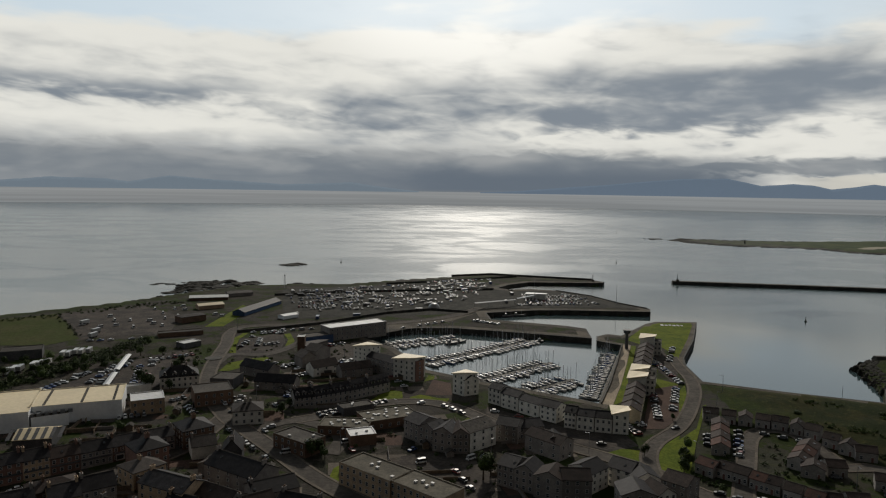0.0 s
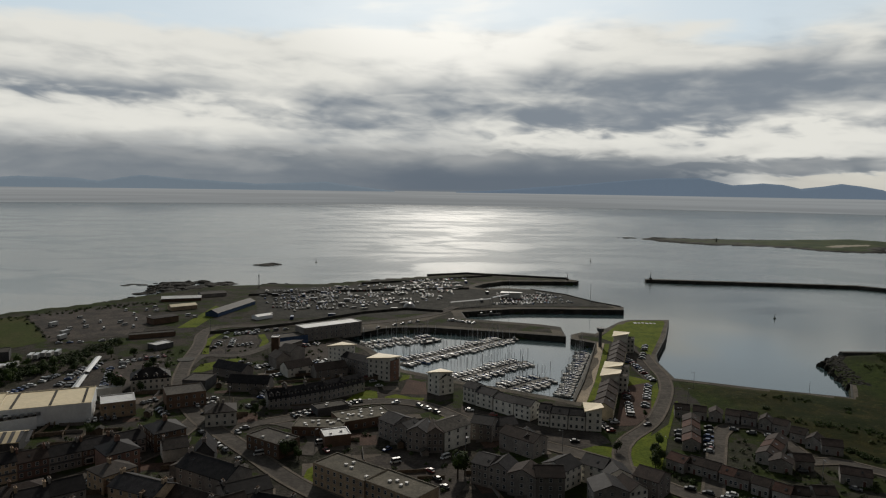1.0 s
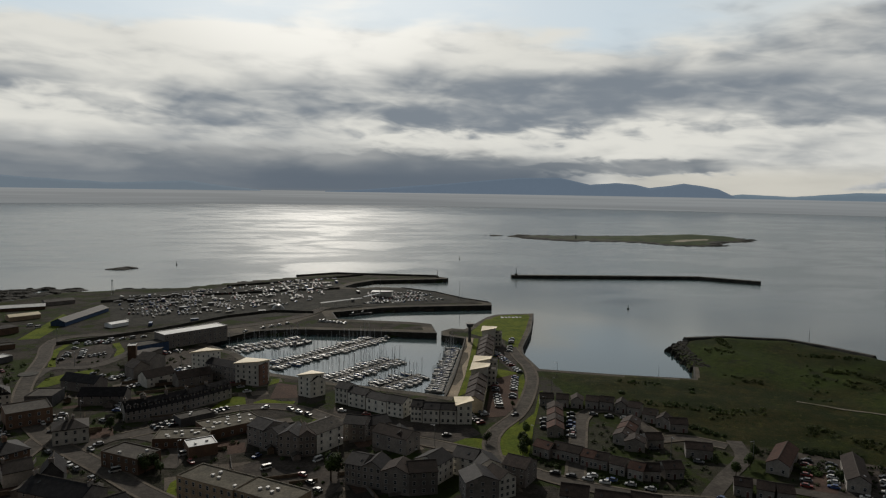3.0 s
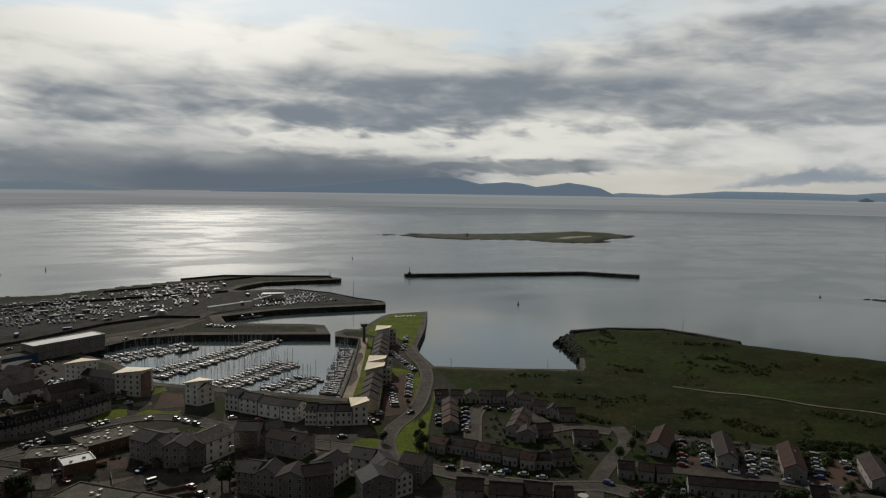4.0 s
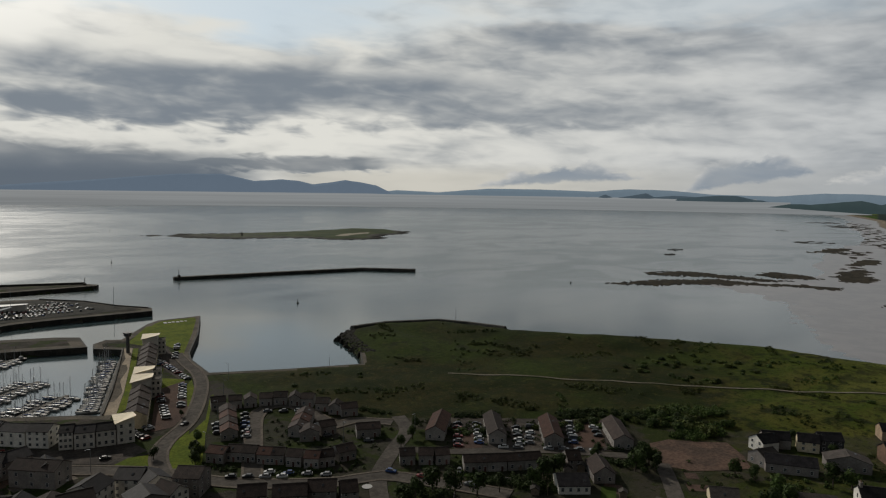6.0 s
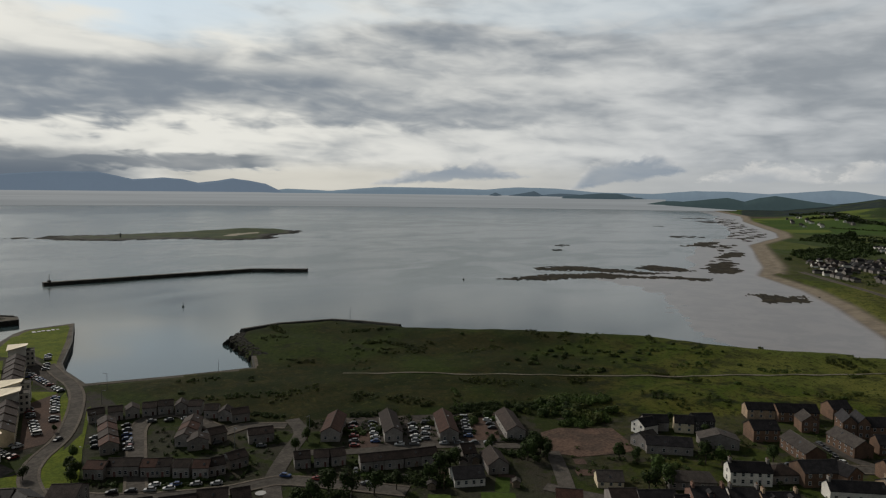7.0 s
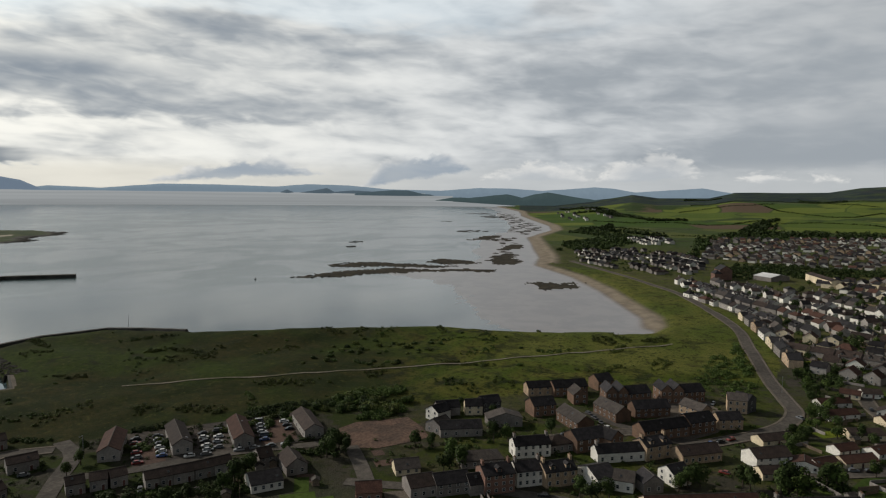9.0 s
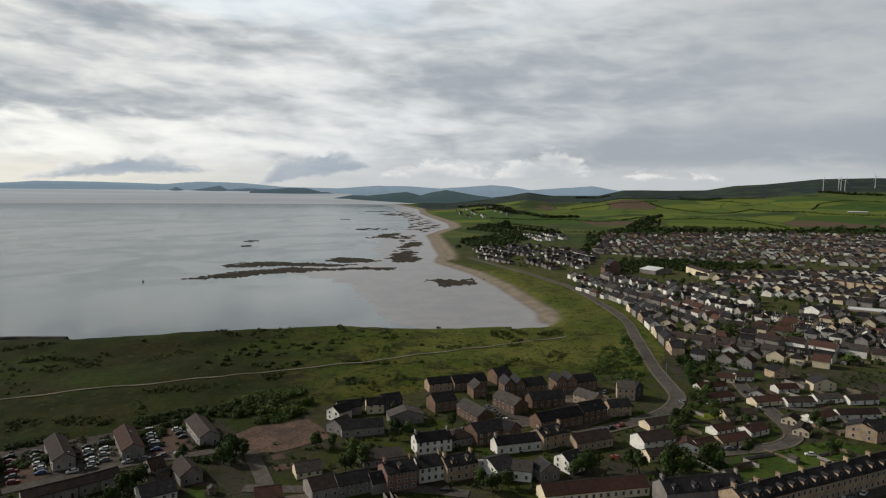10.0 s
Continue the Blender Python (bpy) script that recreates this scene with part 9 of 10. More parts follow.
    if trees:
        scrub("garden_trees", poly, trees, 1.3, 3.3, seed + 400, "dark green trees and hedges between the houses", seed % 2, 0.5)


district([(735, 60), (640, 2), (560, -14), (600, -110), (760, -110), (850, 8), (838, 74)], 28, 5, 21, 41, walls=("white", "grey", "harl", "grey", "white", "white"), tiles=("slate", "slate", "slate", "brown", "redtile", "grey"), trees=430)
district([(548, -18), (478, -34), (432, -48), (450, -92), (495, -190), (620, -260), (700, -160), (600, -115)], 66, 5, 20, 42, 3.6, 5.6, tiles=("redtile", "slate", "brown", "slate", "grey"), walls=("white", "cream", "white", "grey", "harl"), trees=460)
district([(720, -150), (780, -110), (920, -60), (1075, -420), (900, -360), (720, -280)], 60, 4, 19, 43, 3.4, 5.6, tiles=("redtile", "brown", "slate", "slate", "slate"), walls=("white", "grey", "harl", "cream", "white"), joined="many small white and grey houses of the far town", trees=520)
district([(1017, 240), (925, 168), (905, 95), (935, 55), (1150, 65), (1260, 200), (1200, 280)], 35, 5, 22, 44, 3.6, 5.2, walls=("white", "grey", "harl", "grey"), tiles=("slate", "slate", "brown"), base=0.75, joined="many small white and grey houses of the far town", trees=300)
district([(1347, 218), (1383, 140), (1555, 158), (1534, 243)], 30, 4, 30, 45, 4.8, 6, walls=("white", "white"), tiles=("slate",), group="white houses on the hill foot", joined="many small white and grey houses of the far town", trees=40)
district([(1130, 70), (1075, -58), (1068, -244), (1110, -425), (1900, -700), (1830, -330), (1589, 80)], 72, 6, 24, 46, 4, 6.2, walls=("white", "grey", "harl", "tan", "white", "grey"), tiles=("slate", "slate", "brown", "redtile", "grey"), base=0.72, joined="many small white and grey houses of the far town", trees=1000)
district([(2400, 650), (2900, 800), (3100, 700), (2700, 400), (2300, 480)], 20, 25, 70, 47, 5, 8, walls=("white", "grey"), tiles=("slate", "grey"), base=0.6, group="far houses by the shore", joined="many small white and grey houses of the far town", trees=0)


# clumps of tall trees between the streets
for i, (poly, count, big) in enumerate((([(441, -28), (466, -35), (498, -53), (521, -67), (450, -57), (423, -41)], 60, 3.6), ([(535, -108), (550, -120), (598, -131), (602, -122)], 22, 4.2), ([(647, -161), (559, -176), (663, -207), (702, -192)], 60, 4.2), ([(496, 8), (432, 0), (424, -6), (467, -4), (529, 4)], 40, 2.6), ([(607, -50), (617, -77), (677, -79), (653, -55)], 26, 3.6),
                                         ([(733, -137), (705, -156), (783, -169), (798, -153)], 26, 4.4), ([(1039, -110), (982, -146), (1100, -163), (1147, -129)], 44, 5.0), ([(264, -15), (262, -25), (287, -27), (288, -18)], 26, 2.6), ([(272, -28), (275, -37), (294, -38), (292, -31)], 20, 2.4))):
    scrub("tall_trees", poly, count, big * 0.55, big, 700 + i, "clump of tall dark green trees between the houses", i % 2, 0.55)


# boat yard: boats ashore and parked cars
def boat_ashore(x, y, turn, size, paint):
    root = new("boat_ashore")
    root.matrix_world = pose(x, y, height(x, y) + 0.9 * size, 0, 0, turn) @ Matrix.Scale(size, 4)
    piece("hull", hull_mesh(paint), root)
    piece("cabin", cabin_mesh(), root)
    v, f = [], []
    for px in (-2.4, 2.0):
        for py in (-0.8, 0.8):
            box(v, f, px - 0.12, px + 0.12, py - 0.12, py + 0.12, -0.95, 0.2)
    fill("cradle", v, f, STEEL, root)
    return tagged(root, "%s boat laid up ashore on a cradle" % paint, "boat", "boats laid up ashore")


rnd = random.Random(71)
BOAT_YARD = [(-122, 566), (-150, 640), (-150, 690), (-60, 740), (20, 788), (58, 770), (44, 700), (10, 626), (-45, 592)]
for i, (x, y) in enumerate(spots(BOAT_YARD, 120, 8.5, rnd)):
    if rnd.random() < 0.6:
        boat_ashore(x, y, rnd.choice((20, 110)) + rnd.uniform(-12, 12), rnd.uniform(0.55, 1.05), rnd.choice(("white", "white", "white", "grey", "blue", "dark")))
    else:
        car(x, y, rnd.uniform(0, 360), rnd.choice(("silver", "grey", "black", "black", "blue")), "van" if rnd.random() < 0.3 else "car", group="vehicles in the boat yard")
for i, (x, y) in enumerate(spots([(-280, 505), (-250, 590), (-200, 600), (-170, 560), (-220, 490)], 22, 9, rnd)):
    car(x, y, rnd.choice((30, 120)) + rnd.uniform(-8, 8), "white", "van", group="trailers by the shore")

# rocks and reefs
rock_patch("reef", "dark seaweed-covered rocks along the shore", [(-278, 690), (-292, 771), (-260, 786), (-224, 795), (-205, 765), (-235, 715)], 2.2, 81, 7, 3.2)
rock_patch("reef", "dark flat rocks below the shore", [(-170, 752), (-165, 775), (-120, 768), (-100, 752)], 1.4, 82, 6, 2.6)
rock_patch("reef", "single low dark rock awash in the sea", [(-222, 950), (-214, 968), (-196, 968), (-194, 954)], 2.4, 83, 5, 4)
rock_patch("reef", "small dark rocks awash", [(-320, 745), (-318, 760), (-296, 764), (-300, 745)], 1.0, 84, 8, 2)
for i, poly in enumerate(REEFS[:5]):
    rock_patch("reef", "long dark weedy reef uncovered by the tide" if i < 2 else "dark weedy rocks bared by the tide", poly, 0.75, 85 + i, 5.0, 1.5)
for q, (x, y, s) in enumerate(((1208, 737, 22), (1103, 682, 16), (2124, 946, 26), (1427, 526, 36), (1677, 666, 60), (2623, 946, 110), (2900, 1120, 80))):
    rock_patch("reef", "low dark skerry offshore", [(x - s, y - s * 0.5), (x - s * 0.4, y + s * 0.7), (x + s, y + s * 0.5), (x + s * 0.3, y - s * 0.6)], 1.1, 90 + q, s / 3.2, s / 9)
rock_patch("revetment", "sloping grey boulder bank at the bay corner", [(240, 362), (250, 395), (258, 425), (272, 440), (300, 444), (296, 432), (276, 424), (268, 400), (256, 366)], 3.6, 97, 1.9, 0.95, "revetment")
rock_patch("revetment", "broad grey boulder bank round the bay corner", [(243, 368), (252, 397), (261, 424), (275, 438), (300, 441), (299, 436), (279, 431), (268, 418), (259, 392), (252, 366)], 0.55, 103, 1.5, 0.62, "revetment", True)
rock_patch("shore_rocks", "dark boulders along the shore", [(-354, 544), (-326, 576), (-294, 609), (-253, 675), (-208, 734), (-163, 748), (-113, 749), (-54, 792), (11, 829), (14, 836), (-58, 800), (-115, 758), (-165, 757), (-214, 742), (-260, 682), (-300, 616), (-332, 582), (-362, 550)], 2.8, 98, 9, 2.6, "shore_rocks")
rock_patch("shore_rocks", "dark stony shore below the rough grass", [(398, 330), (435, 284), (466, 240), (481, 215), (484, 172), (495, 135), (514, 104), (520, 108), (503, 140), (492, 176), (488, 218), (472, 244), (440, 290), (403, 336)], 1.8, 99, 4.5, 1.8, "shore_rocks")
rock_patch("rubble", "heap of grey rubble on the waste ground", [(300, 218), (320, 205), (345, 175), (335, 160), (310, 180), (296, 205)], 1.6, 100, 3, 1.6, "rubble")

DARKBUOY = mat("buoy_paint", (0.03, 0.045, 0.03), (0.04, 0.03, 0.025), 0.6, 1.0, 3.0)
for x, y, hh in ((-148, 999, 4.5), (265, 1050, 4.5), (314, 589, 3.5), (650, 534, 2), (452, 1800, 6)):
    buoy(x, y, hh, DARKBUOY)
post(213.7, 359.7, 8.0, "marker_post", 0.14, 0, "slim marker post standing in the bay", 0.0, "post")
post(361, 412, 9.0, "marker_post", 0.16, 0, "slim navigation post on the headland bank", 6.0, "post")
post(86, 640, 22, "mast_pole", 0.2, 0, "tall slim steel pole on the quay", 4.0, "post")
post(163, 640, 18, "mast_pole", 0.2, 0, "tall slim steel pole on the quay", 4.0, "post")
for x, y in ((-60, 420), (-90, 330), (-20, 310), (60, 270), (120, 300), (150, 360), (135, 330), (100, 262), (20, 262), (-40, 270), (-120, 430), (-150, 500), (180, 230), (400, -20), (150, 240)):
    post(x, y, 9.0)


def on_hill(az, el):
    """The place on the land that is seen under an azimuth at so many degrees above the level of the eye."""
    r = np.arange(1150, 4900, 12.0)
    px, py = r * math.sin(radians(az)), r * math.cos(radians(az))
    z = terrain(px, py)[0]
    seen = np.nonzero(np.degrees(np.arctan2(z - 110, r)) >= el)[0]
    i = seen[0] if len(seen) else len(r) - 1
    return float(px[i]), float(py[i]), float(z[i])


def wind_turbine(az, el_foot, spin):
    x, y, z = on_hill(az, el_foot)
    hh = 0.0145 * math.hypot(x, y)
    root = new("wind_turbine")
    root.matrix_world = pose(x, y, z - 2, 0, 0, -az + 25)
    v, f = [], []
    tube(v, f, 0, 0, 0, hh, 2.2, 1.3, 8)
    fill("tower", v, f, TURBINE, root)
    v, f = [], []
    box(v, f, -1.6, 1.6, -4, 3, hh - 1.5, hh + 1.8)
    fill("nacelle", v, f, TURBINE, root)
    for q in range(3):
        v, f = [], []
        loft(v, f, [[(-0.8, -0.3, 0), (0.8, -0.3, 0), (0.8, 0.3, 0), (-0.8, 0.3, 0)], [(-0.2, -0.1, 24), (0.25, -0.1, 24), (0.25, 0.1, 24), (-0.2, 0.1, 24)]])
        ob = fill("blade", v, f, TURBINE, root)
        ob.matrix_local = Matrix.Translation((0, -4.6, hh)) @ pose(0, 0, 0, 0, spin + q * 120, 0)
    return tagged(root, "white three-bladed wind turbine on the hill", "wind turbine", "turbines on the hill")


TURBINE = mat("turbine_white", (0.42, 0.42, 0.42), (0.36, 0.36, 0.36), 0.5, 0.1, 1.0)
for az, el, spin in ((102.79, 0.05, 10), (103.75, 0.10, 50), (103.9, 0.12, 80), (104.15, 0.06, 25), (105.97, 0.30, 95)):
    wind_turbine(az, el, spin)


def far_growth(name, lines, lo, hi, step, spread, seed, label, leaves=22):
    """Hedgerows and woods on the far slopes, along lines of azimuth and elevation, as one mesh of leaf sprays."""
    rnd = random.Random(seed)
    verts, faces = [], []
    for pts in lines:
        ground = [on_hill(a, e) for a, e in pts]
        for (x0, y0, _), (x1, y1, _) in zip(ground, ground[1:]):
            count = max(2, int(math.hypot(x1 - x0, y1 - y0) / step))
            t = (np.arange(count) + 0.5) / count
            qx = x0 + (x1 - x0) * t + np.array([rnd.uniform(-spread, spread) for _ in range(count)])
            qy = y0 + (y1 - y0) * t + np.array([rnd.uniform(-spread, spread) for _ in range(count)])
            for x, y, z in zip(qx, qy, terrain(qx, qy)[0]):
                size = rnd.uniform(lo, hi)
                leaf_crown(verts, faces, rnd, x, y, z + 0.4 * size, size, size * 0.8, leaves, 0.34 * size)
    return tagged(mesh_object(name, verts, faces, LEAVES[0]), label, "hedges" if name == "hedgerow" else "woods", kind="stuff")


HEDGES = [[(84.5, -1.69), (86.7, -1.38), (89.8, -1.01), (91.3, -0.89)], [(90.7, -1.08), (91.7, -1.42), (94.1, -1.68), (96.5, -1.75), (98.1, -1.41)], [(98.1, -1.41), (100.8, -1.51), (103.3, -1.65), (106.7, -1.67)],
          [(91.4, -2.9), (91.6, -2.36), (94.5, -2.19), (97.7, -2.28), (100.8, -2.73)], [(84.0, -2.48), (86.8, -2.65), (88.5, -2.52), (90.7, -2.11)], [(85.4, -1.12), (88.5, -0.71), (91.9, -0.7), (95.3, -0.82), (98.0, -0.99)],
          [(92.8, -0.51), (96.5, -0.59), (99.9, -0.32)], [(102.2, -1.31), (102.6, -0.89), (104.3, -0.61), (106.6, -0.72)], [(84.1, -3.54), (88.1, -3.49)], [(78.0, -2.5), (81.0, -2.6), (84.0, -2.5)], [(77.0, -3.1), (80.0, -3.0), (82.5, -3.2)]]
far_growth("hedgerow", HEDGES, 2.2, 4.4, 5.0, 1.5, 460, "dark hedgerows between the far fields", 14)
WOODS = [[(102.7, -0.06), (104.3, -0.15), (106.8, -0.22), (109.0, -0.2)], [(88.1, -3.40), (92.9, -3.2), (97.0, -3.15), (100.8, -3.05), (104.4, -2.85), (108.0, -2.75)], [(92.9, -3.3), (97.0, -3.25), (101.0, -3.15)],
         [(89.4, -3.2), (89.9, -2.7), (90.7, -2.3), (91.5, -2.1)], [(90.0, -3.1), (90.6, -2.7), (91.1, -2.5)], [(76.5, -1.9), (78.5, -1.75), (80.5, -2.1), (82.5, -2.35), (85.0, -2.3)], [(75.5, -1.6), (77.5, -1.5), (79.5, -1.75)], [(79.5, -2.9), (78.1, -3.2), (81.0, -3.4), (83.5, -3.6)], [(93.0, -0.72), (96.0, -0.66)], [(85.0, -0.75), (87.5, -0.55)]]
far_growth("wood_far", WOODS, 5.0, 9.0, 4.0, 12.0, 461, "dark wood and shelter belts among the far fields")
barn = on_hill(105.05, -1.46)
building(barn[0], barn[1], -100, 55, 14, 3, 1.6, "g", "grey", "white", name="barn", label="long pale farm barn among green fields")

# white stones laid out on the harbour lawn, worn past reading
root = new("lawn_sign")
root.matrix_world = pose(182.5, 541, 4.2, 0, 0, -6)
for i, (x, w) in enumerate(((-7.6, 2.2), (-4.4, 2.0), (-1.4, 1.8), (1.6, 2.2), (4.8, 1.8), (7.8, 1.6))):
    v, f = [], []
    box(v, f, x - w / 2, x + w / 2, -2.6 + 0.8 * (i % 3), 2.4 - 0.9 * (i % 2), 0, 0.25)
    fill("bar", v, f, FRAME, root)
tagged(root, "white bars laid out on the green lawn", "sign")

# hedges, gardens and rough growth
GARDENS = [([(120, 300), (230, 215), (250, 190), (232, 160), (150, 190), (110, 250)], 260), ([(225, 150), (330, 90), (400, 30), (300, -30), (255, -40), (215, 80)], 420), ([(410, -30), (500, -20), (640, 5), (740, 60), (850, 0), (760, -120), (480, -130)], 520),
           ([(420, -50), (330, -40), (285, -40), (330, -110), (460, -150)], 220), ([(-230, 330), (-120, 350), (0, 300), (60, 250), (0, 225), (-190, 225)], 160), ([(-250, 400), (-170, 440), (-60, 480), (-60, 420), (-150, 380)], 120)]
for i, (poly, count) in enumerate(GARDENS):
    scrub("garden_shrubs", poly, count, 0.7, 1.6, 200 + i, "dark green hedges and shrubs of the gardens", i % 2)
rnd = random.Random(77)
for i, (x, y) in enumerate(spots(FIELD_CORE, 34, 14, rnd)):
    a, r1, r2 = rnd.uniform(0, 3.1), rnd.uniform(8, 26), rnd.uniform(3, 9)
    poly = [(x + r1 * math.cos(q) * math.cos(a) - r2 * math.sin(q) * math.sin(a), y + r1 * math.cos(q) * math.sin(a) + r2 * math.sin(q) * math.cos(a)) for q in (0, 1, 2, 3, 4, 5.2)]
    scrub("gorse", poly, rnd.randrange(20, 52), 0.6, 1.6, 300 + i, "patch of low dark gorse on rough grass", rnd.choice((1, 2, 2)), 0.36)
scrub("wood_far", [(880, 40), (1060, 40), (1090, -60), (1040, -200), (930, -60)], 300, 3, 5, 401, "dark belt of far woodland", 0, 0.9)
scrub("wood_far", [(1130, 90), (1580, 110), (1990, 10), (2100, -720), (1990, -740), (1830, -330), (1560, 70), (1130, 80)], 420, 4, 8, 402, "dark belt of far woodland", 0, 1.1)
scrub("wood_far", [(1180, 310), (1340, 340), (1560, 300), (1700, 420), (1900, 430), (1500, 200), (1250, 230)], 330, 4, 7, 403, "dark belt of far woodland", 0, 1.1)

CENTRE = (800, 1450)
ring = [tuple(c + (q - c) * 1.05 for q, c in zip(p, CENTRE)) for p in ISLAND]
ring += [ring[0]] + [tuple(c + (q - c) * 0.92 for q, c in zip(p, CENTRE)) for p in (ISLAND[:1] + ISLAND[::-1])]
rock_patch("shore_rocks", "dark rocky rim of the low island", ring, 1.5, 120, 7, 3.2, "shore_rocks")
rock_patch("shore_rocks", "flat dark rocks at the end of the island", [(526, 1554), (543, 1490), (579, 1442), (640, 1420), (690, 1450), (680, 1540), (600, 1590)], 1.6, 121, 9, 4.0, "shore_rocks")
rock_patch("reef", "low dark skerry offshore", [(455, 1600), (480, 1570), (520, 1575), (500, 1620)], 0.9, 122, 8, 3)
tower = new("beacon")
tower.matrix_world = pose(648, 1480, 1.5)
v, f = [], []
tube(v, f, 0, 0, 0, 7.0, 1.8, 1.2, 8)
fill("shaft", v, f, STONE_DARK, tower)
v, f = [], []
tube(v, f, 0, 0, 7.0, 9.5, 0.9, 0.7, 8)
fill("lantern", v, f, STONE_DARK, tower)
tagged(tower, "small dark stone light tower on the low island", "lighthouse")




def vehicle_rows(rows, seed, label, along=90, gap=3.3, miss=0.2):
    """Close rows of parked vehicles too far off to pick apart, in one mesh."""
    rnd = random.Random(seed)
    verts, faces, index = [], [], []
    paints = [PAINT[q] for q in ("white", "silver", "grey", "black", "blue", "red")]
    for x0, y0, x1, y1 in rows:
        length, head = math.hypot(x1 - x0, y1 - y0), math.degrees(math.atan2(y1 - y0, x1 - x0))
        for i in range(int(length / gap)):
            if rnd.random() < miss:
                continue
            s = (i + 0.5) * gap / length
            m = pose(x0 + (x1 - x0) * s, y0 + (y1 - y0) * s, 4.2, 0, 0, head + along + rnd.choice((0, 180)) + rnd.uniform(-4, 4))
            tone = rnd.choice((0, 1, 2, 2, 2, 2, 3, 3, 3, 3, 4, 5))
            for me, slot in ((car_body("car"), tone), (car_glass("car"), 6)):
                b = len(verts)
                verts += [tuple(m @ q.co) for q in me.vertices]
                for p in me.polygons:
                    faces.append(tuple(b + q for q in p.vertices))
                    index.append(slot)
    me = bpy.data.meshes.new("parked_vehicles")
    me.from_pydata(verts, [], faces)
    for m in paints + [GLASS]:
        me.materials.append(m)
    me.polygons.foreach_set("material_index", index)
    me.update()
    return tagged(new("parked_vehicles", me), label, "cars", kind="stuff")


yard_rows = []
rnd = random.Random(93)
for q in range(22):
    x = -160.0
    while x < 60:
        run = rnd.uniform(10, 34)
        y = 574 + 9.3 * q + 0.10 * x
        if inside(np.array([x, x + run]), np.array([y, y + 0.1 * run]), BOAT_YARD).all() and rnd.random() < 0.75:
            yard_rows.append((x, y, x + run, y + 0.1 * run))
        x += run + rnd.uniform(2, 12)
vehicle_rows(yard_rows, 91, "close rows of parked vehicles on the harbour yard")
vehicle_rows([(-20 + 16 * q, 772 + 6 * q, -6 + 16 * q, 777 + 6 * q) for q in range(5)], 94, "rows of parked vehicles behind the pier")
STREET_SIDES = [(-148, 227, -92, 271.5), (-140, 219.5, -120, 235), (-66, 258, -96, 296), (-58, 268, -84, 300), (-100, 318, -118, 352), (-30, 262, -44, 282), (-62, 306, -40, 318), (-36, 326, -22, 331), (0, 330, 22, 304), (30, 298, 56, 276), (-104, 268, -100, 296), (-122, 236, -108, 252), (-20, 226, -40, 246),
                (96, 236, 128, 212), (146, 205, 166, 170), (112, 252, 130, 288), (166, 222, 182, 238), (196, 196, 232, 162), (228, 44, 216, 98), (284, 70, 300, 48), (300, 12, 322, -6), (300, -50, 290, -24), (346, -62, 420, -56), (238, -44, 284, -98), (376, -58, 366, -84), (204, 118, 232, 142)]
vehicle_rows(STREET_SIDES, 95, "cars parked along the kerbs of the streets", 0, 6.2, 0.4)
for poly in ([(-147.6, 490.3), (-123.3, 504.9), (-94.0, 524.9), (-46.6, 574.5), (-9.2, 595.2), (22, 584)], [(-162.3, 662.4), (-122.2, 679.1), (-79.4, 693.1), (-34.5, 703.7), (12.1, 714.7), (54.0, 721.6)], [(-61.6, 751.8), (-25.1, 768.2), (39.8, 802.2), (90.0, 832)]):
    tagged(strip("boundary_wall", poly, 0.7, 3.6, 6.0, STONE_DARK), "long dark stone wall along the harbour yard", "wall", kind="structure")
rnd = random.Random(96)
for x, y in spots(BOAT_YARD, 16, 16, rnd) + [(-70, 560), (-20, 590), (-100, 548), (60, 640), (70, 690)]:
    box_root = new("shipping_container")
    box_root.matrix_world = pose(x, y, height(x, y) + 0.1, 0, 0, rnd.choice((8, 98)) + rnd.uniform(-6, 6))
    v, f = [], []
    box(v, f, -3.0, 3.0, -1.2, 1.2, 0, 2.5)
    for q in range(10):
        box(v, f, -2.85 + q * 0.6, -2.6 + q * 0.6, -1.26, 1.26, 0.15, 2.4)
    paint = rnd.choice(("blue", "dark", "grey"))
    fill("body", v, f, HULL[paint], box_root)
    v, f = [], []
    for q in (-0.6, 0.6):
        box(v, f, 3.0, 3.06, q - 0.56, q + 0.56, 0.12, 2.4)
    fill("door", v, f, HULL["grey"], box_root)
    tagged(box_root, "%s steel container standing in the boat yard" % {"blue": "blue", "dark": "dark brown", "grey": "grey"}[paint], "container", "containers in the yard")
vehicle_rows([(78, 640 + 11 * q, 140 - 4 * q, 634 + 11 * q) for q in range(5)], 92, "rows of parked vehicles on the ferry quay")


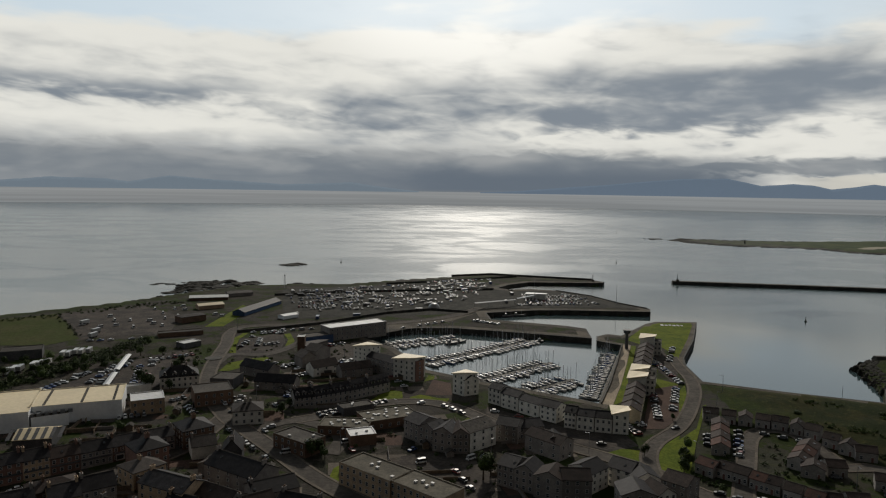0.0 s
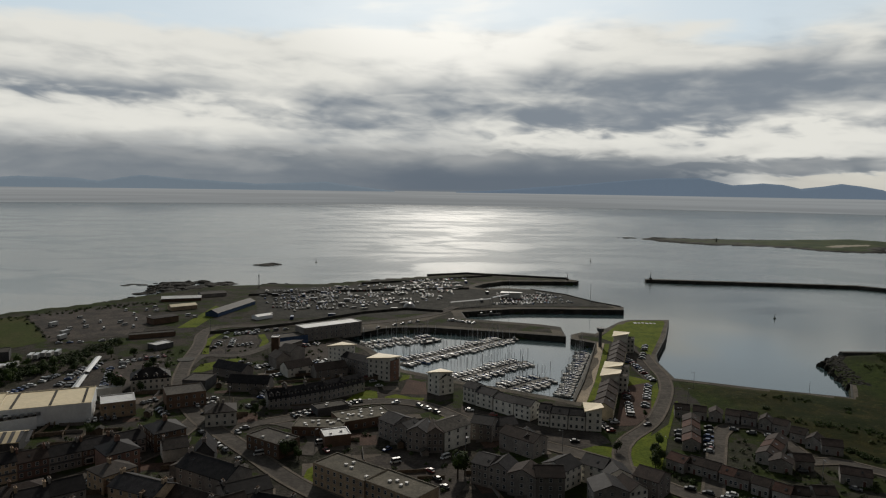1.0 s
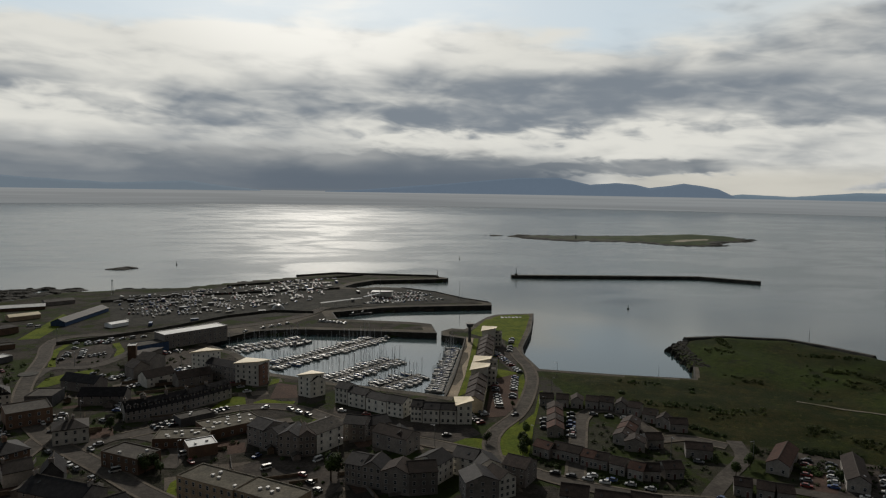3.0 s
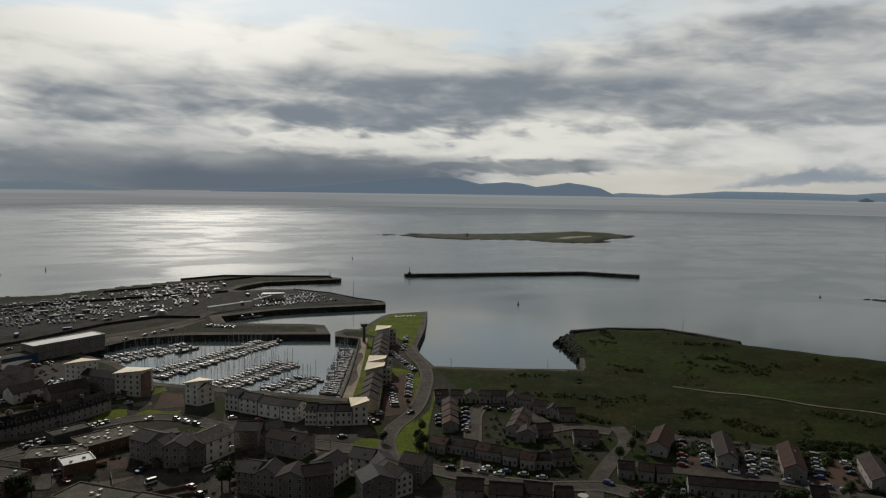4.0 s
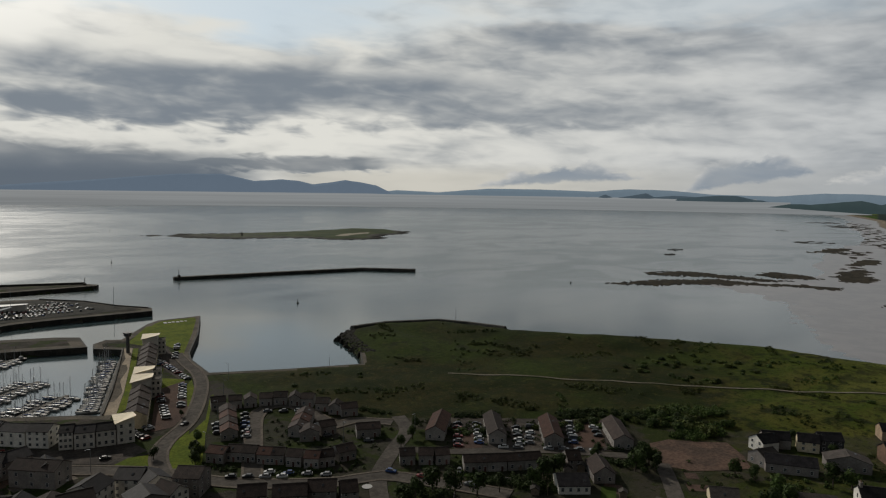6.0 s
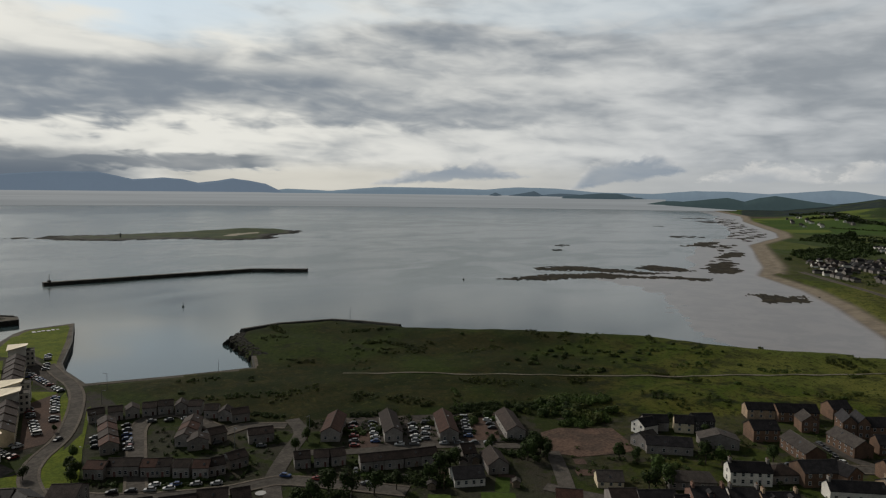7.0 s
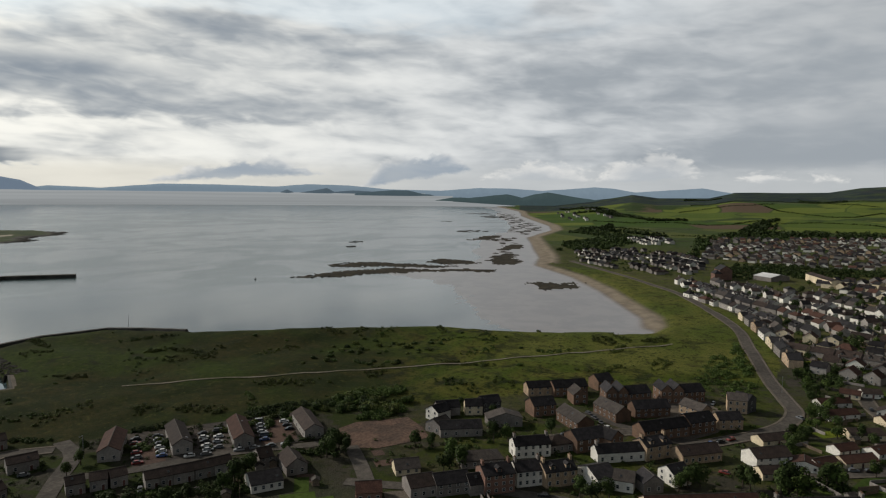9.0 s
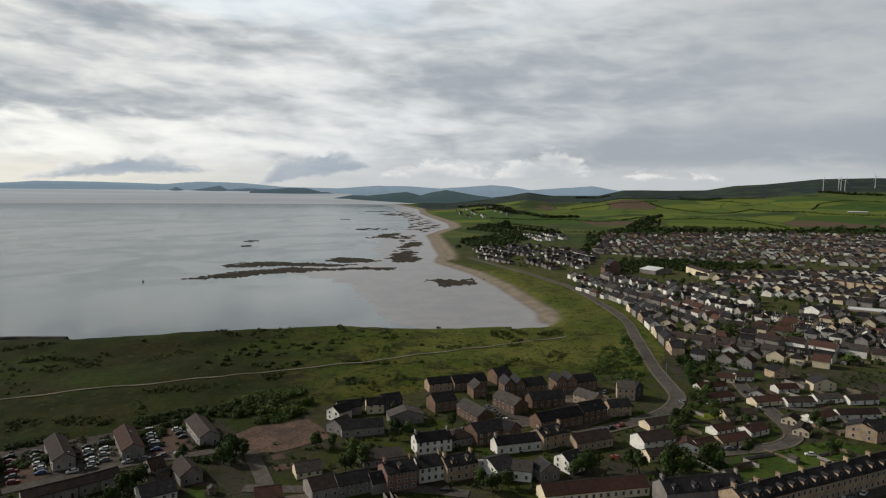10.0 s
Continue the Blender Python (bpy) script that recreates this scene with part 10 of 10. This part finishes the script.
def gardens(poly, count, angle, seed, label, plots=(0, 6, 6, 1, 2), built=0.12):
    """Plots behind houses: patches of lawn and paving, fences and sheds, too many to count, in one mesh."""
    rnd = random.Random(seed)
    xs, ys = [q[0] for q in poly], [q[1] for q in poly]
    px = np.array([rnd.uniform(min(xs), max(xs)) for _ in range(count * 3)])
    py = np.array([rnd.uniform(min(ys), max(ys)) for _ in range(count * 3)])
    ok = inside(px, py, poly) & off_road(px, py, 5.0)
    px, py = px[ok][:count], py[ok][:count]
    pz = terrain(px, py)[0]
    slots = [GRASS, PAVEMENT, PAVING, FENCE, WALLS["grey"], ROOFS["felt"], MEADOW]
    verts, faces, index = [], [], []
    for x, y, z in zip(px, py, pz):
        m = pose(x, y, z, 0, 0, angle + rnd.choice((0, 90)) + rnd.uniform(-6, 6))
        v, f = [], []
        kind = rnd.random()
        if kind < 0.45:
            a, b = rnd.uniform(2.5, 6.5), rnd.uniform(2, 4.5)
            box(v, f, -a, a, -b, b, -0.4, rnd.uniform(0.02, 0.06))
            slot = [rnd.choice(plots)] * 6
        elif kind < 1.0 - built:
            a = rnd.uniform(3, 9)
            box(v, f, -a, a, -0.08, 0.08, -0.4, rnd.uniform(1.0, 1.8))
            slot = [rnd.choice((3, 3, 4))] * 6
        else:
            wv, wf, rv, rf = walls_and_roof(rnd.uniform(2, 3.4) * (1 + 2 * built), rnd.uniform(1.8, 2.8) * (1 + 2 * built), rnd.uniform(1.7, 2.2) * (1 + built), 0.5 + 2 * built, "g")
            v, f = wv + rv, wf + [tuple(len(wv) + i for i in q) for q in rf]
            slot = [rnd.choice((3, 4))] * len(wf) + [5] * len(rf)
        b = len(verts)
        verts += [tuple(m @ Vector(q)) for q in v]
        faces += [tuple(b + i for i in q) for q in f]
        index += slot
    me = bpy.data.meshes.new("gardens")
    me.from_pydata(verts, [], faces)
    for q in slots:
        me.materials.append(q)
    me.polygons.foreach_set("material_index", index)
    me.update()
    return tagged(new("gardens", me), label, "gardens", kind="stuff")


FENCE = mat("weathered_fence", (0.15, 0.115, 0.082), (0.10, 0.078, 0.058), 0.9, 0.4, 2.0, spec=0.05)
gardens([(735, 60), (640, 2), (560, -14), (600, -110), (760, -110), (850, 8), (838, 74)], 330, 28, 601, "small back gardens with lawns, fences and sheds")
gardens([(548, -18), (478, -34), (432, -48), (450, -92), (495, -190), (620, -260), (700, -160), (600, -115)], 420, 66, 602, "small back gardens with lawns, fences and sheds")
gardens([(410, -30), (330, -5), (250, -30), (215, 60), (235, 130), (180, 190), (110, 230), (130, 130), (200, -60), (400, -140), (440, -90)], 330, 40, 603, "small front gardens with hedges, fences and sheds")
gardens([(-220, 330), (-60, 400), (0, 380), (-10, 330), (60, 280), (80, 240), (0, 215), (-200, 215)], 330, 10, 604, "yards and small gardens with walls between", (1, 2, 1), 0.1)
